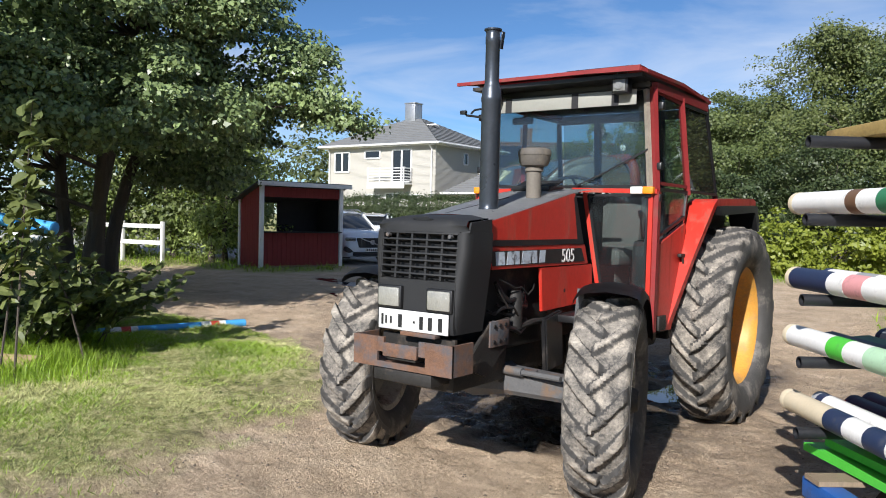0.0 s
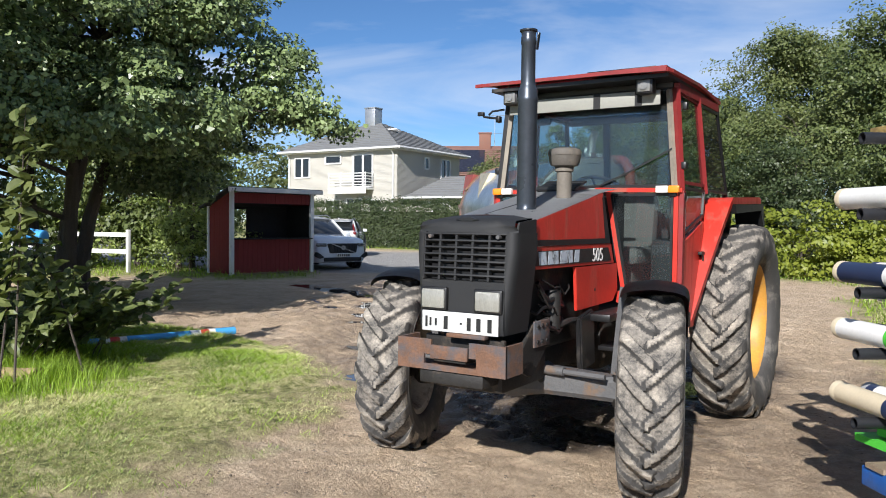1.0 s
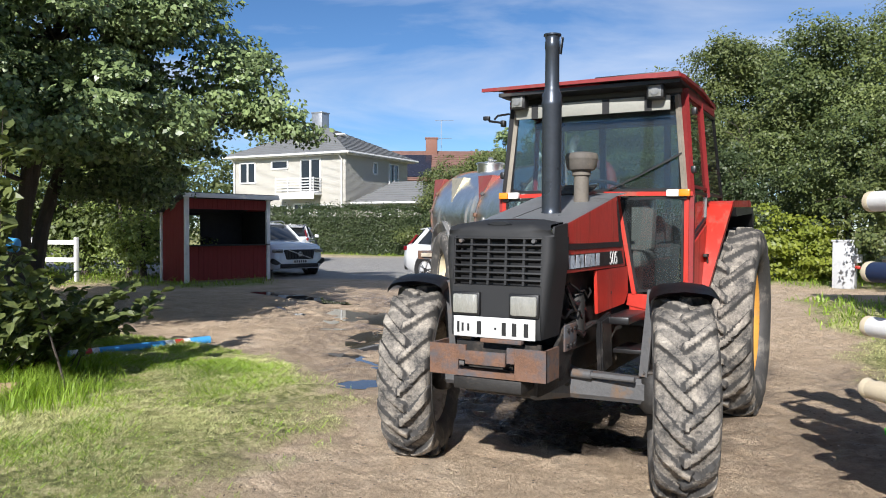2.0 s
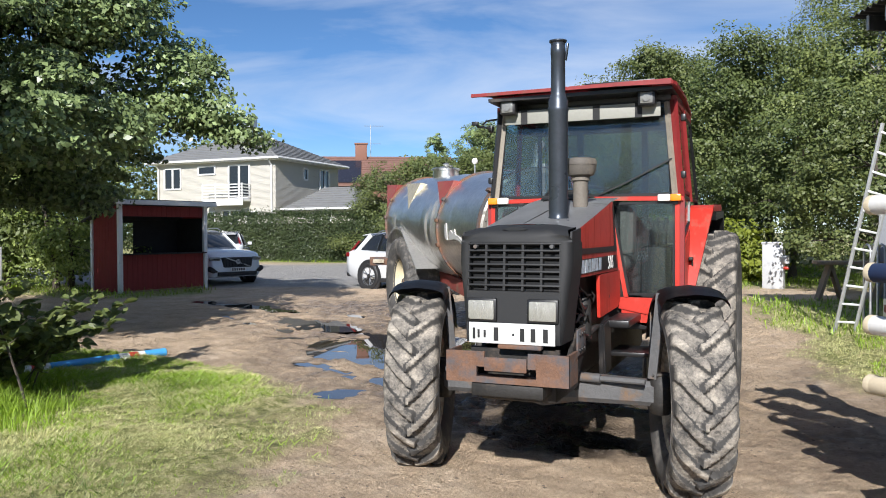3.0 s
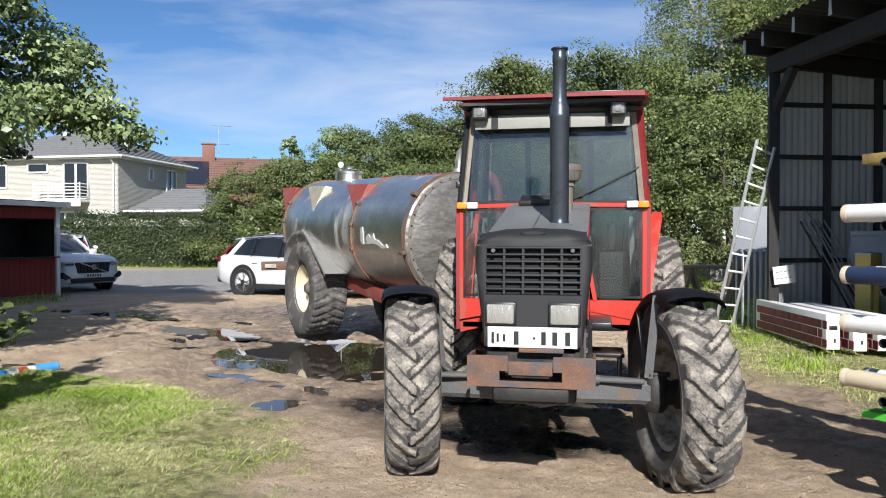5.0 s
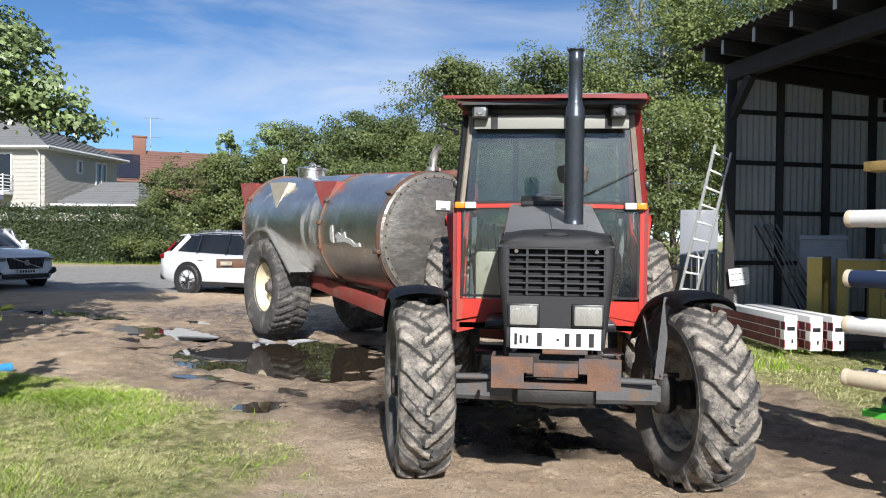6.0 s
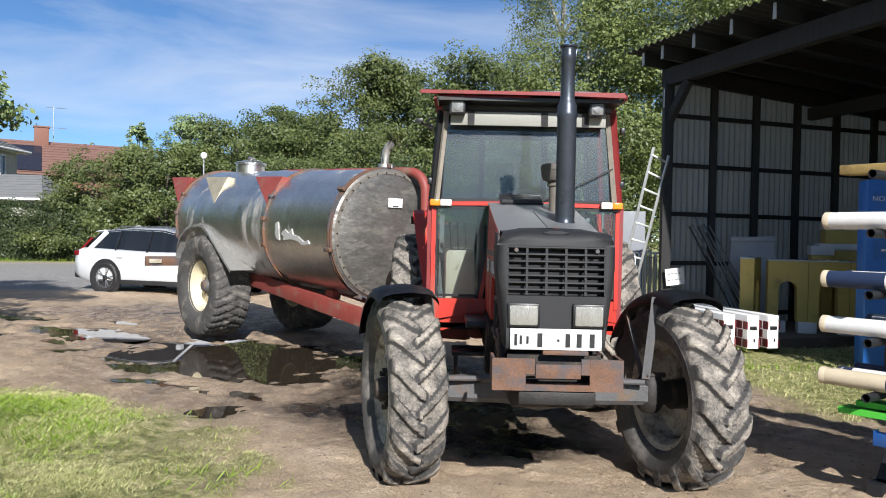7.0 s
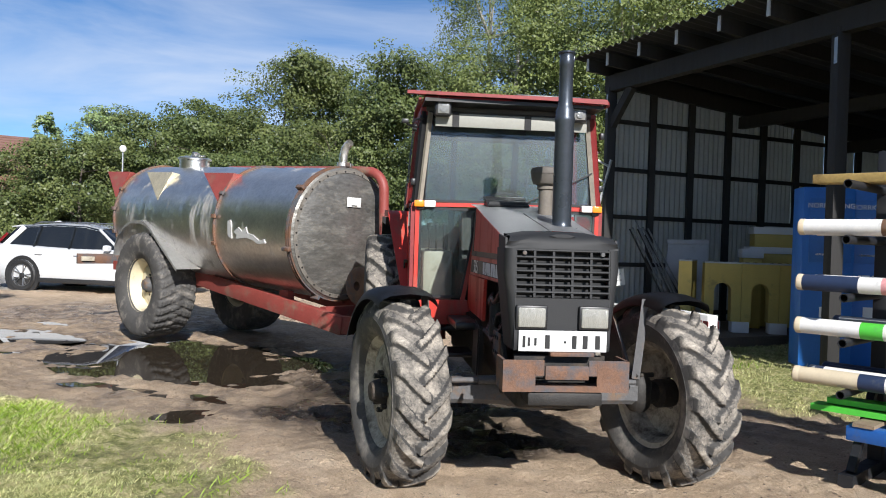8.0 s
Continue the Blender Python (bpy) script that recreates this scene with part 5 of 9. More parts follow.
    # mirror on the dark side
    bm = bmesh.new()
    tube(bm, [(-0.66, 1.70, 2.40), (-0.72, 1.62, 2.38), (-0.74, 1.60, 2.35)], 0.008, 6)
    part("mirror_arm", bm, M_BLACK, tractor)
    bm = bmesh.new()
    box(bm, (-0.40, 1.80, 2.30), (0.18, 0.03, 0.055), 0.02)
    part("inner_mirror", bm, M_INTERIOR, tractor)
    bm = bmesh.new()
    tube(bm, [(-0.70, 1.66, 2.33), (-0.78, 1.60, 2.34), (-0.79, 1.58, 2.37)], 0.009, 6)
    box(bm, (-0.795, 1.58, 2.36), (0.05, 0.03, 0.03), 0.004)
    part("lamp_bracket", bm, M_BLACK, tractor)
    # seat, wheel and levers
    seat = part("seat_cushion", boxes(((0, 2.45, 1.28), (0.48, 0.46, 0.14), 0.05), ((0, 2.5, 1.08), (0.3, 0.3, 0.28), 0.03)), M_SEAT, tractor, "worn grey seat")
    bm = bmesh.new()
    box(bm, (0, 2.70, 1.55), (0.46, 0.13, 0.46), 0.05, Matrix.Rotation(radians(-10), 3, "X"))
    part("seat_back", bm, M_SEAT, seat)
    bm = bmesh.new()
    sw = Matrix.Translation((0.0, 2.02, 1.77)) @ Matrix.Rotation(radians(-32), 4, "X")
    ringpts = [sw @ Vector((0.2 * math.cos(a), 0.2 * math.sin(a), 0)) for a in (2 * math.pi * k / 24 for k in range(25))]
    tube(bm, ringpts, 0.014, 8, caps=False)
    for a in (0.5, 2.6, 4.7):
        tube(bm, [sw @ Vector((0, 0, -0.02)), sw @ Vector((0.2 * math.cos(a), 0.2 * math.sin(a), 0))], 0.01, 6)
    tube(bm, [sw @ Vector((0, 0, 0)), (0, 1.85, 1.3)], 0.03, 8)
    part("steering_wheel", bm, M_BLACK, tractor)
    bm = bmesh.new()
    box(bm, (0, 1.80, 1.5), (0.5, 0.2, 0.5), 0.04)
    part("dashboard", bm, M_INTERIOR, tractor)
    for s in (-1, 1):
        part("console", boxes(((s * 0.47, 2.5, 1.2), (0.25, 0.7, 0.45), 0.05)), M_CREAM if s < 0 else M_INTERIOR, tractor)
        for i in range(3):
            bm = bmesh.new()
            tube(bm, [(s * (0.42 + 0.06 * i), 2.2, 1.4), (s * (0.43 + 0.06 * i), 2.12, 1.6)], 0.008, 6)
            tube(bm, [(s * (0.43 + 0.06 * i), 2.12, 1.59), (s * (0.432 + 0.06 * i), 2.105, 1.64)], 0.017, 8)
            part("lever", bm, M_BLACK, tractor)
    bm = bmesh.new()
    box(bm, (0, 3.5, 0.85), (0.5, 0.9, 0.5), 0.05)
    box(bm, (0, 3.0, 0.80), (1.3, 0.22, 0.22), 0.04)
    box(bm, (0, 4.0, 0.5), (0.12, 0.4, 0.08), 0.01)
    part("rear_housing", bm, M_IRON, tractor)


build_cab()
# ---- slurry tanker behind the tractor ----
TRAILER = pose(-3.355, 7.553, 0.03, 0, 0, 41.0)
tanker = thing("tank_trailer", TRAILER, "dented stainless steel tank trailer on a red two-wheeled chassis", "trailer")


def build_tanker():
    # the barrel's own frame: its origin in the middle of the front flange, y along the axis to the rear, tipped up a little
    K = Matrix.Translation((-0.076, -3.187, 1.506)) @ Matrix.Rotation(radians(1.6), 4, "Z") @ Matrix.Rotation(radians(2.3), 4, "X")
    R, LEN = 0.77, 4.06
    turn = Matrix.Rotation(radians(-90), 4, "X")   # local z -> +y

    def put(name, bm_, m_, parent, label="", smooth=0.6):
        bmesh.ops.transform(bm_, matrix=K, verts=bm_.verts[:])
        return part(name, bm_, m_, parent, label, smooth)

    def on(y, deg, r):
        a = radians(deg)
        return Vector((r * math.cos(a), y, r * math.sin(a)))

    # beaten sheet: the radius wanders by a few millimetres, with a dent in places
    bm = bmesh.new()
    seg, rows = 120, []
    stations = [(0.0, 0.0)] + [(0.06 * k, 0.0) for k in range(1, 68)] + [(LEN, 0.0), (LEN + 0.12, -0.08), (LEN + 0.22, -0.22), (LEN + 0.28, -0.45), (LEN + 0.30, -0.74)]
    for y, dr in stations:
        row = []
        for k in range(seg):
            deg = 360 * k / seg
            th = radians(deg)
            u, v = np.array([y]), np.array([deg * 0.0135])
            bump = 0.0035 * float(vnoise(u, v, 1.6, 61)[0]) + 0.0016 * float(vnoise(u, v, 4.2, 62)[0]) if y < LEN else 0.0
            seam = 0.005 if min(abs(y - 0.96), abs(y - 2.2), abs(y - 3.3)) < 0.025 else 0.0
            row.append(bm.verts.new(on(y, deg, max(0.03, R + dr + (bump if k else 0.0) + seam))))
        rows.append(row)
    for a_, b_ in zip(rows, rows[1:]):
        for k in range(seg):
            bm.faces.new((a_[k], a_[(k + 1) % seg], b_[(k + 1) % seg], b_[k]))
    bm.faces.new(rows[-1])
    put("tank_shell", bm, M_STEEL, tanker, "shiny dented stainless steel barrel", 0.8)
    bm = bmesh.new()
    rows = []
    for r, y in ((R + 0.003, -0.055), (R - 0.03, -0.075), (R - 0.07, -0.09), (0.6, -0.12), (0.5, -0.135), (0.4, -0.148), (0.3, -0.158), (0.2, -0.165), (0.1, -0.168), (0.012, -0.168)):
        row = []
        for k in range(96):
            deg = 360 * k / 96
            p = on(0, deg, r)
            dent = (0.012 * float(vnoise(np.array([p.x * 1.0]), np.array([p.z * 2.6]), 2.2, 63)[0]) + 0.004 * float(vnoise(np.array([p.x]), np.array([p.z * 3.0]), 6.0, 64)[0])) * min(1.0, (R - r) * 8)
            row.append(bm.verts.new((p.x, y + dent, p.z)))
        rows.append(row)
    for a_, b_ in zip(rows, rows[1:]):
        for k in range(96):
            bm.faces.new((a_[k], a_[(k + 1) % 96], b_[(k + 1) % 96], b_[k]))
    bm.faces.new(rows[-1])
    put("front_lid", bm, M_STEEL_DULL, tanker, "smeared dull steel end lid", 0.9)
    # bolted flange between them
    bm = bmesh.new()
    lathe(bm, [(R + 0.002, 0.015), (R + 0.024, 0.015), (R + 0.024, -0.015), (R + 0.002, -0.015)], turn, 72, closed=True)
    lathe(bm, [(R - 0.01, -0.03), (R + 0.022, -0.03), (R + 0.022, -0.05), (R - 0.01, -0.05)], turn, 72, closed=True)
    fl = put("flange", bm, M_RUST, tanker, "rusty bolted flange")
    bm = bmesh.new()
    lathe(bm, [(R - 0.06, -0.095), (R - 0.02, -0.082), (R - 0.022, -0.077), (R - 0.064, -0.088)], turn, 72, closed=True)
    put("gasket_ring", bm, mat("dirty_gasket", (0.15, 0.135, 0.115), 0.75, var=0.35, dirt=(0.09, 0.075, 0.06), dirt_amt=0.5, dirt_scale=5), fl)
    for k in range(34):
        c = on(-0.07, 360 * k / 34, R - 0.045)
        bm = bmesh.new()
        tube(bm, [c, c + Vector((0, -0.03, 0))], 0.009, 6)
        put("bolt", bm, M_IRON, fl)
    for k in range(7):
        deg = 75 + 360 * (k + 0.3) / 7
        bm = bmesh.new()
        box(bm, on(-0.015, deg, R + 0.04), (0.05, 0.12, 0.045), 0.006, Matrix.Rotation(-radians(deg), 3, "Y"))
        put("clamp", bm, M_RUST, fl)
    # stiffening hoops of angle iron
    for y in (1.45, LEN - 0.01):
        bm = bmesh.new()
        lathe(bm, [(R, y - 0.012), (R + 0.026, y - 0.010), (R + 0.026, y + 0.010), (R, y + 0.012)], turn, 72, closed=True)
        hp_ = put("hoop", bm, M_RUST, tanker, "rusty stiffening hoop")
        for deg in (150, 172, 196):
            bm = bmesh.new()
            box(bm, on(y, deg, R + 0.03), (0.035, 0.07, 0.05), 0.005, Matrix.Rotation(-radians(deg), 3, "Y"))
            put("lug", bm, M_RUST, hp_)
    M_BRASSY = mat("bare_yellowed_steel", (0.52, 0.46, 0.33), 0.45, metal=0.5, var=0.35, scale=7, bump=0.1, dirt=(0.25, 0.21, 0.14), dirt_amt=0.45, dirt_scale=8)
    # triangular gussets high on the barrel, upright along the hoop and running out to the rear
    for y, m_ in ((1.45, M_RED_TRAILER), (2.93, M_BRASSY), (4.13, M_RED_TRAILER)):
        for s_ in (1, -1):
            def side(deg):
                return 90 + s_ * (deg - 90)
            back = 0.66
            A, B_, C = on(y - 0.03, side(130), R + 0.085), on(y + back, side(130), R + 0.085), on(y, side(160), R + 0.008)
            A2, B2 = on(y - 0.02, side(122), R - 0.02), on(y + back * 0.9, side(122), R - 0.02)
            bm = bmesh.new()
            va = [bm.verts.new(p) for p in (A, B_, C, A2, B2)]
            for q in ((0, 1, 2), (0, 3, 4, 1), (0, 2, 3), (1, 4, 2), (3, 2, 4)):
                bm.faces.new([va[i_] for i_ in q])
            put("gusset", bm, m_, tanker, "pale bare steel gusset" if m_ is M_BRASSY else "rust-red triangular gusset")
    # filler hatch on top
    bm = bmesh.new()
    at_ = Matrix.Translation((0.0, 3.27, 0))
    lathe(bm, [(0.21, R - 0.1), (0.21, R + 0.10), (0.235, R + 0.105), (0.235, R + 0.125), (0.20, R + 0.14), (0.0, R + 0.15)], at_, 28)
    hatch = put("filler_hatch", bm, M_STEEL, tanker, "round steel filler hatch")
    bm = bmesh.new()
    box(bm, (0, 3.27, R + 0.16), (0.05, 0.5, 0.02), 0.005)
    tube(bm, [(-0.09, 3.12, R + 0.14), (-0.09, 3.12, R + 0.19), (-0.02, 3.12, R + 0.19), (-0.02, 3.12, R + 0.15)], 0.010, 6)
    lathe(bm, [(0.02, R + 0.14), (0.05, R + 0.17), (0.05, R + 0.20), (0.03, R + 0.22), (0, R + 0.225)], Matrix.Translation((0, 3.27, 0)), 12)
    put("hatch_clamp", bm, M_STEEL, hatch)
    # steel vent pipe near the front, bent over and open at its end
    bm = bmesh.new()
    bend = [(0, 0.03, R - 0.05), (0, 0.03, R + 0.15), (0.0, 0.015, R + 0.21), (0.0, -0.02, R + 0.26), (0.0, -0.075, R + 0.295)]
    tube(bm, bend, 0.047, 18, caps=False)
    tube(bm, bend[::-1], 0.042, 18, caps=False)
    tube(bm, [(0, 0.03, R + 0.02), (0, 0.03, R + 0.06)], 0.075, 18)
    tube(bm, [(0.10, 0.03, R - 0.03), (0.10, 0.03, R + 0.06)], 0.035, 12)
    put("vent_pipe", bm, M_STEEL, tanker)
    # red suction pipe along the top and down the front
    bm = bmesh.new()
    px_ = 0.30
    pts = [(px_, 3.0, R - 0.08), (px_, 2.8, R - 0.01)] + [(px_, 2.8 - 0.25 * k, R - 0.01) for k in range(1, 12)]
    for k in range(1, 8):
        a = radians(90 * k / 7)
        pts.append((px_ + 0.05 * math.sin(a), -0.08 - 0.24 * math.sin(a), R - 0.01 - 0.24 * (1 - math.cos(a))))
    pts += [(px_ + 0.06, -0.33, R - 0.55), (px_ + 0.06, -0.40, -0.42)]
    tube(bm, pts, 0.058, 16)
    put("suction_pipe", bm, M_RED_TRAILER, tanker, "red suction pipe")
    bm = bmesh.new()
    box(bm, (px_ + 0.14, -0.52, -0.22), (0.34, 0.34, 0.80), 0.05)
    tube(bm, [(px_ - 0.1, -0.5, -0.5), (px_ - 0.45, -0.55, -0.66), (px_ - 0.5, -0.6, -0.4)], 0.07, 10)
    put("pump", bm, M_RED_TRAILER, tanker, "rust-red vacuum pump housing")
    bm = bmesh.new()
    box(bm, (0.02, -0.175, 0.375), (0.21, 0.008, 0.11), 0.002)
    lbl = put("label", bm, M_WHITE, tanker)
    bm = bmesh.new()
    box(bm, (0.02, -0.181, 0.335), (0.08, 0.003, 0.012))
    put("bar", bm, M_BLACK_PRINT, lbl)
    # torn remains of a sticker
    M_STICKER = mat("scratched_sticker", (0.42, 0.42, 0.41), 0.5, var=0.15, bump=0.03, dirt=(0.30, 0.29, 0.27), dirt_amt=0.5, dirt_scale=9)
    for y, deg, w, h, edge in ((0.72, 185, 0.62, 0.20, [(-0.5, -0.42), (-0.46, -0.2), (-0.30, -0.3), (-0.12, -0.02), (0.05, 0.05), (0.10, 0.40), (0.22, 0.12), (0.34, 0.34), (0.5, 0.06), (0.40, -0.1), (0.44, -0.34), (0.12, -0.22), (-0.1, -0.3), (-0.24, -0.5)]),
                               (1.12, 182, 0.09, 0.22, [(-0.5, -0.5), (-0.4, 0.2), (-0.1, 0.5), (0.5, 0.4), (0.4, -0.3), (0.1, -0.46)])):
        bm = bmesh.new()
        va = [bm.verts.new(on(y + u * w, deg - math.degrees(v * h / R), R + 0.010)) for u, v in edge]
        vb = [bm.verts.new(on(y + u * w, deg - math.degrees(v * h / R), R - 0.002)) for u, v in edge]
        bm.faces.new(va)
        for k in range(len(va)):
            bm.faces.new((va[k], va[(k + 1) % len(va)], vb[(k + 1) % len(va)], vb[k]))
        put("torn_sticker", bm, M_STICKER, tanker, "torn white sticker")
    # chassis: two sloping beams, cross bars, drawbar
    for sx in (-1, 1):
        bm = bmesh.new()
        bar(bm, (sx * 0.46, -0.4, 0.89), (sx * 0.46, -3.75, 0.50), 0.10, 0.20, 0.006)
        part("chassis_beam", bm, M_RED_TRAILER, tanker)
        bm = bmesh.new()
        bar(bm, (sx * 0.46, -3.68, 0.512), (sx * 0.08, -4.7, 0.52), 0.10, 0.19, 0.006)
        part("drawbar", bm, M_RED_TRAILER, tanker)
        for y in (-0.6, -1.6, -2.6):
            bm = bmesh.new()
            zb = 0.89 + (y + 0.4) * 0.116
            prism(bm, [(y - 0.12, zb), (y + 0.12, zb), (y + 0.08, zb + 0.18), (y - 0.08, zb + 0.18)], "x", sx * 0.36, sx * 0.44)
            part("saddle", bm, M_RED_TRAILER, tanker)
    for y, z in ((-3.3, 0.6), (-0.5, 0.84), (0.8, 0.8)):
        part("cross_member", boxes(((0, y, z), (0.8, 0.1, 0.14))), M_RED_TRAILER, tanker)
    part("axle", boxes(((0, 0, 0.73), (1.5, 0.12, 0.12), 0.01)), M_RED_TRAILER, tanker)
    for x in (-0.35, 0.35):
        bm = bmesh.new()
        bar(bm, (x, -0.2, 0.84), (x, 2.1, 0.90), 0.1, 0.14)
        part("rear_beam", bm, M_RED_TRAILER, tanker)
    # wheels and mudguards
    tm = []
    for sx in (-1, 1):
        hub = part("wheel", hub_mesh(0.11, 0.0, 0.16), M_AXLE, tanker)
        hub_bolts(hub, 0.11, 0.0, 8)
        hub.matrix_basis = pose(sx * 0.75, 0, 0.725) @ (Matrix() if sx > 0 else Matrix.Rotation(radians(180), 4, "Z"))
        if not tm:
            t = part("tyre", tyre_mesh(0.722, 0.52, 0.36, 34, 0.022, 0.30, 0.075, 400, 0.6), [M_TYRE_DARK, M_TYRE_DARK], hub, "wide worn trailer tyre", smooth=1.2)
            r = part("rim", rim_mesh(0.36, 0.42, 0.04), M_RIM_C, hub, "cream painted rim")
            tm.extend((t.data, r.data))
        else:
            t, r = new("tyre", tm[0]), new("rim", tm[1])
            t.parent = r.parent = hub
        bm = bmesh.new()
        prof = [(0.80, 1.10), (0.76, 1.28), (0.64, 1.44), (0.45, 1.55), (0.22, 1.605), (0.0, 1.61), (-0.16, 1.575), (-0.30, 1.50), (-0.50, 1.36), (-1.04, 0.99)]
        rows = [[Vector((sx * 0.48, y, z)), Vector((sx * 0.985, y, z)), Vector((sx * 0.985, y, z - 0.04))] for y, z in prof]
        shell(bm, rows, cap=False)
        bmesh.ops.solidify(bm, geom=bm.faces[:], thickness=0.006)
        part("mudguard", bm, M_GUARD, tanker, "folded sheet steel mudguard", smooth=0.5)
    bm = bmesh.new()
    bar(bm, (-0.95, 2.15, 1.0), (0.95, 2.15, 1.0), 0.05, 0.16, 0.005)
    lb = part("light_board", bm, M_RUST, tanker, "rusty rear light board")
    for sx in (-1, 1):
        part("rear_reflector", boxes(((sx * 0.8, 2.11, 1.0), (0.2, 0.04, 0.07), 0.006)), M_CREAM, lb)
    # jack wheel at the front
    bm = bmesh.new()
    lathe(bm, [(0.16, -0.05), (0.2, -0.03), (0.2, 0.03), (0.16, 0.05), (0.05, 0.05), (0.05, -0.05)], Matrix.Translation((-0.42, -3.95, 0.95)) @ Matrix.Rotation(radians(90), 4, "Y"), 24, closed=True)
    part("pulley", bm, M_RUST, tanker)


build_tanker()
# ---- open barn ----
BA = radians(19.3)
BC = Vector((2.965, 8.411, 0))
E1, E2 = Vector((math.cos(BA), math.sin(BA), 0)), Vector((math.sin(BA), -math.cos(BA), 0))   # into the barn; along its open front towards the yard
M_TAR = mat("tarred_black_timber", (0.020, 0.0190, 0.0185), 0.75, var=0.35, scale=3, fine=50, bump=0.2, stretch=(6, 6, 0.6))
M_CORR = mat("translucent_white_corrugated_sheet", (0.41, 0.42, 0.415), 0.55, var=0.10, scale=2, fine=20, bump=0.03, dirt=(0.26, 0.26, 0.25), dirt_amt=0.35, streak=True)
M_ROOFSHEET = mat("dark_roof_sheet", (0.06, 0.058, 0.055), 0.7, var=0.25, bump=0.1)
M_DIRT = mat("dry_barn_floor", (0.16, 0.125, 0.095), 0.95, var=0.3, scale=3, fine=30, bump=0.3)
M_BRICKRED = mat("brick_red_paint", (0.20, 0.035, 0.04), 0.6, var=0.15, bump=0.08, rand=0.2)
M_YELLOW = mat("yellow_ochre_paint", (0.62, 0.46, 0.12), 0.6, var=0.12, bump=0.05, dirt=(0.33, 0.25, 0.09), dirt_amt=0.35)
M_BLUE = mat("royal_blue_board", (0.022, 0.15, 0.50), 0.45, var=0.12, bump=0.03, dirt=(0.04, 0.14, 0.38), dirt_amt=0.3)
M_GREYBOARD = mat("grey_white_board", (0.46, 0.47, 0.48), 0.6, var=0.1, bump=0.04, dirt=(0.33, 0.33, 0.33), dirt_amt=0.35)
M_WOOD = mat("weathered_plank", (0.24, 0.18, 0.12), 0.8, var=0.3, scale=4, fine=50, bump=0.25, stretch=(8, 8, 1))
M_GOLDWOOD = mat("yellowed_plank", (0.42, 0.29, 0.10), 0.7, var=0.25, scale=5, fine=60, bump=0.2, dirt=(0.2, 0.13, 0.05), dirt_amt=0.4)


def bp(a, b, z):
    """A place in the barn: a metres into it, b metres along its front."""
    return BC + E1 * a + E2 * b + Vector((0, 0, z))


def build_barn():
    DEEP, LONG, EAVE = 7.5, 12.6, 4.10
    barn = thing("barn", Matrix(), "open-fronted black timber barn with white corrugated wall sheets", "barn", kind="structure")
    for b in (0.0, 4.25, 8.4, 12.4):
        bm = bmesh.new()
        bar(bm, bp(0, b, -0.1), bp(0, b, EAVE), 0.15, 0.15, 0.006)
        post = part("post", bm, M_TAR, barn)
        bm = bmesh.new()
        bar(bm, bp(-0.085, b, EAVE - 0.42), bp(-0.085, b, EAVE - 0.12), 0.004, 0.06)
        part("nail_plate", bm, M_GALV, post)
        bm = bmesh.new()
        if b < 1:
            bar(bm, bp(0, b + 0.04, EAVE - 0.62), bp(0, b + 0.52, EAVE - 0.06), 0.10, 0.14)
        if b > 12:
            bar(bm, bp(0, b - 0.05, EAVE - 1.0), bp(0, b - 0.75, EAVE - 0.1), 0.10, 0.14)
        part("brace", bm, M_TAR, barn)
    bm = bmesh.new()
    bar(bm, bp(0, -0.08, EAVE + 0.06), bp(0, LONG, EAVE + 0.06), 0.16, 0.26)
    part("front_beam", bm, M_TAR, barn)
    # rafters with bare ends standing out in front
    for b in [-0.065, 0.447] + [1.205 + 0.795 * k for k in range(15)]:
        bm = bmesh.new()
        bar(bm, bp(-0.435, b, EAVE + 0.33), bp(DEEP, b, EAVE - 0.22), 0.06, 0.20)
        rf = part("rafter", bm, M_TAR, barn)
        bm = bmesh.new()
        prism(bm, [(-0.028, -0.10), (0.028, -0.10), (0.020, 0.10), (-0.020, 0.10)], "y", -0.008, 0.008)
        bmesh.ops.transform(bm, matrix=Matrix.Translation(bp(-0.448, b, EAVE + 0.331)) @ Matrix.Rotation(BA - radians(90), 4, "Z"), verts=bm.verts[:])
        part("rafter_end", bm, M_GREYBOARD, rf)
    # corrugated roof
    def corrugated(p0, du, dv, lu, lv, nrm, pitch, amp, thick):
        bm_ = bmesh.new()
        k = int(lu / pitch * 6)
        r0, r1 = [], []
        for i in range(k + 1):
            u = lu * i / k
            h = amp * math.sin(2 * math.pi * u / pitch)
            r0.append(bm_.verts.new(p0 + du * u + nrm * h))
            r1.append(bm_.verts.new(p0 + du * u + dv * lv + nrm * h))
        for i in range(k):
            bm_.faces.new((r0[i], r0[i + 1], r1[i + 1], r1[i]))
        bmesh.ops.solidify(bm_, geom=bm_.faces[:], thickness=thick)
        return bm_
    slope = (bp(DEEP, 0, EAVE - 0.10) - bp(-0.56, 0, EAVE + 0.475))
    bm = corrugated(bp(-0.56, -0.36, EAVE + 0.475), E2, slope.normalized(), LONG + 1.0, slope.length, Vector((0, 0, 1)), 0.16, 0.022, 0.012)
    part("roof_sheet", bm, M_ROOFSHEET, barn)
    # end wall: studs, girts, white sheets between
    for a in (0.89, 1.75, 2.62, 3.49, 4.36, 5.23, 6.1, 6.97):
        bm = bmesh.new()
        bar(bm, bp(a, 0.0, -0.05), bp(a, 0.0, EAVE + 0.22 - a * 0.071), 0.10, 0.10)
        part("stud", bm, M_TAR, barn)
    for z in (0.35, 1.18, 1.98, 2.77, 3.57):
        bm = bmesh.new()
        bar(bm, bp(0.05, -0.04, z), bp(DEEP, -0.04, z), 0.05, 0.07)
        part("girt", bm, M_TAR, barn)
    bm = bmesh.new()
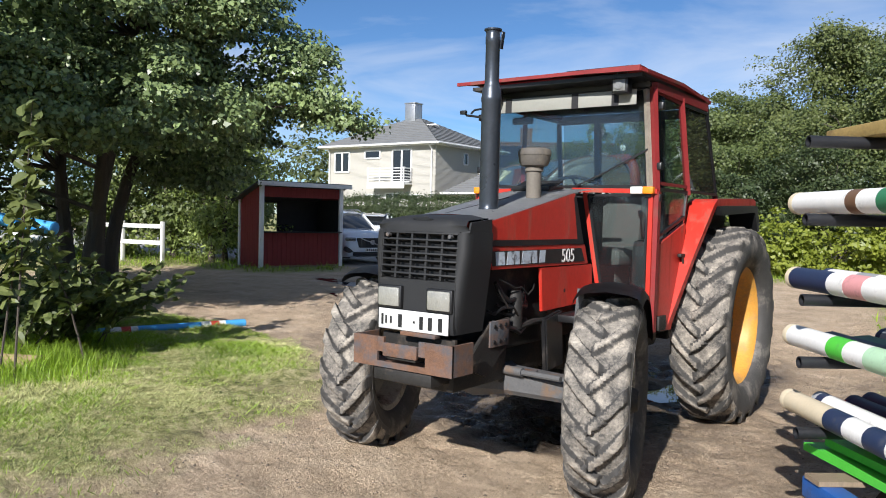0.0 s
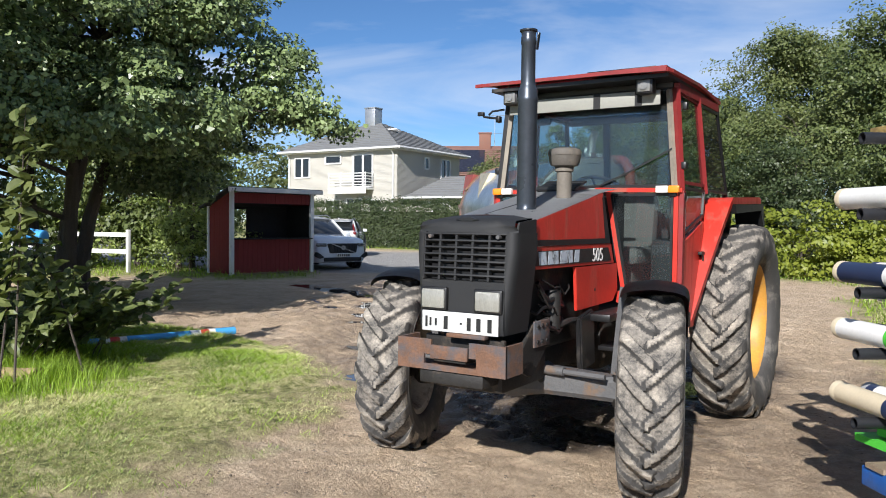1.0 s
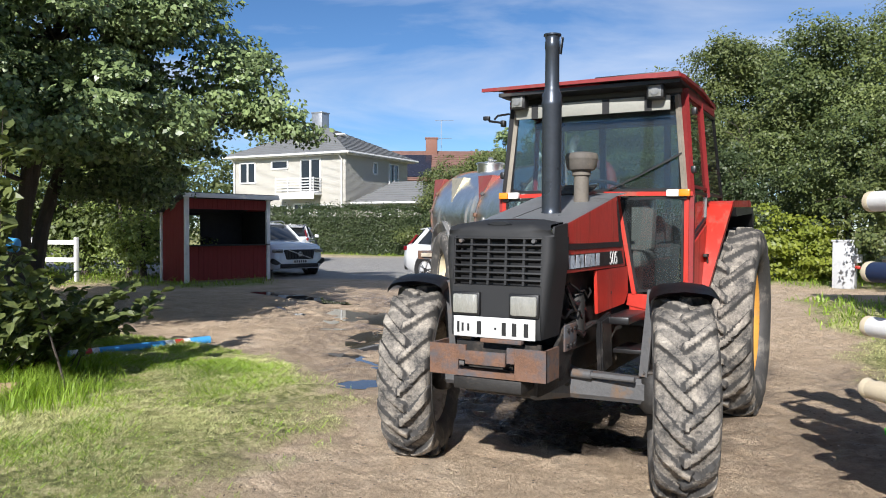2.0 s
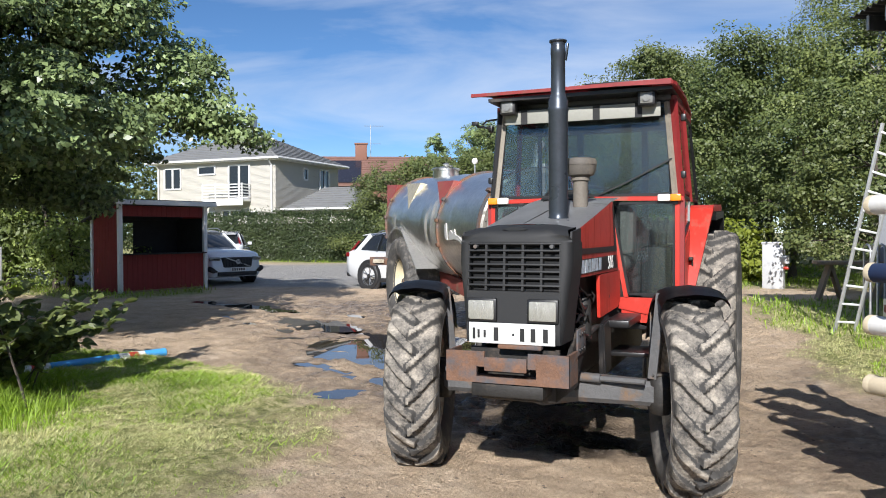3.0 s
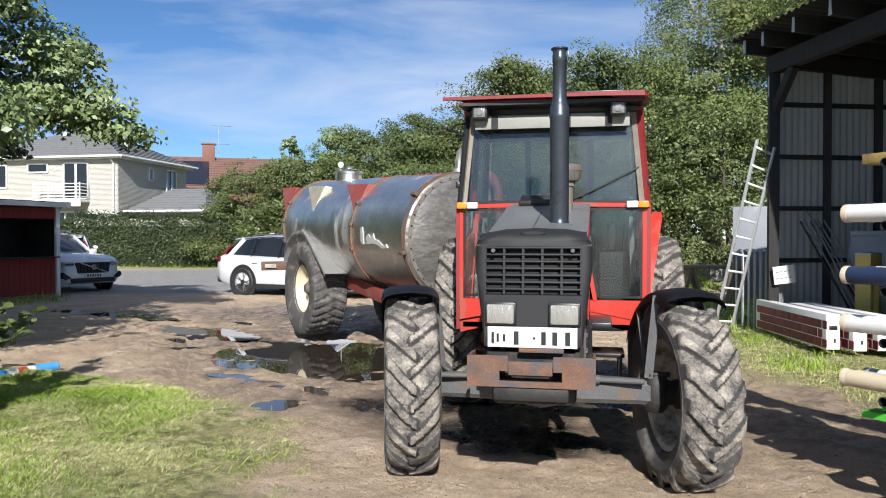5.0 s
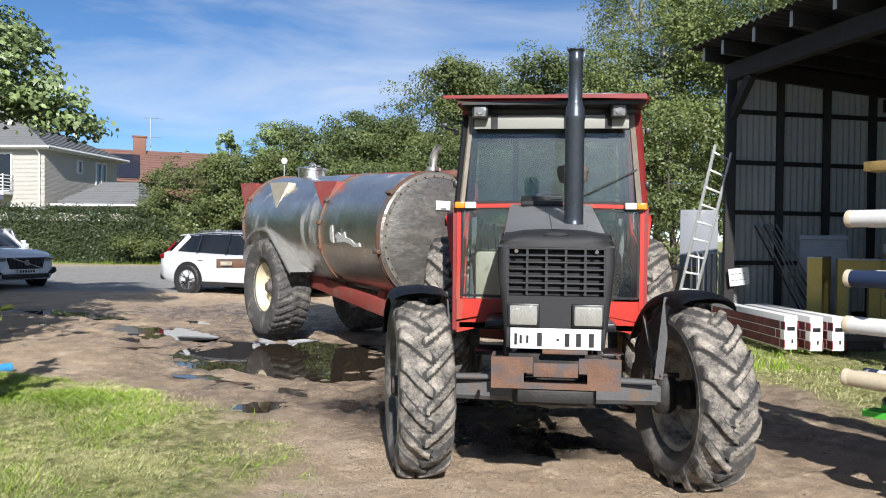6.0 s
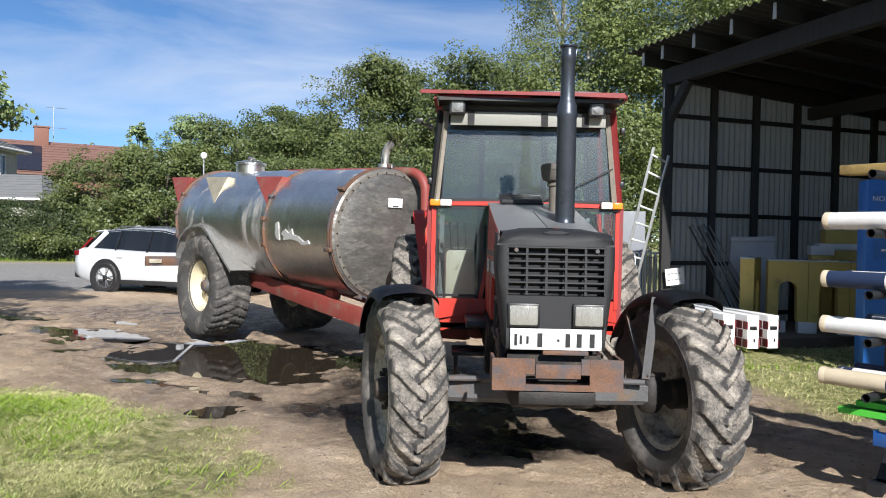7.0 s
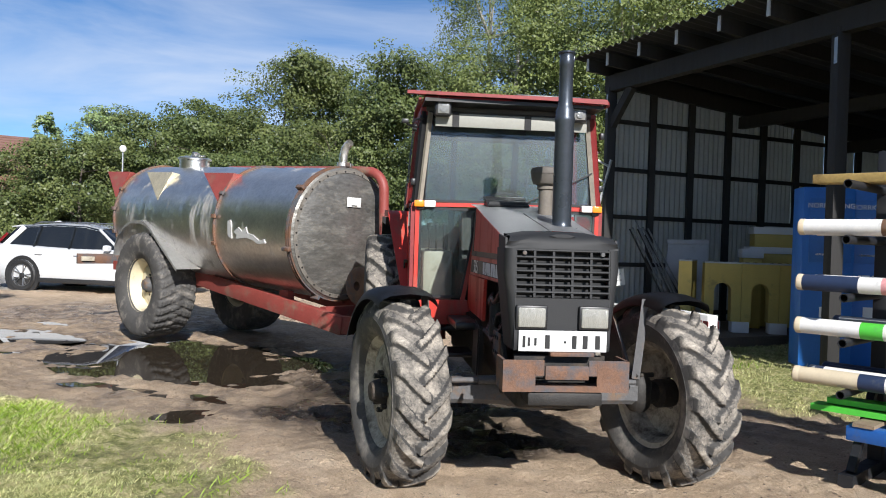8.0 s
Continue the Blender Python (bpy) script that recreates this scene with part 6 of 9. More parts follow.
    bar(bm, bp(0.05, 0.03, EAVE + 0.14), bp(DEEP, 0.03, EAVE - 0.40), 0.10, 0.24)
    part("wall_plate", bm, M_TAR, barn)
    edges = (0.08, 0.89, 1.75, 2.62, 3.49, 4.36, 5.23, 6.1, 6.97, 7.45)
    for a0, a1 in zip(edges, edges[1:]):
        bm = corrugated(bp(a0, -0.085, 0.05), E1, Vector((0, 0, 1)), a1 - a0, EAVE + 0.30 - 0.071 * a1, E2, 0.11, 0.014, 0.004)
        part("wall_sheet", bm, M_CORR, barn)
    # back wall and far gable close it
    bm = bmesh.new()
    bar(bm, bp(DEEP + 0.1, -0.1, 1.9), bp(DEEP + 0.1, LONG, 1.9), 0.08, 4.1)
    part("back_wall", bm, M_TAR, barn)
    bm = bmesh.new()
    bar(bm, bp(0, LONG + 0.05, 2.0), bp(DEEP, LONG + 0.05, 2.0), 0.08, 4.2)
    part("gable_wall", bm, M_TAR, barn)
    for a in (2.6, 5.2):
        for b0 in (0.3, 4.3):
            bm = bmesh.new()
            bar(bm, bp(a, b0, EAVE - 0.15 - a * 0.09), bp(a, b0 + 4.0, EAVE - 0.15 - a * 0.09), 0.12, 0.2)
            part("purlin", bm, M_TAR, barn)
    bm = bmesh.new()
    pts = [bp(0.0, 4.6, EAVE - 0.0), bp(0.0, 5.0, EAVE - 0.12), bp(0.0, 5.5, EAVE + 0.02)]
    tube(bm, pts, 0.01, 6)
    part("cable", bm, M_GREYBOARD, barn)
    bm = bmesh.new()
    plate(bm, [bp(0.3, -0.05, 0.2), bp(0.3, 2.0, 0.2), bp(DEEP, 2.0, 0.2), bp(DEEP, -0.05, 0.2)], 0.25)
    plate(bm, [bp(1.2, 2.02, 0.03), bp(1.2, LONG, 0.03), bp(DEEP, LONG, 0.03), bp(DEEP, 2.02, 0.03)], 0.08)
    tagged(part("barn_floor", bm, M_DIRT), "bare dry dirt floor of the barn", "floor", kind="structure")


build_barn()


M_LADDER = mat("weathered_aluminium", (0.46, 0.47, 0.46), 0.5, metal=0.35, var=0.12, bump=0.06)


def build_ladder():
    lad = thing("ladder", Matrix(), "grey aluminium extension ladder leaning against the barn corner", "ladder")
    feet = (Vector((2.15, 8.70, 0.06)), Vector((2.41, 8.72, 0.06)))
    tops = (Vector((2.70, 8.24, 3.02)), Vector((2.955, 8.29, 2.90)))
    for p, q in zip(feet, tops):
        bm = bmesh.new()
        bar(bm, p, q, 0.055, 0.03, 0.004)
        part("rail", bm, M_LADDER, lad)
    for i in range(11):
        f_ = 0.05 + i * 0.091
        bm = bmesh.new()
        bar(bm, feet[0].lerp(tops[0], f_), feet[1].lerp(tops[1], f_), 0.032, 0.032, 0.004)
        part("rung", bm, M_LADDER, lad)


build_ladder()


def brick_filler(name_m, length, h, th, face_only=True):
    """A painted jump wall: white body and ends, rows of red bricks on both faces."""
    w = thing("brick_wall_filler", name_m, "white jump wall filler with painted red bricks, lying on grass", "jump filler", "jump wall fillers by the barn")
    bm = bmesh.new()
    box(bm, (0, length / 2, h / 2), (th, length, h), 0.006)
    body = part("body", bm, M_WHITE, w)
    for s in (0.02,):
        bm = bmesh.new()
        box(bm, (0.0, -0.004, h * 0.62), (0.10, 0.014, 0.05), 0.003)
        part("slot", bm, M_BLACK, body)
        bm = bmesh.new()
        box(bm, (0.02, -0.004, h * 0.25), (0.02, 0.014, 0.05), 0.003)
        part("slot", bm, M_BLACK, body)
    bw, bh, j = 0.235, 0.105, 0.012
    bm = bmesh.new()
    box(bm, (0, 0, 0), (0.012, bw, bh), 0.002)
    me = bpy.data.meshes.new("brick")
    bm.to_mesh(me)
    bm.free()
    me.materials.append(M_BRICKRED)
    bm = bmesh.new()
    box(bm, (0, 0, 0), (0.012, bw * 0.48, bh), 0.002)
    mh = bpy.data.meshes.new("brick_half")
    bm.to_mesh(mh)
    bm.free()
    mh.materials.append(M_BRICKRED)
    rows = int((h - 0.02) / (bh + j))
    for side in (-1, 1):
        for r in range(rows):
            y = 0.10 + (0 if r % 2 else -(bw + j) / 2)
            while y + bw / 2 < length:
                half = y - bw / 2 < 0.05
                ob = new("brick", mh if half else me)
                ob.parent = body
                ob.matrix_basis = pose(side * (th / 2 + 0.002), y + (bw * 0.27 if half else 0.02), 0.02 + bh / 2 + r * (bh + j))
                y += bw + j
    return w


for (x, y), (dx, dy), ln in (((3.22, 6.22), (-0.16, 1.0), 2.4), ((3.50, 6.12), (-0.17, 1.0), 1.9), ((3.80, 6.20), (-0.20, 1.0), 2.0)):
    brick_filler(pose(x, y, 0.13, 0, 0, -math.degrees(math.atan2(dx, dy))), ln, 0.44, 0.17)


def arch_filler(m, length, h, th, arches):
    """A yellow jump wall with round-headed arch openings through it."""
    w = thing("arch_wall_filler", m, "ochre yellow jump wall filler with round arches and pale feet", "jump filler", "yellow arched fillers in the barn")
    pitch = length / arches
    for i in range(arches):
        x0 = i * pitch
        ow = pitch * 0.46
        a, b = x0 + (pitch - ow) / 2, x0 + (pitch + ow) / 2
        spring = h * 0.60
        bm = bmesh.new()
        arc = [((a + b) / 2 + ow / 2 * math.cos(t), spring + ow / 2 * math.sin(t)) for t in (math.pi * k / 10 for k in range(11))]
        prism(bm, [(x0 + 0.003, 0.17), (a, 0.17), (a, spring)] + arc[::-1][1:-1] + [(b, spring), (b, 0.17), (x0 + pitch - 0.003, 0.17), (x0 + pitch - 0.003, h), (x0 + 0.003, h)], "y", 0, th)
        part("arch_bay", bm, M_YELLOW, w)
    bm = bmesh.new()
    box(bm, (length / 2, th / 2, h + 0.012), (length, th + 0.01, 0.024), 0.004)
    cap = part("cap", bm, M_GREYBOARD, w)
    for i in range(int(length / 0.12)):
        bm = bmesh.new()
        box(bm, (0.06 + i * 0.12, th * 0.5, h + 0.027), (0.05, 0.05, 0.006))
        part("stud_cup", bm, M_TAR, cap)
    for i in range(arches + 1):
        bm = bmesh.new()
        box(bm, (min(max(i * pitch, 0.13), length - 0.13), th / 2, 0.085), (0.26, th * 1.1, 0.17), 0.01)
        part("foot", bm, M_WHITE, w)
    return w


arch_filler(pose(4.28, 7.55, 0.2, 0, 0, -15), 2.24, 1.07, 0.22, 4)
arch_filler(pose(4.05, 7.50, 0.2, 0, 0, 58), 0.56, 1.09, 0.20, 1)
# stacked yellow blocks at the back
for i, (a, b, z, s) in enumerate(((2.85, 0.85, 0.2, (0.8, 0.4, 1.02)), (2.85, 0.85, 1.22, (0.8, 0.4, 0.22)), (2.85, 0.85, 1.44, (0.84, 0.44, 0.11)), (2.95, 0.85, 1.55, (0.8, 0.4, 0.22)), (2.95, 0.85, 1.77, (0.84, 0.44, 0.12)), (2.25, 0.95, 0.2, (0.30, 0.3, 1.16)), (2.25, 0.95, 1.36, (0.34, 0.34, 0.15)))):
    bm = bmesh.new()
    box(bm, (0, 0, s[2] / 2), s, 0.01)
    ob = part("block_filler", bm, M_WHITE if s[2] < 0.2 else M_YELLOW)
    ob.matrix_basis = Matrix.Translation(bp(a, b, z)) @ Matrix.Rotation(BA - radians(35), 4, "Z")
    tagged(ob, "ochre jump filler block stacked in the barn" if s[2] > 0.2 else "white jump filler slab stacked in the barn", "jump filler", "stacked filler blocks")

# grey folding board leaning on the end wall
bm = bmesh.new()
prism(bm, [(-0.48, 0.0), (0.40, 0.0), (0.33, 1.46), (-0.33, 1.42)], "y", -0.015, 0.015, 0.004)
box(bm, (0.0, -0.02, 1.40), (0.70, 0.05, 0.07), 0.004)
ob = part("board", bm, M_GREYBOARD)
ob.matrix_basis = Matrix.Translation(bp(1.42, 0.42, 0.2)) @ Matrix.Rotation(BA - radians(26), 4, "Z") @ Matrix.Rotation(radians(-6), 4, "X")
tagged(ob, "pale grey panel leaning against the barn wall", "board")
bm = bmesh.new()
box(bm, (0, 0, 1.12), (0.85, 0.03, 2.22), 0.004)
box(bm, (-0.30, -0.017, 2.12), (0.06, 0.006, 0.07))
# pale panel given a darker grey: tree shade put into its colour
ob = part("board", bm, mat("shaded_grey_panel", (0.20, 0.21, 0.23), 0.6, var=0.1, bump=0.04))
ob.matrix_basis = Matrix.Translation((3.80, 14.55, 0.02)) @ Matrix.Rotation(radians(-4), 4, "Z")
tagged(ob, "tall pale grey panel, darkened for its shade, standing outside behind the barn", "board")

# steel posts leaning in the corner
M_RACKSTEEL = mat("dull_grey_steel", (0.16, 0.165, 0.165), 0.6, metal=0.3, var=0.3, bump=0.1)
rnd = random.Random(11)
for i in range(8):
    bm = bmesh.new()
    a0, a1 = 0.75 + i * 0.07, 0.42 + i * 0.055
    p, q = bp(a0 + 0.26, 0.62, 0.2), bp(a1 - 0.05, 0.12, 1.78 + rnd.uniform(-0.15, 0.18))
    bar(bm, p, q, 0.045, 0.025, 0.003)
    ob = part("rail_post", bm, M_RACKSTEEL if i % 3 else M_TAR)
    tagged(ob, "grey slotted steel post leaning in the barn corner", "post", "leaning steel posts")
# paper sign with unreadable lines
sg = thing("paper_sign", Matrix.Translation((3.095, 8.27, 0.97)) @ Matrix.Rotation(radians(10), 4, "Z") @ Matrix.Rotation(radians(-7), 4, "Y"), "white laminated paper sign with two faint lines", "sign")
part("sheet", boxes(((0, 0, 0), (0.32, 0.006, 0.27))), M_PLATE, sg)
for z, w_ in ((0.05, 0.2), (-0.05, 0.22)):
    for k in range(4):
        part("bar", boxes(((-w_ / 2 + k * w_ / 3.4, -0.005, z), (w_ / 5.5, 0.004, 0.014))), M_RACKSTEEL, sg)
# hoop stand by the ladder
st = thing("hoop_stand", Matrix.Translation((2.86, 9.2, 0.05)) @ Matrix.Rotation(radians(15), 4, "Z"), "row of galvanised hoops beside the barn corner", "rack")
for i in range(6):
    bm = bmesh.new()
    x = -0.25 + i * 0.10
    pts = [(x, -0.1, 0), (x, -0.1, 1.18)] + [(x, -0.1 + 0.12 * (1 - math.cos(a)), 1.18 + 0.1 * math.sin(a)) for a in (math.pi * k / 8 for k in range(1, 8))] + [(x, 0.14, 1.18), (x, 0.14, 0)]
    tube(bm, pts, 0.018, 8)
    part("hoop", bm, M_GALV, st)
# low roofed plank box behind the ladder
tb = thing("trestle", Matrix.Translation((3.0, 14.7, 0.0)) @ Matrix.Rotation(radians(6), 4, "Z"), "dark wooden trestle with a flat plank top", "trestle")
part("top", boxes(((0, 0, 0.86), (1.7, 0.7, 0.07), 0.01)), M_WOOD, tb)
for s in (-1, 1):
    bm = bmesh.new()
    bar(bm, (s * 0.55 - 0.25, 0, 0), (s * 0.55, 0, 0.83), 0.5, 0.06)
    bar(bm, (s * 0.55 + 0.25, 0, 0), (s * 0.55, 0, 0.83), 0.5, 0.06)
    part("trestle_leg", bm, M_WOOD, tb)
# pale service cabinet
cbt = thing("service_cabinet", Matrix.Translation((1.36, 18.4, 0.0)) @ Matrix.Rotation(radians(-10), 4, "Z"), "pale grey roadside service cabinet with a wall socket", "cabinet")
part("body", boxes(((0, 0, 0.62), (0.52, 0.35, 1.2), 0.02)), M_GREYBOARD, cbt)
part("lid", boxes(((0, 0, 1.24), (0.56, 0.39, 0.05), 0.01)), M_GREYBOARD, cbt)
part("socket", boxes(((0.32, -0.1, 0.8), (0.18, 0.2, 0.22), 0.03)), M_GREYBOARD, cbt)
part("red_cap", boxes(((0.33, -0.12, 0.58), (0.14, 0.14, 0.08), 0.03)), M_RED, cbt)

# ---- blue sponsor stands at the barn front ----
def blue_stand(x, y, rz, name_text):
    m = Matrix.Translation((x, y, 0.05)) @ Matrix.Rotation(radians(rz), 4, "Z")
    w = thing("jump_wing", m, "tall blue boxed jump wing with white print", "jump wing", "blue jump wings")
    part("body", boxes(((0, 0.2, 1.13), (0.62, 0.4, 2.26), 0.015)), M_BLUE, w)
    turn = Matrix.Rotation(radians(90), 4, "X")
    part("panel", boxes(((0.02, -0.005, 1.72), (0.50, 0.01, 0.80), 0.002)), mat("sponsor_print_blue", (0.024, 0.14, 0.45), 0.4, var=0.1), w)
    glyphs(name_text, 0.085, Matrix.Translation((0.02, -0.012, 2.0)) @ turn, M_WHITE, w, "lettering")
    M_SUNP = M_RED_TRAILER
    for k in range(9):
        a = radians(20 * k + 10)
        bm = bmesh.new()
        bar(bm, (0.02 + 0.12 * math.cos(a), -0.012, 1.70 + 0.12 * math.sin(a)), (0.02 + 0.20 * math.cos(a), -0.012, 1.70 + 0.20 * math.sin(a)), 0.012, 0.012)
        part("sun_ray", bm, M_SUNP, w)
    for (bx, bz, bw_, bh_) in ((-0.13, 1.09, 0.03, 0.16), (-0.06, 1.09, 0.09, 0.16), (0.05, 1.09, 0.08, 0.16), (0.13, 1.09, 0.03, 0.16), (0.0, 0.98, 0.34, 0.02), (0.0, 0.70, 0.16, 0.13), (0.0, 0.50, 0.40, 0.025), (0.0, 0.45, 0.26, 0.025), (0.0, 1.42, 0.3, 0.025)):
        part("print_bar", boxes(((bx, -0.004, bz), (bw_, 0.012, bh_))), M_WHITE, w)
    return w


blue_stand(4.70, 5.02, -14, "NORRKÖPING")
blue_stand(5.34, 5.10, -20, "NORRKÖPING")
# ---- pole rack: painted jump poles on steel arms ----
PD = Vector((0.62, -0.785, 0)).normalized()      # along the poles, away from their bare ends
PN = Vector((0.785, 0.62, 0)).normalized()       # along the arms, towards the posts
PE = Vector((1.775, 0.752, 0))                   # the front poles' ends
M_RACK = mat("black_steel_tube", (0.013, 0.014, 0.017), 0.5, var=0.2, bump=0.05, dirt=(0.03, 0.028, 0.026), dirt_amt=0.3)


def paint(name, col):
    return mat(name, col, 0.5, var=0.08, scale=8, fine=70, bump=0.06, dirt=tuple(c * 0.55 + 0.06 for c in col), dirt_amt=0.33, dirt_scale=6)


P_WHITE, P_CREAM = paint("pole_white", (0.74, 0.73, 0.70)), paint("pole_cream", (0.60, 0.51, 0.36))
P_NAVY, P_BLUE = paint("pole_navy", (0.018, 0.032, 0.075)), paint("pole_blue", (0.02, 0.12, 0.42))
P_GREEN, P_BRIGHT = paint("pole_green", (0.03, 0.17, 0.08)), paint("pole_bright_green", (0.08, 0.50, 0.05))
P_PALE, P_PINK = paint("pole_pale_green", (0.40, 0.60, 0.40)), paint("pole_pink", (0.66, 0.30, 0.30))
P_GREY, P_BROWN = paint("pole_grey", (0.30, 0.31, 0.32)), paint("pole_brown", (0.14, 0.075, 0.04))
P_SKY, P_REDP = paint("pole_sky_blue", (0.06, 0.33, 0.66)), paint("pole_red", (0.55, 0.04, 0.03))
POLE_R = 0.052


def jump_pole(end, along, length, bands, label, group="jump poles on the rack", r=POLE_R, cap=P_CREAM):
    """A round pole of painted lengths; bands: (metres, paint) from its end."""
    along = along.normalized()
    side = along.cross(Vector((0, 0, 1))).normalized()
    m = Matrix((side, along, side.cross(along))).transposed().to_4x4()
    m.translation = end
    w = thing("jump_pole", m, label, "jump pole", group)
    bm = bmesh.new()
    lathe(bm, [(0.0, -0.012), (r * 0.8, -0.010), (r * 1.03, 0.0), (r * 1.03, 0.03), (r, 0.034)], Matrix.Rotation(radians(-90), 4, "X"), 20)
    part("end_cap", bm, cap, w)
    y, i = 0.03, 0
    while y < length:
        ln, pm = bands[i % len(bands)]
        y1 = min(length, y + ln)
        bm = bmesh.new()
        tube(bm, [(0, y, 0), (0, y1, 0)], r + (0.0006 if i % 2 else 0.0), 20)
        part("band", bm, pm, w)
        y, i = y1, i + 1
    return w


LV = [1.93, 1.585, 1.225, 0.945, 0.625]      # arm axis heights
for k in (0.32, 2.55):
    base = PE + PD * k
    rk = thing("pole_rack", Matrix(), "black steel pole rack post with five arms", "rack", "pole rack posts")
    bm = bmesh.new()
    pb = base + PN * 0.62
    box(bm, pb + Vector((0, 0, 1.1)), (0.09, 0.09, 2.2), 0.006, Matrix.Rotation(math.atan2(PN.y, PN.x), 3, "Z"))
    part("post", bm, M_RACK, rk)
    bm = bmesh.new()
    bar(bm, pb - PN * 0.6 + Vector((0, 0, 0.06)), pb + PN * 0.6 + Vector((0, 0, 0.06)), 0.09, 0.08)
    part("foot_beam", bm, M_RACK, rk)
    bm = bmesh.new()
    bar(bm, pb + PN * 0.02 + Vector((0, 0, 0.75)), pb - PN * 0.50 + Vector((0, 0, 0.1)), 0.05, 0.05)
    part("strut", bm, M_RACK, rk)
    for z in LV:
        bm = bmesh.new()
        a, b = base - PN * 0.13, base + PN * 0.62
        up = Vector((0, 0, 0.03))
        turn = Matrix((PN.cross(Vector((0, 0, 1))), Vector((0, 0, 1)), PN)).transposed().to_4x4()
        lathe(bm, [(0.0225, 0.0), (0.027, 0.0), (0.027, 0.75), (0.0225, 0.75)], Matrix.Translation(a + Vector((0, 0, z))) @ turn, 16, closed=True)
        part("arm", bm, M_RACK, rk)


def on_level(lv, slot, s=0.0, dz=0.0):
    return PE + PN * (slot * 0.125) + PD * s + Vector((0, 0, LV[lv] + 0.027 + POLE_R + dz))


L_ = 3.4
jump_pole(on_level(1, 0), PD, L_, [(0.46, P_WHITE), (0.08, P_BROWN), (0.14, P_WHITE), (0.5, P_GREEN), (0.14, P_WHITE)], "round white jump pole with brown and green bands")
jump_pole(on_level(1, 1, 0.06), PD, L_, [(0.16, P_WHITE), (0.22, P_GREY), (0.2, P_WHITE), (0.5, P_BLUE)], "round jump pole banded white, grey and blue")
jump_pole(on_level(2, 0), PD, L_, [(0.34, P_NAVY), (0.13, P_WHITE), (0.14, P_PINK), (0.6, P_WHITE), (0.3, P_NAVY)], "navy and white jump pole with a pink band")
jump_pole(on_level(2, 1, 0.08), PD, L_, [(0.24, P_WHITE), (0.14, P_GREY), (0.18, P_WHITE), (0.6, P_BLUE)], "white and grey jump pole with a blue length", cap=P_NAVY)
jump_pole(on_level(3, 0, 0.0), PD, L_, [(0.36, P_WHITE), (0.13, P_BRIGHT), (0.15, P_WHITE), (0.9, P_PALE)], "white and pale green jump pole")
jump_pole(on_level(3, 3.2, 0.1), PD, L_, [(0.9, P_GREY), (0.2, P_NAVY)], "dark grey jump pole", cap=P_NAVY)
jump_pole(on_level(4, 0), PD, L_, [(0.36, P_CREAM), (0.15, P_NAVY), (0.15, P_WHITE), (0.15, P_NAVY), (0.17, P_WHITE), (0.17, P_NAVY)], "cream jump pole with navy and white bands")
jump_pole(on_level(4, 1, 0.05, 0.0), PD, L_, [(0.06, P_NAVY), (0.52, P_WHITE), (0.10, P_BROWN), (0.12, P_WHITE), (0.5, P_GREEN)], "white jump pole with brown and green bands", cap=P_GREY)
jump_pole(on_level(4, 2, 0.12), PD, L_, [(0.9, P_NAVY), (0.2, P_WHITE)], "dark navy jump pole", cap=P_NAVY)
jump_pole(on_level(4, 3, 0.05), PD, L_, [(0.9, P_NAVY), (0.2, P_GREY)], "dark navy jump pole", cap=P_NAVY)


def flat_plank(c, along, length, w, h, m, label, tilt=0.0, name="plank"):
    along = along.normalized()
    side = along.cross(Vector((0, 0, 1))).normalized()
    mm = Matrix((side, along, side.cross(along))).transposed().to_4x4() @ Matrix.Rotation(tilt, 4, "Y")
    mm.translation = c
    bm = bmesh.new()
    box(bm, (0, length / 2, 0), (w, length, h), 0.006)
    ob = part(name, bm, m)
    ob.matrix_basis = mm
    return tagged(ob, label, "plank", "flat planks on the rack")


flat_plank(on_level(3, 1.15, 0.02, -0.012), PD, 3.2, 0.10, 0.06, P_NAVY, "navy blue painted flat plank", 0.12)
flat_plank(on_level(3, 2.05, 0.12, -0.01), PD, 3.2, 0.11, 0.055, P_GREEN, "dark green painted flat plank", 0.1)
flat_plank(PE + PN * 0.18 + PD * 0.02 + Vector((0, 0, LV[0] + 0.055)), PD, 3.0, 0.14, 0.06, M_GOLDWOOD, "yellowed bare wooden plank with worn marks")
flat_plank(PE + PN * 0.34 + PD * 0.15 + Vector((0, 0, LV[0] + 0.055)), PD, 3.0, 0.14, 0.05, M_GOLDWOOD, "yellowed bare wooden plank")
# curved bright green planks on a blue pallet
PALL = Vector((1.90, 0.40, 0))


def build_pallet():
    w = thing("pallet", Matrix(), "blue painted pallet with grey boards under the rack", "pallet")
    for i in range(3):
        bm = bmesh.new()
        a = PALL + PN * (0.06 + i * 0.4) + Vector((0, 0, 0.40))
        bar(bm, a, a + PD * 2.2, 0.10, 0.09, 0.006)
        part("runner", bm, P_BLUE, w)
        for j in range(3):
            bm = bmesh.new()
            c = a + PD * (0.42 + j * 0.85) + PN * 0.10
            box(bm, (c.x, c.y, 0.19), (0.12, 0.12, 0.34), 0.006)
            part("leg_block", bm, M_WOOD, w)
    for i in range(6):
        bm = bmesh.new()
        a = PALL + PD * (0.10 + i * 0.38) + Vector((0, 0, 0.458))
        bar(bm, a, a + PN * 0.95, 0.12, 0.022)
        part("deck_board", bm, M_WOOD, w)


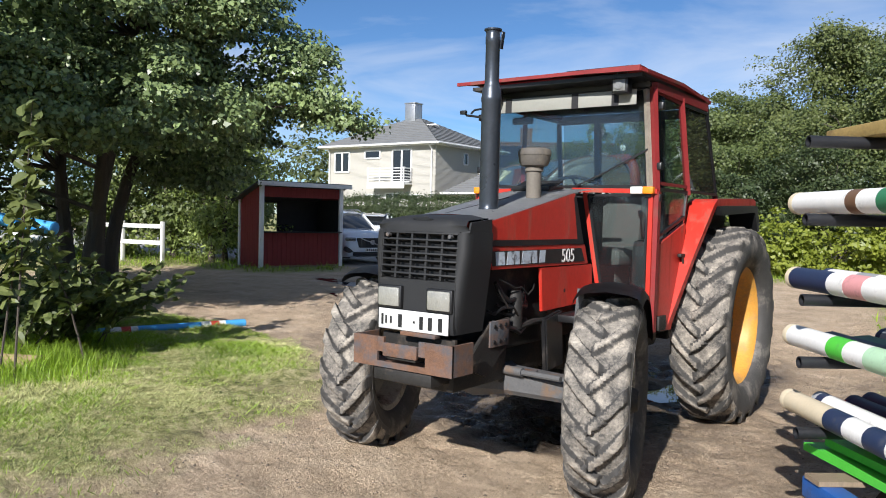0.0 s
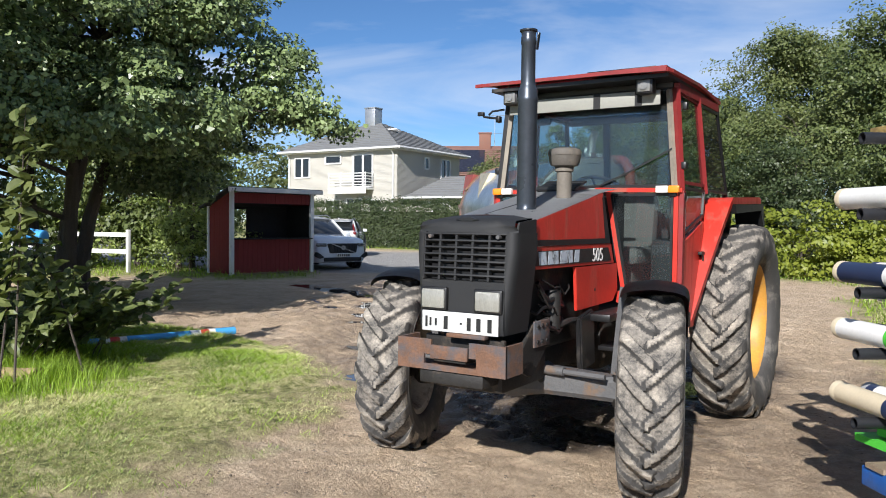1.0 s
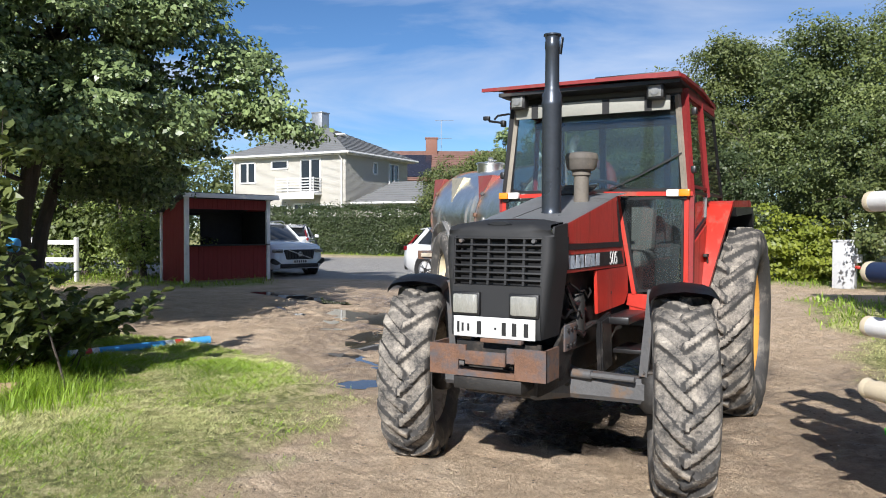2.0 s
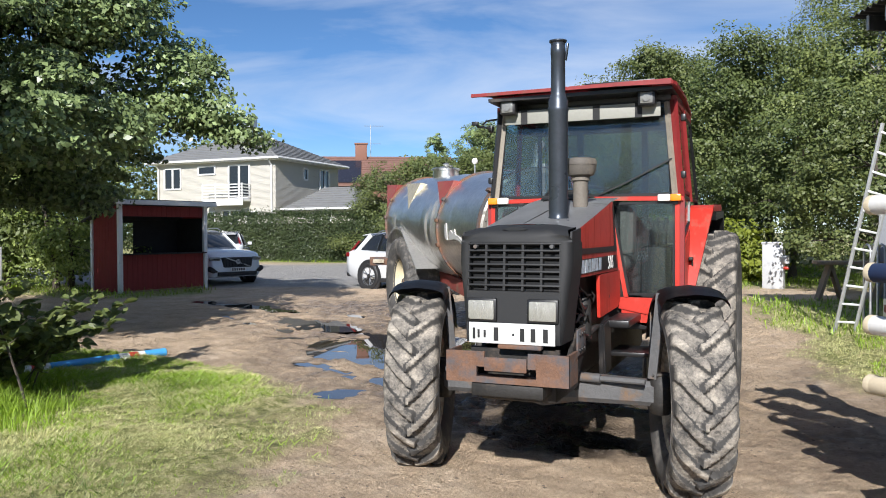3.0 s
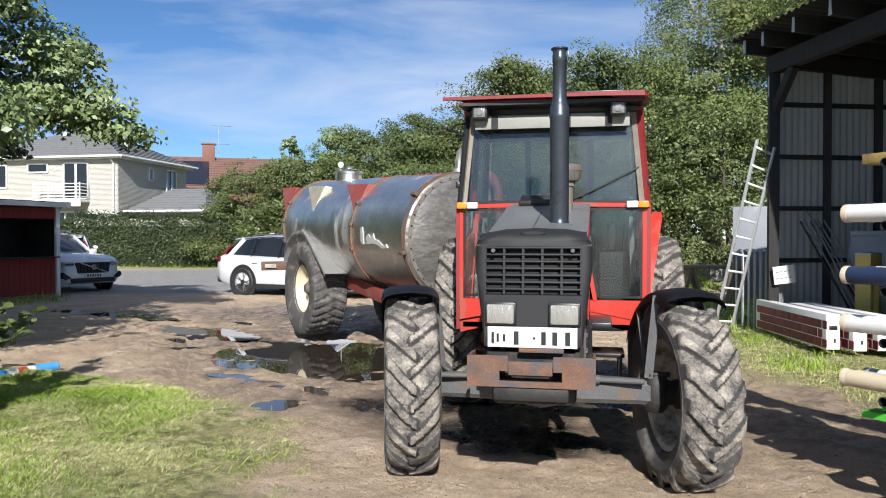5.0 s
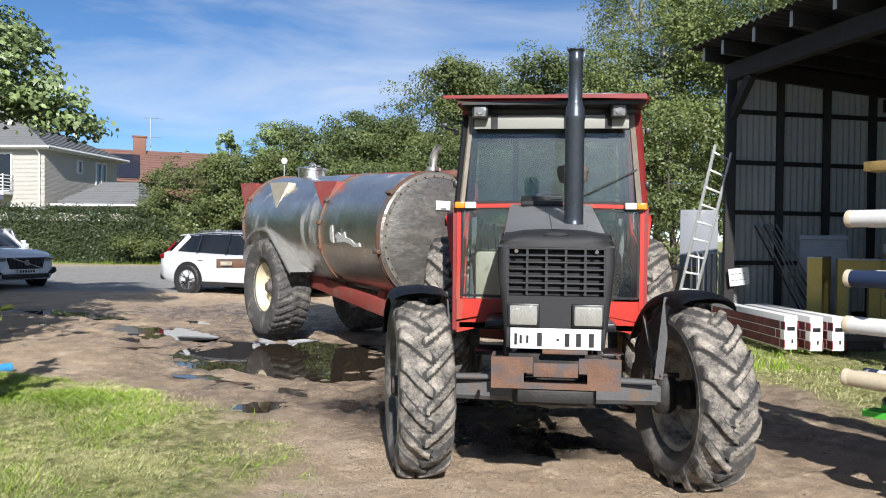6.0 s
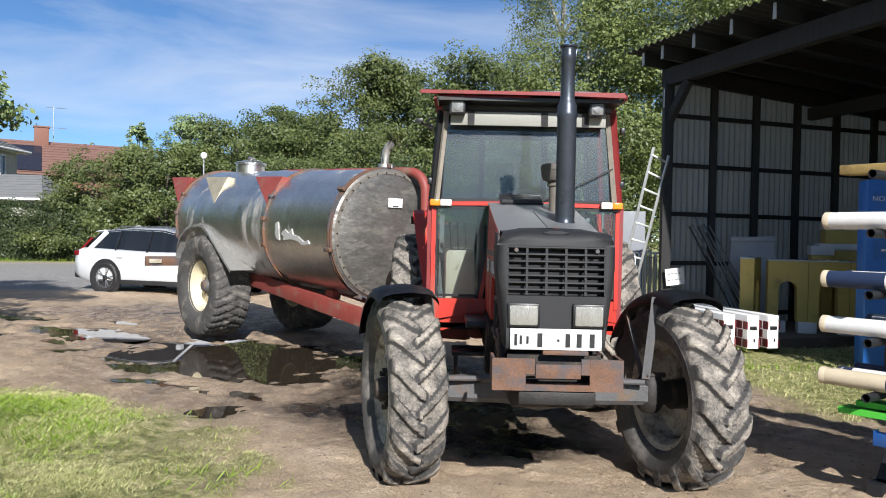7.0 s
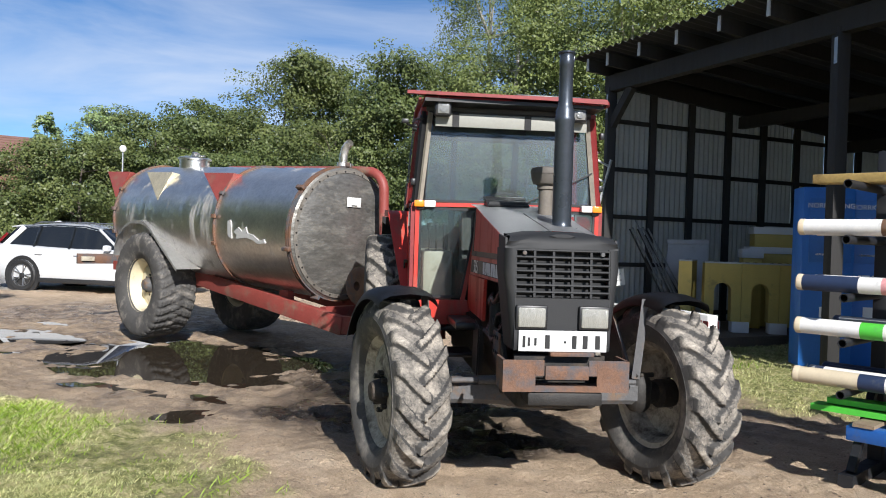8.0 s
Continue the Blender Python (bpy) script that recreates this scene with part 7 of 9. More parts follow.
build_pallet()
for i, (s, n_, z) in enumerate(((0.02, 0.10, 0.50), (0.10, 0.16, 0.545), (0.18, 0.24, 0.50))):
    bm = bmesh.new()
    rows = []
    for k in range(13):
        u = k / 12 * 2.4
        sag = 0.05 * math.sin(u * 1.3)
        c = PE + PD * (s + 0.07 + u) + PN * (n_ + sag) + Vector((0, 0, z))
        rows.append([c - PN * 0.07 + Vector((0, 0, -0.018)), c + PN * 0.07 + Vector((0, 0, -0.018)), c + PN * 0.07 + Vector((0, 0, 0.018)), c - PN * 0.07 + Vector((0, 0, 0.018)), c - PN * 0.07 + Vector((0, 0, -0.018))])
    shell(bm, rows, cap=False)
    bm.faces.ensure_lookup_table()
    tagged(part("wavy_plank", bm, P_BRIGHT), "bright green wavy jump plank lying on the pallet", "plank", "wavy green planks")
# ---- kiosk, fence, ground poles ----
M_FALU = mat("falun_red_boards", (0.20, 0.022, 0.02), 0.8, var=0.2, scale=3, fine=60, bump=0.15, dirt=(0.28, 0.10, 0.08), dirt_amt=0.25, stretch=(5, 5, 0.8))
M_TRIM = mat("white_trim_boards", (0.74, 0.73, 0.71), 0.6, var=0.08, bump=0.08, dirt=(0.45, 0.43, 0.4), dirt_amt=0.3)
M_FELT = mat("dark_roofing_felt", (0.05, 0.05, 0.052), 0.9, var=0.2, bump=0.2)
M_DARKROOM = mat("kiosk_shade_and_counter", (0.02, 0.018, 0.018), 0.85, var=0.2, bump=0.05)


def build_kiosk():
    fx = Vector((-13.46 + 14.03, 13.52 - 10.98, 0))
    W = fx.length
    ux = fx.normalized()                       # along the counter front
    uy = Vector((-ux.y, ux.x, 0))              # to the back
    m = Matrix((ux, uy, Vector((0, 0, 1)))).transposed().to_4x4()
    m.translation = Vector((-14.03, 10.98, 0.04))
    w = thing("kiosk", m, "small red wooden kiosk with white corner boards and an open hatch", "kiosk")
    D = 1.25
    HF, HB = 2.36, 1.90
    t = 0.06
    def board_wall(x0, x1, z0, z1, y, name="wall_board"):
        n = max(1, round((x1 - x0) / 0.145))
        for i in range(n):
            a, b = x0 + (x1 - x0) * i / n, x0 + (x1 - x0) * (i + 1) / n
            bm = bmesh.new()
            box(bm, ((a + b) / 2, y, (z0 + z1) / 2), (b - a - 0.006, 0.025, z1 - z0))
            part(name, bm, M_FALU, w)
    board_wall(0.06, W - 0.06, 0.05, 0.98, 0.0)
    board_wall(0.06, W - 0.06, 1.98, HF - 0.1, 0.0)
    # side wall seen from the yard, made of upright boards
    for i in range(8):
        a, b = 0.04 + (D - 0.08) * i / 8, 0.04 + (D - 0.08) * (i + 1) / 8
        zt = HF - (HF - HB) * (a + b) / 2 / D - 0.06
        bm = bmesh.new()
        box(bm, (0.0, (a + b) / 2, zt / 2 + 0.03), (0.025, b - a - 0.006, zt))
        part("wall_board", bm, M_FALU, w)
    part("far_side_wall", boxes(((W, D / 2, 1.0), (0.03, D, 2.0))), M_FALU, w)
    # linings and back wall are near-black: the shade inside, put into colour
    part("shade_lining", boxes(((W - 0.03, D / 2, 1.0), (0.02, D - 0.06, 1.9))), M_DARKROOM, w)
    part("shade_lining", boxes(((0.03, D / 2, 0.95), (0.02, D - 0.06, 1.8))), M_DARKROOM, w)
    bm = bmesh.new()
    box(bm, ((W + 1.18) / 2, D, 0.97), (W - 1.18, 0.03, 1.90))
    box(bm, (0.59, D, 0.50), (1.18, 0.03, 0.96))
    box(bm, (0.59, D, 1.875), (1.18, 0.03, 0.09))
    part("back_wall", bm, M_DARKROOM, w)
    part("floor_slab", boxes(((W / 2, D / 2, 0.03), (W, D, 0.06))), M_WOOD, w)
    for x, y in ((0.0, 0.0), (W, 0.0), (0.0, D)):
        h = HF if y == 0 else HB
        part("corner_board", boxes(((x, y - 0.015, h / 2), (0.11, 0.09, h), 0.004)), M_TRIM, w)
    part("counter", boxes(((W / 2, 0.0, 0.995), (W - 0.1, 0.36, 0.035), 0.006)), M_DARKROOM, w)
    bm = bmesh.new()
    plate(bm, [(-0.22, -0.25, HF + 0.06), (W + 0.22, -0.25, HF + 0.06), (W + 0.22, D + 0.18, HB - 0.02), (-0.22, D + 0.18, HB - 0.02)], 0.04)
    part("roof", bm, M_FELT, w)
    part("front_fascia", boxes(((W / 2, -0.25, HF - 0.02), (W + 0.46, 0.03, 0.12), 0.004)), M_TRIM, w)


build_kiosk()


def build_fence():
    w = thing("fence", Matrix(), "white two-rail paddock fence under the trees", "fence")
    a, d = Vector((-17.3, 10.1, 0)), Vector((-1.5, -0.34, 0))
    for i in range(9):
        p = a + d * i
        part("post", boxes(((p.x, p.y, 0.62), (0.10, 0.10, 1.24), 0.008)), M_TRIM, w)
        if i < 8:
            q = a + d * (i + 1)
            for z in (1.10, 0.62):
                bm = bmesh.new()
                bar(bm, p + Vector((0.03, -0.06, z)), q + Vector((0.03, -0.06, z)), 0.03, 0.12)
                part("rail", bm, M_TRIM, w)


build_fence()
jump_pole(Vector((-5.70, 3.56, 0.062)), Vector((-0.28, -0.96, 0.0)), 3.0, [(0.25, P_SKY), (0.085, P_WHITE), (0.115, P_REDP), (0.13, P_WHITE), (0.55, P_SKY)], "sky blue jump pole with white and red bands, lying in grass", "ground poles", 0.052, P_SKY)
jump_pole(Vector((-5.62, 0.92, 1.335)), Vector((-0.93, -0.35, 0.12)), 3.0, [(3.0, P_SKY)], "sky blue jump pole resting among the bushes", "ground poles", 0.07, P_SKY)
jump_pole(Vector((-6.7, 1.4, 1.16)), Vector((-0.93, -0.35, 0.08)), 3.0, [(3.0, P_WHITE)], "white jump pole resting among the bushes", "ground poles", 0.05, P_WHITE)
ps = thing("pole_stand", Matrix.Translation((-7.0, 0.5, 0)), "dark wooden stand holding poles in the bushes", "stand")
part("upright", boxes(((0, 0, 0.55), (0.12, 0.12, 1.15), 0.006)), M_WOOD, ps)
part("upright", boxes(((-1.0, -0.35, 0.6), (0.12, 0.12, 1.3), 0.006)), M_WOOD, ps)

# ---- cars ----
M_CARWHITE = mat("white_car_paint", (0.63, 0.64, 0.65), 0.18, var=0.02, bump=0.0, coat=0.8, rvar=0.03)
# paler, bluer copy of the white paint: sky light put into the colour
M_CARSKYLIT = mat("skylit_white_car_paint", (0.73, 0.77, 0.81), 0.16, var=0.02, bump=0.0, coat=0.8, rvar=0.03)
M_CARGLASS = mat("dark_car_glass", (0.012, 0.014, 0.016), 0.05, var=0.05, bump=0.0, rvar=0.02, coat=0.5)
M_PLASTIC = mat("black_car_plastic", (0.02, 0.02, 0.021), 0.6, var=0.1, bump=0.05)
M_ALLOY = mat("alloy_wheel", (0.45, 0.46, 0.48), 0.3, metal=0.9, var=0.08, bump=0.0)
M_TAIL = mat("red_tail_lens", (0.16, 0.008, 0.01), 0.15, var=0.05, bump=0.0, coat=0.5)


def car(m, label, body_m, L, W, H, wagon, front_parts=True):
    """A modern car; local x across, y towards its rear, the nose at y = 0."""
    c = thing("car", m, label, "car", "parked cars")
    hw = W / 2
    # side outline stations: y, sill z, belt z, half width at belt
    st = [(0.0, 0.32, 0.62, 0.62), (0.06, 0.24, 0.80, 0.84), (0.25, 0.22, 0.93, 0.95), (0.75, 0.22, 1.0, 0.99), (1.35, 0.22, 1.05, 1.0), (2.4, 0.22, 1.05, 1.0), (3.6, 0.22, 1.08, 1.0), (L - 0.6, 0.24, 1.10, 0.99), (L - 0.22, 0.30, 1.11, 0.96), (L - 0.05, 0.36, 1.06, 0.92), (L, 0.45, 0.92, 0.84)]
    hs = H / 1.62
    bm = bmesh.new()
    rows = []
    for y, z0, z1, k in st:
        z1 *= hs if z1 > 0.7 else 1
        x = hw * k
        rows.append([Vector(p) for p in ((-x * 0.9, y, z0), (-x * 0.985, y, z0 + 0.1), (-x, y, (z0 + z1) * 0.52), (-x * 0.965, y, z1 - 0.06), (-x * 0.86, y, z1), (0, y, z1 + 0.03 * (1 if 0.1 < y < 1.5 else 0)), (x * 0.86, y, z1), (x * 0.965, y, z1 - 0.06), (x, y, (z0 + z1) * 0.52), (x * 0.985, y, z0 + 0.1), (x * 0.9, y, z0), (-x * 0.9, y, z0))])
    shell(bm, rows, cap=True)
    body = part("body", bm, body_m, c, smooth=0.9)
    # greenhouse: glass block, with painted roof and pillars over it
    belt = 1.03 * hs
    roof = [(1.30, belt, 0.80), (1.95, H - 0.10, 0.66), (2.35, H - 0.02, 0.66), (3.2, H, 0.66), (L - 0.62 if wagon else L - 1.2, H - 0.07, 0.65), (L - 0.14 if wagon else L - 0.3, belt + 0.04, 0.76)]
    bm = bmesh.new()
    rows = []
    for y, z, k in roof:
        rows.append([Vector((-hw * 0.90, y, belt - 0.05)), Vector((-hw * (k + 0.02), y, z - 0.035)), Vector((-hw * k * 0.9, y, z)), Vector((hw * k * 0.9, y, z)), Vector((hw * (k + 0.02), y, z - 0.035)), Vector((hw * 0.90, y, belt - 0.05))])
    shell(bm, rows, cap=True)
    part("window_band", bm, M_CARGLASS, c, "dark tinted windows")
    bm = bmesh.new()
    rr = []
    for y, z, k in roof[1:5]:
        rr.append([Vector((-hw * (k + 0.035), y, z - 0.055)), Vector((-hw * k * 0.9, y, z + 0.012)), Vector((0, y, z + 0.03)), Vector((hw * k * 0.9, y, z + 0.012)), Vector((hw * (k + 0.035), y, z - 0.055))])
    shell(bm, rr, cap=False)
    bmesh.ops.solidify(bm, geom=bm.faces[:], thickness=0.02)
    part("roof", bm, body_m, c)
    for s in (-1, 1):
        for (y0, z0, y1, z1) in ((1.30, belt - 0.02, 1.97, H - 0.11), (2.62, belt - 0.02, 2.62, H - 0.06), (3.55, belt - 0.02, 3.5, H - 0.06), (L - 0.42 if wagon else L - 0.6, belt, L - 0.84 if wagon else L - 1.3, H - 0.09)):
            bm = bmesh.new()
            k0, k1 = 0.895, 0.70
            wide = 0.11 if y0 > 3.6 else 0.05
            bar(bm, (s * hw * k0, y0, z0), (s * hw * k1, y1, z1), 0.045, wide, 0.01)
            part("pillar", bm, body_m if y0 < 2 or y0 > 3.6 else M_CARGLASS, c)
        bm = bmesh.new()
        tube(bm, [(s * hw * 0.62, 2.0, H - 0.02), (s * hw * 0.62, 2.2, H + 0.045), (s * hw * 0.62, L - 1.2, H + 0.03), (s * hw * 0.62, L - 1.0, H - 0.04)], 0.015, 6)
        part("roof_rail", bm, M_ALLOY, c)
        bm = bmesh.new()
        box(bm, (s * (hw + 0.06), 1.55, belt + 0.05), (0.2, 0.12, 0.14), 0.04)
        part("side_mirror", bm, body_m, c)
        bm = bmesh.new()
        box(bm, (s * hw * 0.985, 2.33, 0.27), (0.05, 2.05, 0.11), 0.02)
        part("sill_cladding", bm, M_PLASTIC, c)
        for wy in (0.90, 0.90 + 2.86):
            bm = bmesh.new()
            lathe(bm, [(0.365, -0.05), (0.45, -0.05), (0.46, 0.0), (0.45, 0.02), (0.365, 0.014)], Matrix.Translation((s * hw * 0.985, wy, 0.36)) @ Matrix.Rotation(radians(90 * s), 4, "Y"), 28, closed=True)
            part("wheel_arch", bm, M_PLASTIC, c)
            wh = thing_wheel(c, s, wy, hw)
        for i in range(2):
            bm = bmesh.new()
            box(bm, (s * (hw + 0.004), 2.35 + i * 1.0, belt - 0.13), (0.03, 0.18, 0.03), 0.008)
            part("door_handle", bm, body_m, c)
    if front_parts:
        bm = bmesh.new()
        prism(bm, [(-0.52, 0.80 * hs), (0.52, 0.80 * hs), (0.46, 0.52), (-0.46, 0.52)], "y", -0.04, 0.1, 0.02)
        gr = part("grille", bm, M_PLASTIC, c, "dark slatted grille")
        bm = bmesh.new()
        bar(bm, (-0.40, -0.05, 0.79 * hs), (0.40, -0.05, 0.54), 0.012, 0.03)
        part("chrome_slash", bm, M_ALLOY, gr)
        bm = bmesh.new()
        tube(bm, [(0, -0.03, 0.67 * hs), (0, -0.06, 0.67 * hs)], 0.075, 16)
        part("emblem", bm, M_ALLOY, gr)
        for i in range(9):
            part("grille_slat", boxes(((-0.4 + i * 0.1, -0.045, 0.66 * hs), (0.012, 0.01, 0.24))), M_CARGLASS, gr)
        np_ = part("number_plate", boxes(((0, -0.06, 0.46), (0.52, 0.02, 0.115), 0.004)), M_WHITE, c)
        for k in range(6):
            part("bar", boxes(((-0.2 + k * 0.075, -0.073, 0.46), (0.045, 0.006, 0.07))), M_BLACK_PRINT, np_)
        part("lower_intake", boxes(((0, 0.0, 0.33), (1.3, 0.1, 0.12), 0.03)), M_PLASTIC, c)
        for s in (-1, 1):
            bm = bmesh.new()
            box(bm, (s * 0.70, 0.085, 0.76 * hs), (0.32, 0.14, 0.11), 0.03, Matrix.Rotation(s * 0.35, 3, "Z"))
            hl = part("headlight", bm, M_LAMP_GLASS, c)
            part("inner_lamp", boxes(((s * 0.68, 0.0, 0.76 * hs), (0.2, 0.05, 0.025), 0.005)), M_PLASTIC, hl)
            bm = bmesh.new()
            prism(bm, [(s * 0.62, 0.40), (s * 0.86, 0.56), (s * 0.90, 0.44), (s * 0.78, 0.36)], "y", -0.0, 0.2, 0.01)
            part("corner_vent", bm, M_PLASTIC, c)
    for s in (-1, 1):
        bm = bmesh.new()
        box(bm, (s * hw * 0.86, L - 0.10, 0.97 * hs), (0.14, 0.16, 0.13), 0.03)
        bar(bm, (s * hw * 0.84, L - 0.13, 1.02 * hs), (s * hw * 0.74, L - 0.42, 1.36 * hs), 0.06, 0.06, 0.01)
        part("tail_light", bm, M_TAIL, c)
    if wagon:
        bm = bmesh.new()
        prism(bm, [(L - 0.72, H - 0.075), (L - 0.72, H - 0.045), (L - 0.42, H - 0.085), (L - 0.42, H - 0.105)], "x", -hw * 0.62, hw * 0.62, 0.006)
        part("roof_spoiler", bm, body_m, c)
        bm = bmesh.new()
        prism(bm, [(3.45, H + 0.02), (3.52, H + 0.075), (3.66, H + 0.06), (3.70, H + 0.015)], "x", -0.03, 0.03, 0.008)
        part("roof_aerial", bm, body_m, c)
    part("number_plate", boxes(((0, L - 0.01, 0.78), (0.52, 0.04, 0.115), 0.004)), M_WHITE, c)
    part("rear_bumper", boxes(((0, L - 0.06, 0.42), (1.6, 0.2, 0.2), 0.05)), M_PLASTIC, c)
    return c


def thing_wheel(c, s, wy, hw):
    bm = bmesh.new()
    tn = Matrix.Rotation(radians(90), 4, "Y")
    lathe(bm, [(0.06, 0.0), (0.06, 0.10), (0.03, 0.11), (0.0, 0.11)], tn, 12)
    hub = part("wheel", bm, M_PLASTIC, c)
    hub.matrix_basis = pose(s * (hw - 0.085), wy, 0.36) @ (Matrix() if s > 0 else Matrix.Rotation(radians(180), 4, "Z"))
    bm = bmesh.new()
    lathe(bm, [(0.25, -0.10), (0.33, -0.115), (0.36, -0.09), (0.36, 0.09), (0.33, 0.115), (0.25, 0.10)], tn, 32, closed=True)
    part("tyre", bm, M_PLASTIC, hub)
    bm = bmesh.new()
    lathe(bm, [(0.25, 0.11), (0.235, 0.06), (0.235, -0.08), (0.255, -0.08), (0.255, 0.11)], tn, 32, closed=True)
    for k in range(5):
        a = 2 * math.pi * k / 5
        for da in (-0.16, 0.16):
            bar(bm, (0.075, 0.04 * math.cos(a), 0.04 * math.sin(a)), (0.09, 0.24 * math.cos(a + da), 0.24 * math.sin(a + da)), 0.022, 0.02)
    part("rim", bm, M_ALLOY, hub, "five double-spoke alloy rim")
    # near-black disc added behind the spokes for the shade inside the wheel
    bm = bmesh.new()
    lathe(bm, [(0.245, 0.0), (0.245, 0.045), (0.0, 0.05)], tn, 28)
    part("dark_backing_disc", bm, M_TAR, hub)
    return hub


def facing(x, y, fx, fy, z=0.04):
    """The pose of a car whose nose stands at (x, y) and looks along (fx, fy)."""
    return pose(x, y, z, 0, 0, math.degrees(math.atan2(fx, -fy)))


car(facing(-13.4, 14.9, 0.93, -0.36), "white SUV parked behind the red kiosk, its paint lightened for sky light", M_CARSKYLIT, 4.69, 1.90, 1.66, True)
car(facing(-4.94, 14.40, 0.955, -0.30, 0.02), "white estate car parked on the asphalt behind the trailer", M_CARWHITE, 4.78, 1.87, 1.57, True)
car(facing(-21.95, 25.4, -0.55, 0.835, 0.15), "white hatchback parked further back, its tail towards the yard", M_CARWHITE, 4.4, 1.8, 1.5, True, False)

# ---- houses ----
M_BRICK_C = mat("cream_white_brick", (0.485, 0.462, 0.41), 0.75, var=0.06, scale=2, fine=30, bump=0.1)
M_TILE = mat("grey_concrete_tiles", (0.185, 0.187, 0.187), 0.75, var=0.15, scale=2, fine=20, bump=0.1)
M_TILE_R = mat("red_clay_tiles", (0.195, 0.105, 0.082), 0.75, var=0.25, scale=2, fine=20, bump=0.1)
M_SOLAR = mat("dark_solar_glass", (0.02, 0.022, 0.035), 0.2, var=0.1, bump=0.0)
M_BRICK_R = mat("red_brick", (0.21, 0.10, 0.07), 0.8, var=0.15, scale=3, fine=30, bump=0.1)


def hip_roof(bm, x0, x1, y0, y1, z0, z1, ridge, axis, thick=0.12):
    """A hipped roof; ridge: its length, along axis."""
    cx, cy = (x0 + x1) / 2, (y0 + y1) / 2
    a = Vector((cx - ridge / 2, cy, z1)) if axis == "x" else Vector((cx, cy - ridge / 2, z1))
    b = Vector((cx + ridge / 2, cy, z1)) if axis == "x" else Vector((cx, cy + ridge / 2, z1))
    A, B, C, D = Vector((x0, y0, z0)), Vector((x1, y0, z0)), Vector((x1, y1, z0)), Vector((x0, y1, z0))
    faces = [(A, B, b, a), (B, C, b), (C, D, a, b), (D, A, a)] if axis == "x" else [(A, B, a), (B, C, b, a), (C, D, b), (D, A, a, b)]
    for f in faces:
        bm.faces.new([bm.verts.new(p) for p in f])
    bmesh.ops.remove_doubles(bm, verts=bm.verts[:], dist=0.001)
    bmesh.ops.solidify(bm, geom=bm.faces[:], thickness=thick)
    return faces


def roof_courses(faces, parent, m, step=0.36):
    """Raised tile courses across each roof plane, as one mesh."""
    bm = bmesh.new()
    for f in faces:
        lo0, lo1 = f[0], f[1]
        hi1 = f[2]
        hi0 = f[3] if len(f) > 3 else f[2]
        n = max(3, int(((hi0 + hi1) / 2 - (lo0 + lo1) / 2).length / step))
        nv = (lo1 - lo0).cross(hi1 - lo0).normalized()
        for i in range(n):
            u0, u1 = i / n, min(1.0, (i + 1.05) / n)
            a, b = lo0.lerp(hi0, u0), lo1.lerp(hi1, u0)
            c, d = lo1.lerp(hi1, u1), lo0.lerp(hi0, u1)
            if (b - a).length < 0.1:
                continue
            vs = [bm.verts.new(p) for p in (a + nv * 0.07, b + nv * 0.07, c + nv * 0.02, d + nv * 0.02, a + nv * 0.01, b + nv * 0.01)]
            bm.faces.new((vs[0], vs[1], vs[2], vs[3]))
            bm.faces.new((vs[4], vs[5], vs[1], vs[0]))
    ob = part("tiling", bm, m, parent, smooth=0)
    return tagged(ob, kind="stuff")


def house_window(parent, c, w, h, axis, out, panes=2):
    """A white framed window on a wall; axis: the wall's direction (x or y); out: its outward unit."""
    c, out = Vector(c), Vector(out)
    along = Vector((1, 0, 0)) if axis == "x" else Vector((0, 1, 0))
    bm = bmesh.new()
    plate_c = c + out * 0.05
    for s in (-1, 1):
        bar(bm, plate_c + along * s * w / 2 - Vector((0, 0, h / 2)), plate_c + along * s * w / 2 + Vector((0, 0, h / 2)), 0.1, 0.1)
        bar(bm, plate_c - along * w / 2 + Vector((0, 0, s * h / 2)), plate_c + along * w / 2 + Vector((0, 0, s * h / 2)), 0.1, 0.1)
    for k in range(1, panes):
        q = plate_c + along * (-w / 2 + w * k / panes)
        bar(bm, q - Vector((0, 0, h / 2)), q + Vector((0, 0, h / 2)), 0.14, 0.09)
    win = part("window", bm, M_TRIM, parent)
    for k in range(panes):
        q = c + along * (-w / 2 + w * (k + 0.5) / panes) + out * 0.03
        bm = bmesh.new()
        s_ = along * (w / panes - 0.1) + Vector((0, 0, h - 0.08)) + Vector((abs(out.x), abs(out.y), 0)) * 0.02
        box(bm, q, tuple(abs(v) for v in s_))
        part("pane", bm, M_CARGLASS, win)
    return win


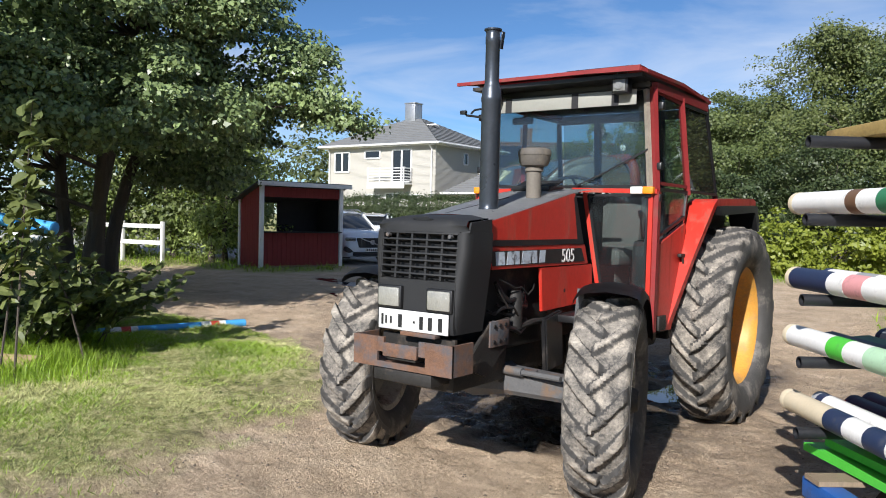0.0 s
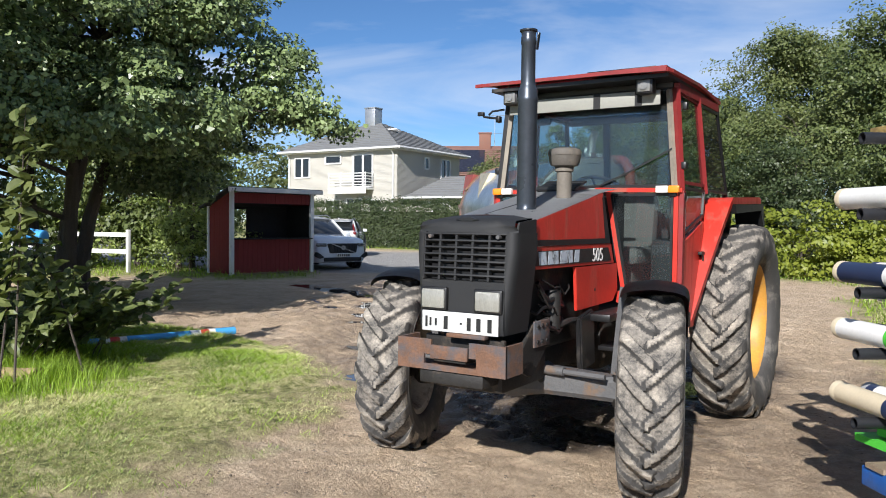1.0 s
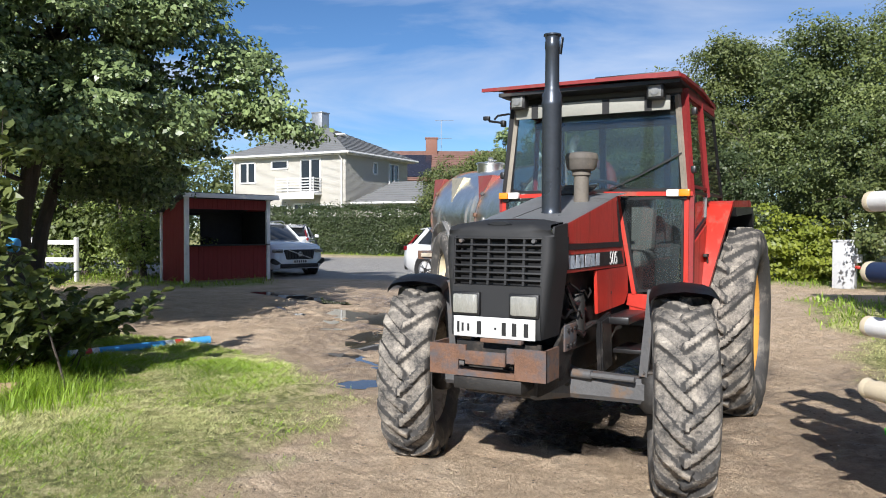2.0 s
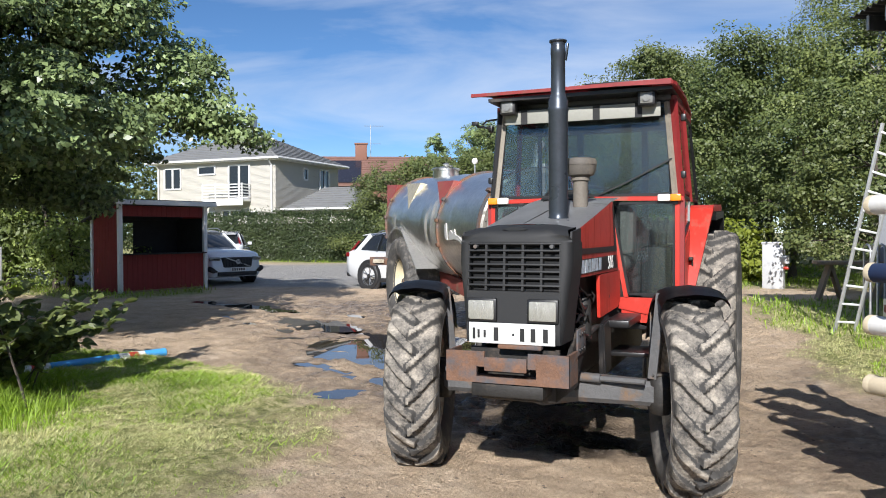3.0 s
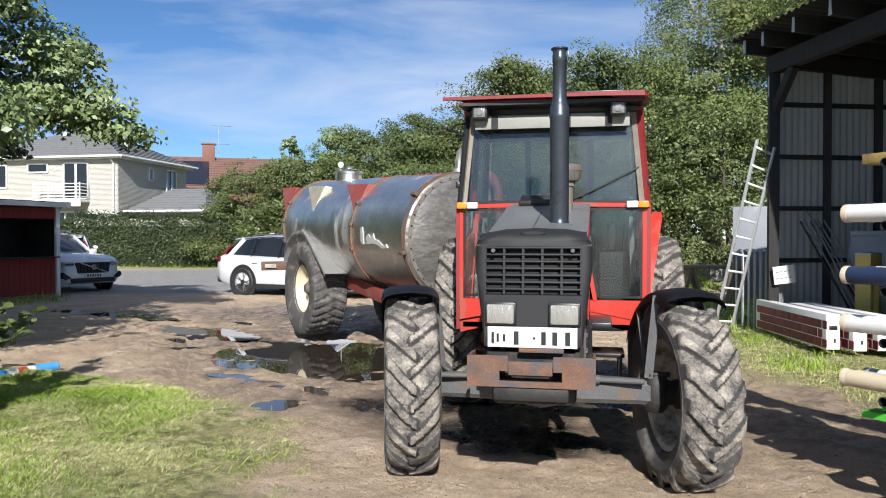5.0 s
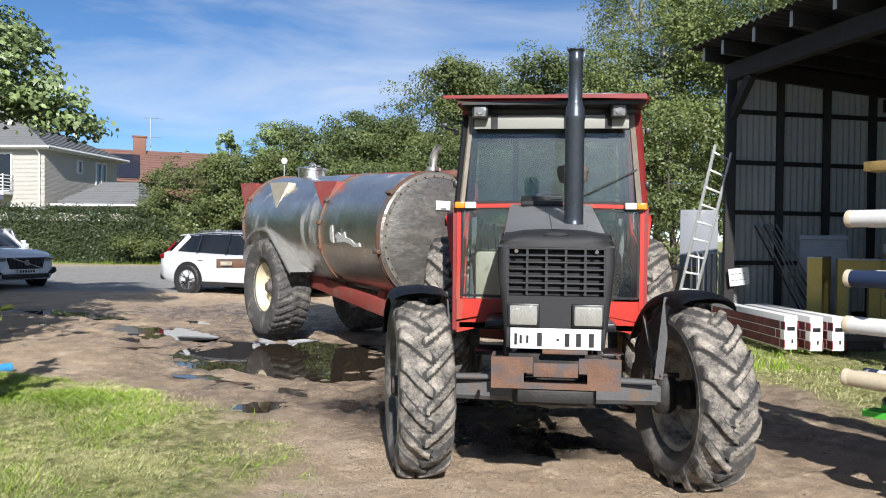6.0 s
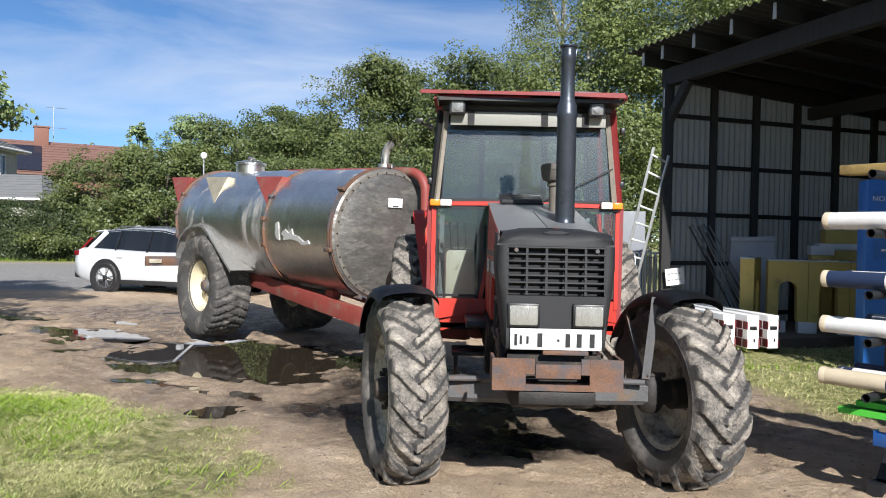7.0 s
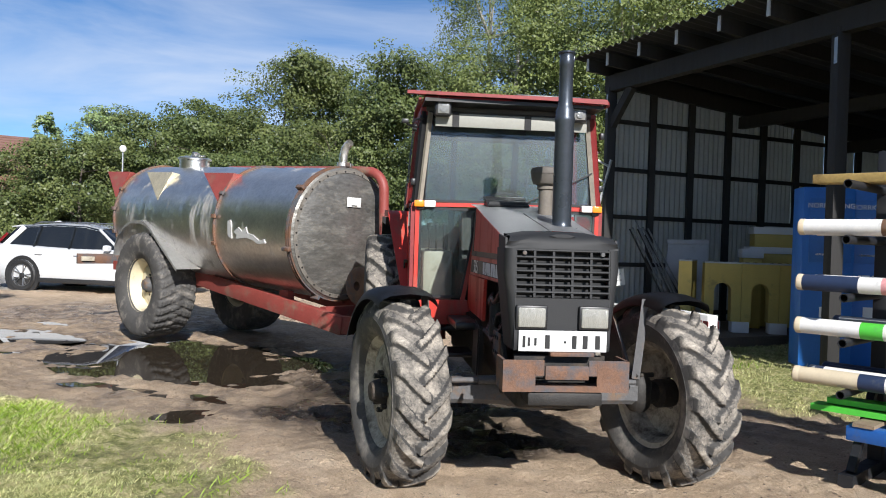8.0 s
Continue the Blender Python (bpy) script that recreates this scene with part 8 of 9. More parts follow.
def build_house():
    w = thing("house", pose(-34.14, 43.15, 0), "two-storey cream brick house with a grey hipped tile roof", "house")
    X, Y, H = 5.06, 4.05, 6.55
    t = 0.3
    part("wall", boxes(((0, -Y + t / 2, H / 2), (2 * X, t, H))), M_BRICK_C, w)
    part("wall", boxes(((X - t / 2, 0, H / 2), (t, 2 * Y - 0.6, H))), M_BRICK_C, w)
    part("wall", boxes(((-X + t / 2, 0, H / 2), (t, 2 * Y - 0.6, H))), M_BRICK_C, w)
    part("wall", boxes(((0, Y - t / 2, H / 2), (2 * X, t, H))), M_BRICK_C, w)
    # thin brick courses on the two walls seen
    bm = bmesh.new()
    for i in range(56):
        z = 2.2 + i * 0.078
        box(bm, (0, -Y - 0.011, z), (2 * X - 0.02, 0.022, 0.05))
        box(bm, (X + 0.011, 0, z), (0.022, 2 * Y - 0.02, 0.05))
    tagged(part("brickwork", bm, M_BRICK_C, w, smooth=0), kind="stuff")
    bm = bmesh.new()
    fcs = hip_roof(bm, -X - 0.55, X + 0.55, -Y - 0.55, Y + 0.55, H + 0.12, 9.0, 1.2, "x")
    roof = part("roof", bm, M_TILE, w, smooth=0)
    roof_courses(fcs, roof, M_TILE)
    part("chimney", boxes(((-0.15, 0.0, 9.3), (0.95, 0.9, 1.7), 0.02), ((-0.15, 0, 10.17), (1.05, 1.0, 0.08), 0.01)), M_GALV, roof)
    bm = bmesh.new()
    box(bm, (2.4, -0.9, 8.28), (0.9, 0.5, 0.1), 0.02, Matrix.Rotation(radians(-18), 3, "X"))
    part("roof_window", bm, M_TRIM, roof)
    bm = bmesh.new()
    for (a, b) in (((-X - 0.55, -Y - 0.6), (X + 0.6, -Y - 0.6)), ((X + 0.6, -Y - 0.6), (X + 0.6, Y + 0.6))):
        tube(bm, [(a[0], a[1], H + 0.08), (b[0], b[1], H + 0.08)], 0.08, 8)
    part("gutter", bm, M_TRIM, w)
    part("soffit", boxes(((0, 0, H + 0.02), (2 * X + 1.0, 2 * Y + 1.0, 0.1))), M_TRIM, w)
    for x, y in ((X - 0.25, -Y - 0.1), (-X + 0.2, -Y - 0.1)):
        bm = bmesh.new()
        tube(bm, [(x, y - 0.45, H + 0.05), (x, y, H - 0.35), (x, y, 0.2)], 0.05, 8)
        part("downpipe", bm, M_TRIM, w)
    o = (0, -1, 0)
    house_window(w, (-3.6, -Y, 5.5), 1.45, 1.45, "x", o, 2)
    house_window(w, (-0.6, -Y, 6.0), 1.45, 0.55, "x", o, 1)
    house_window(w, (2.15, -Y, 5.15), 1.7, 2.25, "x", o, 2)
    house_window(w, (X, -0.5, 5.8), 0.5, 0.8, "y", (1, 0, 0), 1)
    house_window(w, (X, 2.0, 5.5), 1.2, 1.5, "y", (1, 0, 0), 2)
    house_window(w, (-0.6, -Y, 2.5), 1.4, 1.2, "x", o, 2)
    house_window(w, (1.4, -Y, 2.4), 1.4, 1.6, "x", o, 2)
    house_window(w, (3.2, -Y, 2.4), 1.0, 1.4, "x", o, 1)
    bal = part("balcony", boxes(((1.45, -Y - 0.5, 3.86), (3.3, 1.0, 0.14), 0.01), ((1.45, -Y - 0.98, 3.72), (3.4, 0.05, 0.42), 0.01)), M_TRIM, w)
    for i in range(5):
        part("balcony_rail", boxes(((1.45, -Y - 0.98, 4.12 + i * 0.2), (3.3, 0.03, 0.06))), M_TRIM, bal)
        part("balcony_rail", boxes(((1.45 + 1.65, -Y - 0.5, 4.12 + i * 0.2), (0.03, 0.95, 0.06))), M_TRIM, bal)
    for i in range(4):
        part("balcony_post", boxes(((1.45 - 1.65 + i * 1.1, -Y - 0.98, 4.45), (0.06, 0.06, 1.1))), M_TRIM, bal)
    # low annex
    part("annex_wall", boxes(((X + 2.5, -0.5, 1.6), (5.0, 4.8, 3.2))), M_BRICK_C, w)
    bm = bmesh.new()
    fcs = hip_roof(bm, X + 0.1, X + 5.7, -3.5, 2.5, 3.25, 4.8, 2.4, "x")
    ar = part("annex_roof", bm, M_TILE, w, smooth=0)
    roof_courses(fcs, ar, M_TILE)
    part("annex_fascia", boxes(((X + 2.7, -3.5, 3.25), (5.7, 0.06, 0.12))), M_TRIM, w)
    house_window(w, (X + 2.9, -2.9, 2.2), 1.4, 1.2, "x", o, 2)


build_house()


def build_far_house():
    w = thing("house", pose(-33.6, 61.5, 0, 0, 0, 28), "distant red brick house with clay tiles, solar panels and a chimney", "house")
    part("wall", boxes(((0, 0, 3.0), (14, 8, 6.0))), M_BRICK_R, w)
    bm = bmesh.new()
    prism(bm, [(-4.6, 6.0), (0, 8.9), (4.6, 6.0), (4.6, 5.85), (-4.6, 5.85)], "x", -7.4, 7.4)
    roof = part("roof", bm, M_TILE_R, w, smooth=0)
    A, B, C, D = Vector((-7.4, -4.6, 6.02)), Vector((7.4, -4.6, 6.02)), Vector((7.4, 0, 8.92)), Vector((-7.4, 0, 8.92))
    roof_courses([(A, B, C, D)], roof, M_TILE_R, 0.42)
    bm = bmesh.new()
    nv = (B - A).cross(D - A).normalized()
    plate(bm, [A.lerp(B, 0.08).lerp(D.lerp(C, 0.08), 0.02) + nv * 0.14, A.lerp(B, 0.42).lerp(D.lerp(C, 0.42), 0.02) + nv * 0.14, A.lerp(B, 0.42).lerp(D.lerp(C, 0.42), 0.80) + nv * 0.14, A.lerp(B, 0.08).lerp(D.lerp(C, 0.08), 0.80) + nv * 0.14], 0.05)
    part("solar_panel", bm, M_SOLAR, roof)
    part("chimney", boxes(((-1.2, -0.3, 9.3), (1.1, 0.8, 1.6), 0.02), ((-1.2, -0.3, 10.1), (1.25, 0.95, 0.12))), M_BRICK_R, roof)
    bm = bmesh.new()
    tube(bm, [(-0.3, 0.4, 8.8), (-0.3, 0.4, 12.0)], 0.03, 6)
    tube(bm, [(-0.9, 0.4, 11.9), (0.9, 0.4, 11.9)], 0.02, 6)
    tube(bm, [(-0.7, 0.4, 10.2), (0.7, 0.4, 10.2)], 0.02, 6)
    part("aerial", bm, M_GALV, roof)


build_far_house()
# globe lamp post in the distance
lp = thing("lamp_post", pose(-10.2, 26.6, 0), "grey lamp post with a pale globe", "lamp post")
bm = bmesh.new()
tube(bm, [(0, 0, 0), (0, 0, 4.5)], [0.04, 0.03], 10)
part("pole", bm, M_GALV, lp)
bm = bmesh.new()
lathe(bm, [(0.0, 4.45), (0.08, 4.46), (0.13, 4.54), (0.13, 4.62), (0.08, 4.70), (0.0, 4.72)], None, 16)
part("globe", bm, M_WHITE_LENS, lp)
# ---- plants ----
RNG = np.random.default_rng(5)
M_BARK = mat("grey_brown_bark", (0.075, 0.06, 0.048), 0.9, var=0.35, scale=5, fine=40, bump=0.5, dist=0.03, stretch=(3, 3, 0.7))
M_BARK_B = mat("pale_birch_bark", (0.35, 0.33, 0.29), 0.8, var=0.3, scale=4, fine=30, bump=0.2, dirt=(0.06, 0.055, 0.05), dirt_amt=0.4)
M_LEAF_DARK = leaf_mat("alder_leaves", (0.018, 0.033, 0.012), (0.34, 0.44, 0.18), 0.37, 0.16)
M_LEAF_MID = leaf_mat("broadleaf_leaves", (0.032, 0.055, 0.017), (0.165, 0.20, 0.062), 0.5, 0.2)
M_LEAF_BIRCH = leaf_mat("birch_leaves", (0.05, 0.078, 0.022), (0.24, 0.28, 0.088), 0.5, 0.2)
M_LEAF_YEL = leaf_mat("yellow_green_leaves", (0.12, 0.16, 0.02), (0.28, 0.31, 0.05))
# paler than the bush leaves: missing sunlight put into the colour
M_LEAF_SUNLIT = leaf_mat("sunlit_bush_leaves", (0.07, 0.11, 0.03), (0.38, 0.45, 0.14), 0.4, 0.3)
M_LEAF_HEDGE = leaf_mat("hedge_leaves", (0.03, 0.052, 0.02), (0.085, 0.11, 0.043))
M_LEAF_FAR = leaf_mat("far_wood_leaves", (0.06, 0.085, 0.035), (0.15, 0.17, 0.06))
M_LEAF_BUSH = leaf_mat("bush_leaves", (0.046, 0.072, 0.022), (0.175, 0.20, 0.065), 0.45, 0.22)
M_GRASS = leaf_mat("grass_blades", (0.045, 0.095, 0.010), (0.44, 0.60, 0.09), 0.45, 0.35)
M_GRASS_DRY = leaf_mat("dry_grass_blades", (0.12, 0.17, 0.035), (0.82, 0.78, 0.40), 0.6, 0.25)


def quads_mesh(name, verts, material):
    """A mesh of loose quads from an array (n, 4, 3)."""
    n = len(verts)
    me = bpy.data.meshes.new(name)
    me.vertices.add(n * 4)
    me.vertices.foreach_set("co", verts.reshape(-1).astype(np.float32))
    me.loops.add(n * 4)
    me.loops.foreach_set("vertex_index", np.arange(n * 4, dtype=np.int32))
    me.polygons.add(n)
    me.polygons.foreach_set("loop_start", np.arange(0, n * 4, 4, dtype=np.int32))
    me.update()
    me.materials.append(material)
    return me


def unit(v):
    return v / np.maximum(np.linalg.norm(v, axis=-1, keepdims=True), 1e-9)


def leaf_quads(c, facing_, size, slim=0.66):
    """Pointed leaves at c, their faces towards facing_, each a folded rhombus."""
    n = len(c)
    s = size * RNG.uniform(0.65, 1.3, (n, 1))
    along = unit(np.cross(facing_, RNG.normal(size=(n, 3))))
    side = np.cross(facing_, along)
    fold = facing_ * s * RNG.uniform(-0.1, 0.25, (n, 1))
    return np.stack([c - along * s * 0.5, c + side * s * slim * 0.5 + fold, c + along * s * 0.55, c - side * s * slim * 0.5 + fold], 1)


def broad_leaves(c, facing_, size, slim):
    """Oval pointed leaves at c, folded along the rib and bent down at the tip: three strips of a leaf each."""
    n = len(c)
    s = size * RNG.uniform(0.65, 1.3, (n, 1))
    along = unit(np.cross(facing_, RNG.normal(size=(n, 3))))
    side = np.cross(facing_, along) * s * slim * 0.5
    up = facing_ * s
    base, tip = c - along * s * 0.5, c + along * s * 0.56 - up * 0.16
    low, high = c - along * s * 0.18, c + along * s * 0.22 - up * 0.03
    fold = up * RNG.uniform(0.02, 0.14, (n, 1))
    rows = []
    for k in (-1, 1):
        rows += [np.stack([base, low, low + side * k * 0.95 + fold, base * 0.6 + low * 0.4 + side * k * 0.62 + fold * 0.6], 1),
                 np.stack([low, high, high + side * k * 0.85 + fold, low + side * k * 0.95 + fold], 1),
                 np.stack([high, tip, high * 0.5 + tip * 0.5 + side * k * 0.48 + fold * 0.6, high + side * k * 0.85 + fold], 1)]
    return np.concatenate(rows)


def crown_points(blobs, clumps, per, spread, hollow=0.45, gaps=0.0, flat=0.34):
    """Leaf places and outward ways for a crown of lobes (x, y, z, rx, ry, rz)."""
    b = np.array(blobs, float)
    vol = (b[:, 3] * b[:, 4] * b[:, 5]) ** (2 / 3)
    pick = RNG.choice(len(b), clumps, p=vol / vol.sum())
    d = unit(RNG.normal(size=(clumps, 3)))
    r = hollow + (1 - hollow) * RNG.random((clumps, 1)) ** 0.6
    r = r * (1 + 0.16 * np.sin(d[:, :1] * 5 + d[:, 1:2] * 7 + pick[:, None]))
    cc = b[pick, :3] + d * r * b[pick, 3:]
    if gaps:
        w = np.sin(cc[:, 0] * 2.3 + 1.1 * np.sin(cc[:, 2] * 1.7)) * np.sin(cc[:, 1] * 2.1 + 0.7) + np.sin(cc[:, 2] * 3.1 + cc[:, 0]) * 0.7
        keep = w > -1.0 + gaps
        cc, d = cc[keep], d[keep]
        clumps = len(cc)
    sp = spread * RNG.uniform(0.6, 1.4, (clumps, 1, 1))
    off = np.clip(RNG.normal(size=(clumps, per, 3)), -1.3, 1.3) * sp * np.array([1, 1, flat])
    off[:, :, 2] -= 0.25 * np.hypot(off[:, :, 0], off[:, :, 1])
    p = (cc[:, None] + off).reshape(-1, 3)
    out = np.repeat(d, per, 0) * 0.45 + unit(off.reshape(-1, 3)) * 0.3 + np.array([0.05, -0.25, 0.5]) + RNG.normal(size=p.shape) * 0.45
    return p, unit(out), cc


def tree(name, base, blobs, clumps, per, spread, leaf, m_leaf, label, trunk_r=0.2, stems=1, bark=None, limbs=26, hollow=0.45, group="trees", category="tree", lean=0.4, gaps=0.0, flat=0.34):
    """Trunk with limbs that reach into the crown, and a crown of single leaves; blobs are relative to base."""
    bx = Vector(base)
    t = thing(name, Matrix.Translation(bx), label, category, group)
    p, out, cc = crown_points(blobs, clumps, per, spread, hollow, gaps, flat)
    p[:, 2] = np.maximum(p[:, 2], 0.05)
    ob = new("crown", quads_mesh("crown", leaf_quads(p, out, leaf), m_leaf))
    ob.parent = t
    rnd = random.Random(int(abs(base[0] * 13 + base[1] * 7)))
    b0 = np.array(blobs, float)
    top = b0[:, 2].max()
    mean = b0[:, :2].mean(0)
    forks = []
    for s in range(stems):
        bm = bmesh.new()
        a = rnd.uniform(0, 6.28)
        sx, sy = (math.cos(a) * 2.6 * trunk_r * (stems > 1), math.sin(a) * 2.6 * trunk_r * (stems > 1))
        tx, ty = mean[0] * lean + sx * 3, mean[1] * lean + sy * 3
        pts, rad = [], []
        for k in range(8):
            f_ = k / 7
            pts.append(Vector((sx + (tx - sx) * f_ ** 1.4 + 0.06 * math.sin(f_ * 7 + s), sy + (ty - sy) * f_ ** 1.4 + 0.06 * math.cos(f_ * 6 + s), top * 0.95 * f_ - 0.1)))
            rad.append(trunk_r * (1.25 if k == 0 else 1.0) * (1 - 0.82 * f_))
        tube(bm, pts, rad, 9)
        forks += pts[2:7]
        part("trunk" if stems == 1 else "stem", bm, bark or M_BARK, t)
    for i in range(limbs):
        bm = bmesh.new()
        c = Vector(cc[rnd.randrange(len(cc))])
        lower = [f_ for f_ in forks if f_.z < c.z + 0.2] or forks[:1]
        o = min(lower, key=lambda f_: (f_ - c).length + rnd.random())
        mid = o.lerp(c, 0.5) + Vector((rnd.uniform(-0.2, 0.2), rnd.uniform(-0.2, 0.2), rnd.uniform(0.0, 0.35)))
        r0 = trunk_r * rnd.uniform(0.18, 0.34)
        tube(bm, [o, o.lerp(mid, 0.6), mid, mid.lerp(c, 0.6), c], [r0, r0 * 0.8, r0 * 0.6, r0 * 0.35, r0 * 0.1], 5)
        part("limb", bm, bark or M_BARK, t)
    return t


# the big alder by the kiosk: several stems, flat leafy sprays round a dark core, a limb reaching over the track
# lobe (0.3, -3.6, 3.7) lies out of view, added to shade the stems
ALDER = [(-0.8, 0.0, 5.2, 2.6, 2.8, 2.0), (3.0, 1.9, 4.15, 1.3, 1.2, 0.75), (4.05, 2.35, 3.95, 0.95, 0.8, 0.45), (4.75, 2.55, 3.5, 0.5, 0.5, 0.3), (3.2, 2.4, 4.7, 0.75, 0.7, 0.4), (2.9, 0.7, 5.5, 1.0, 1.0, 0.9), (3.6, -1.2, 3.2, 1.7, 1.5, 0.8),
         (2.6, 0.3, 5.2, 1.2, 1.4, 1.0), (2.0, -3.2, 3.3, 2.3, 1.9, 1.1), (2.6, -2.4, 5.0, 2.2, 2.0, 1.4), (-0.5, 1.2, 4.2, 2.2, 2.0, 1.3), (0.5, -0.6, 3.5, 2.4, 2.2, 0.7), (0.3, -3.6, 3.7, 2.4, 1.6, 1.6), (1.2, 1.8, 3.0, 1.6, 1.2, 0.9), (2.2, 1.2, 5.9, 1.7, 1.5, 1.2)]
alder = tree("alder", (-12.2, 4.9, 0.0), ALDER, 2100, 120, 0.25, 0.098, M_LEAF_DARK, "large leafy alder with several dark stems, shading the kiosk", 0.17, 4, limbs=60, hollow=0.8, gaps=0.78, flat=0.30)
p, out, cc = crown_points(ALDER, 700, 60, 0.45, 0.15, 0.0, 0.5)
b0 = np.array(ALDER)
inner = np.min(np.linalg.norm((p[:, None, :] - b0[None, :, :3]) / b0[None, :, 3:], axis=-1), axis=1) < 0.72
ob = new("inner_crown", quads_mesh("inner_crown", leaf_quads(p[inner], out[inner], 0.13), M_LEAF_DARK))
ob.parent = alder
# added unseen alder beside the camera's yard, shading the stems and bushes below
tree("alder", (-9.9, -3.4, 0.0), [(0, 0, 3.9, 3.1, 2.4, 1.5), (0.8, 0.3, 3.2, 2.4, 2.0, 1.2), (-1.4, 0.2, 3.4, 2.2, 2.0, 1.3), (1.6, 0.0, 4.2, 1.8, 1.8, 1.2), (2.5, 2.9, 4.5, 1.7, 1.4, 0.9), (4.4, 1.3, 2.5, 1.0, 0.9, 0.7)], 860, 90, 0.36, 0.13, M_LEAF_DARK, "unseen leafy alder added at the edge of the yard to cast shade", 0.16, 2, limbs=24, hollow=0.2)
# shrubs and young trees behind the fence
tree("young_tree", (-17.2, 11.9, 0), [(0, 0, 2.7, 1.9, 1.5, 1.9), (0.6, 0.2, 1.2, 1.6, 1.2, 1.0), (0, 0, 4.4, 1.5, 1.5, 1.4), (-1.6, 0.3, 1.0, 1.6, 0.9, 0.9)], 520, 40, 0.26, 0.10, M_LEAF_SUNLIT, "bushy young tree behind the paddock fence", 0.09, 2, limbs=20, group="young trees")
tree("young_tree", (-19.5, 12.2, 0), [(0, 0, 3.0, 2.4, 2.4, 2.2), (0.5, 0.5, 1.3, 1.8, 1.8, 1.1), (-0.5, 0, 5.0, 1.8, 1.8, 1.6)], 460, 30, 0.30, 0.15, M_LEAF_MID, "bushy young tree behind the red kiosk", 0.1, 2, limbs=20, group="young trees")
tree("young_tree", (-21.6, 10.9, 0), [(0, 0, 3.0, 2.3, 1.8, 2.4), (0.9, 0.1, 1.4, 1.9, 1.5, 1.3), (0, 0, 5.4, 2.0, 2.0, 2.0), (-1.5, 0.2, 1.4, 1.9, 1.5, 1.4)], 520, 34, 0.32, 0.13, M_LEAF_SUNLIT, "bushy young tree behind the paddock fence", 0.1, 2, limbs=20, group="young trees")
tree("young_tree", (-22.0, 7.2, 0), [(0, 0, 3.0, 2.8, 2.8, 2.4), (0.5, 0.5, 1.2, 2.4, 2.4, 1.1), (0, 0, 5.6, 2.4, 2.4, 2.0)], 460, 30, 0.32, 0.17, M_LEAF_MID, "bushy young tree in the paddock", 0.12, 2, limbs=20, group="young trees")
tree("young_tree", (-21.5, 3.2, 0), [(0, 0, 2.4, 2.6, 2.6, 2.2), (0, 0, 5.0, 2.6, 2.6, 2.4)], 420, 30, 0.32, 0.17, M_LEAF_DARK, "dark leafy tree at the edge of the paddock", 0.12, 2, limbs=20, group="young trees")

# woods behind the yard: x, y, height, crown radius, leaves, leaf size, kind
WOOD = [
    (-17.5, 33.4, 5.5, 2.8, M_LEAF_BUSH, 0.17, "broad shrub beside the hedge"), (-13.4, 31.5, 6.2, 3.1, M_LEAF_BUSH, 0.19, "broad shrub by the road"), (-10.8, 34.5, 7.2, 3.2, M_LEAF_MID, 0.2, "tall shrub by the road"),
    (-17.5, 47.0, 9.8, 2.6, M_LEAF_DARK, 0.24, "oak behind the houses"), (-21.5, 49.0, 8.8, 1.4, M_LEAF_DARK, 0.2, "slim spruce behind the houses"), (-13.2, 46.0, 8.6, 3.2, M_LEAF_DARK, 0.24, "oak behind the houses"),
    (-9.0, 40.0, 9.0, 4.0, M_LEAF_MID, 0.22, "oak behind the yard"), (-5.6, 38.0, 11.0, 4.0, M_LEAF_BUSH, 0.21, "leafy tree behind the yard"), (-1.4, 41.0, 12.8, 4.4, M_LEAF_MID, 0.22, "tall leafy tree behind the yard"),
    (-6.5, 30.5, 5.6, 3.4, M_LEAF_MID, 0.18, "broad tree behind the tanker"), (-2.4, 29.0, 6.6, 3.2, M_LEAF_BUSH, 0.18, "broad tree behind the tractor"), (1.2, 30.0, 9.2, 3.6, M_LEAF_MID, 0.19, "leafy tree behind the tractor"),
    (5.4, 34.5, 16.0, 3.7, M_LEAF_BIRCH, 0.15, "tall birch with hanging twigs"), (8.4, 30.5, 14.5, 3.8, M_LEAF_BIRCH, 0.15, "tall birch behind the barn"), (4.4, 24.5, 10.8, 3.4, M_LEAF_BIRCH, 0.16, "leafy tree behind the barn"),
    (7.8, 21.5, 11.0, 3.4, M_LEAF_BIRCH, 0.15, "birch behind the barn"), (1.9, 23.0, 6.4, 2.7, M_LEAF_MID, 0.16, "leafy tree at the yard's end"), (3.9, 18.4, 6.2, 2.2, M_LEAF_BUSH, 0.14, "dark tree beside the barn"), (-1.8, 24.8, 4.4, 2.6, M_LEAF_HEDGE, 0.15, "ivy-dark thicket at the yard's end"),
    (11.5, 26.0, 13.0, 4.0, M_LEAF_MID, 0.2, "tall leafy tree behind the barn"), (-4.8, 24.6, 3.6, 2.2, M_LEAF_HEDGE, 0.15, "dark thicket at the yard's end"),
]
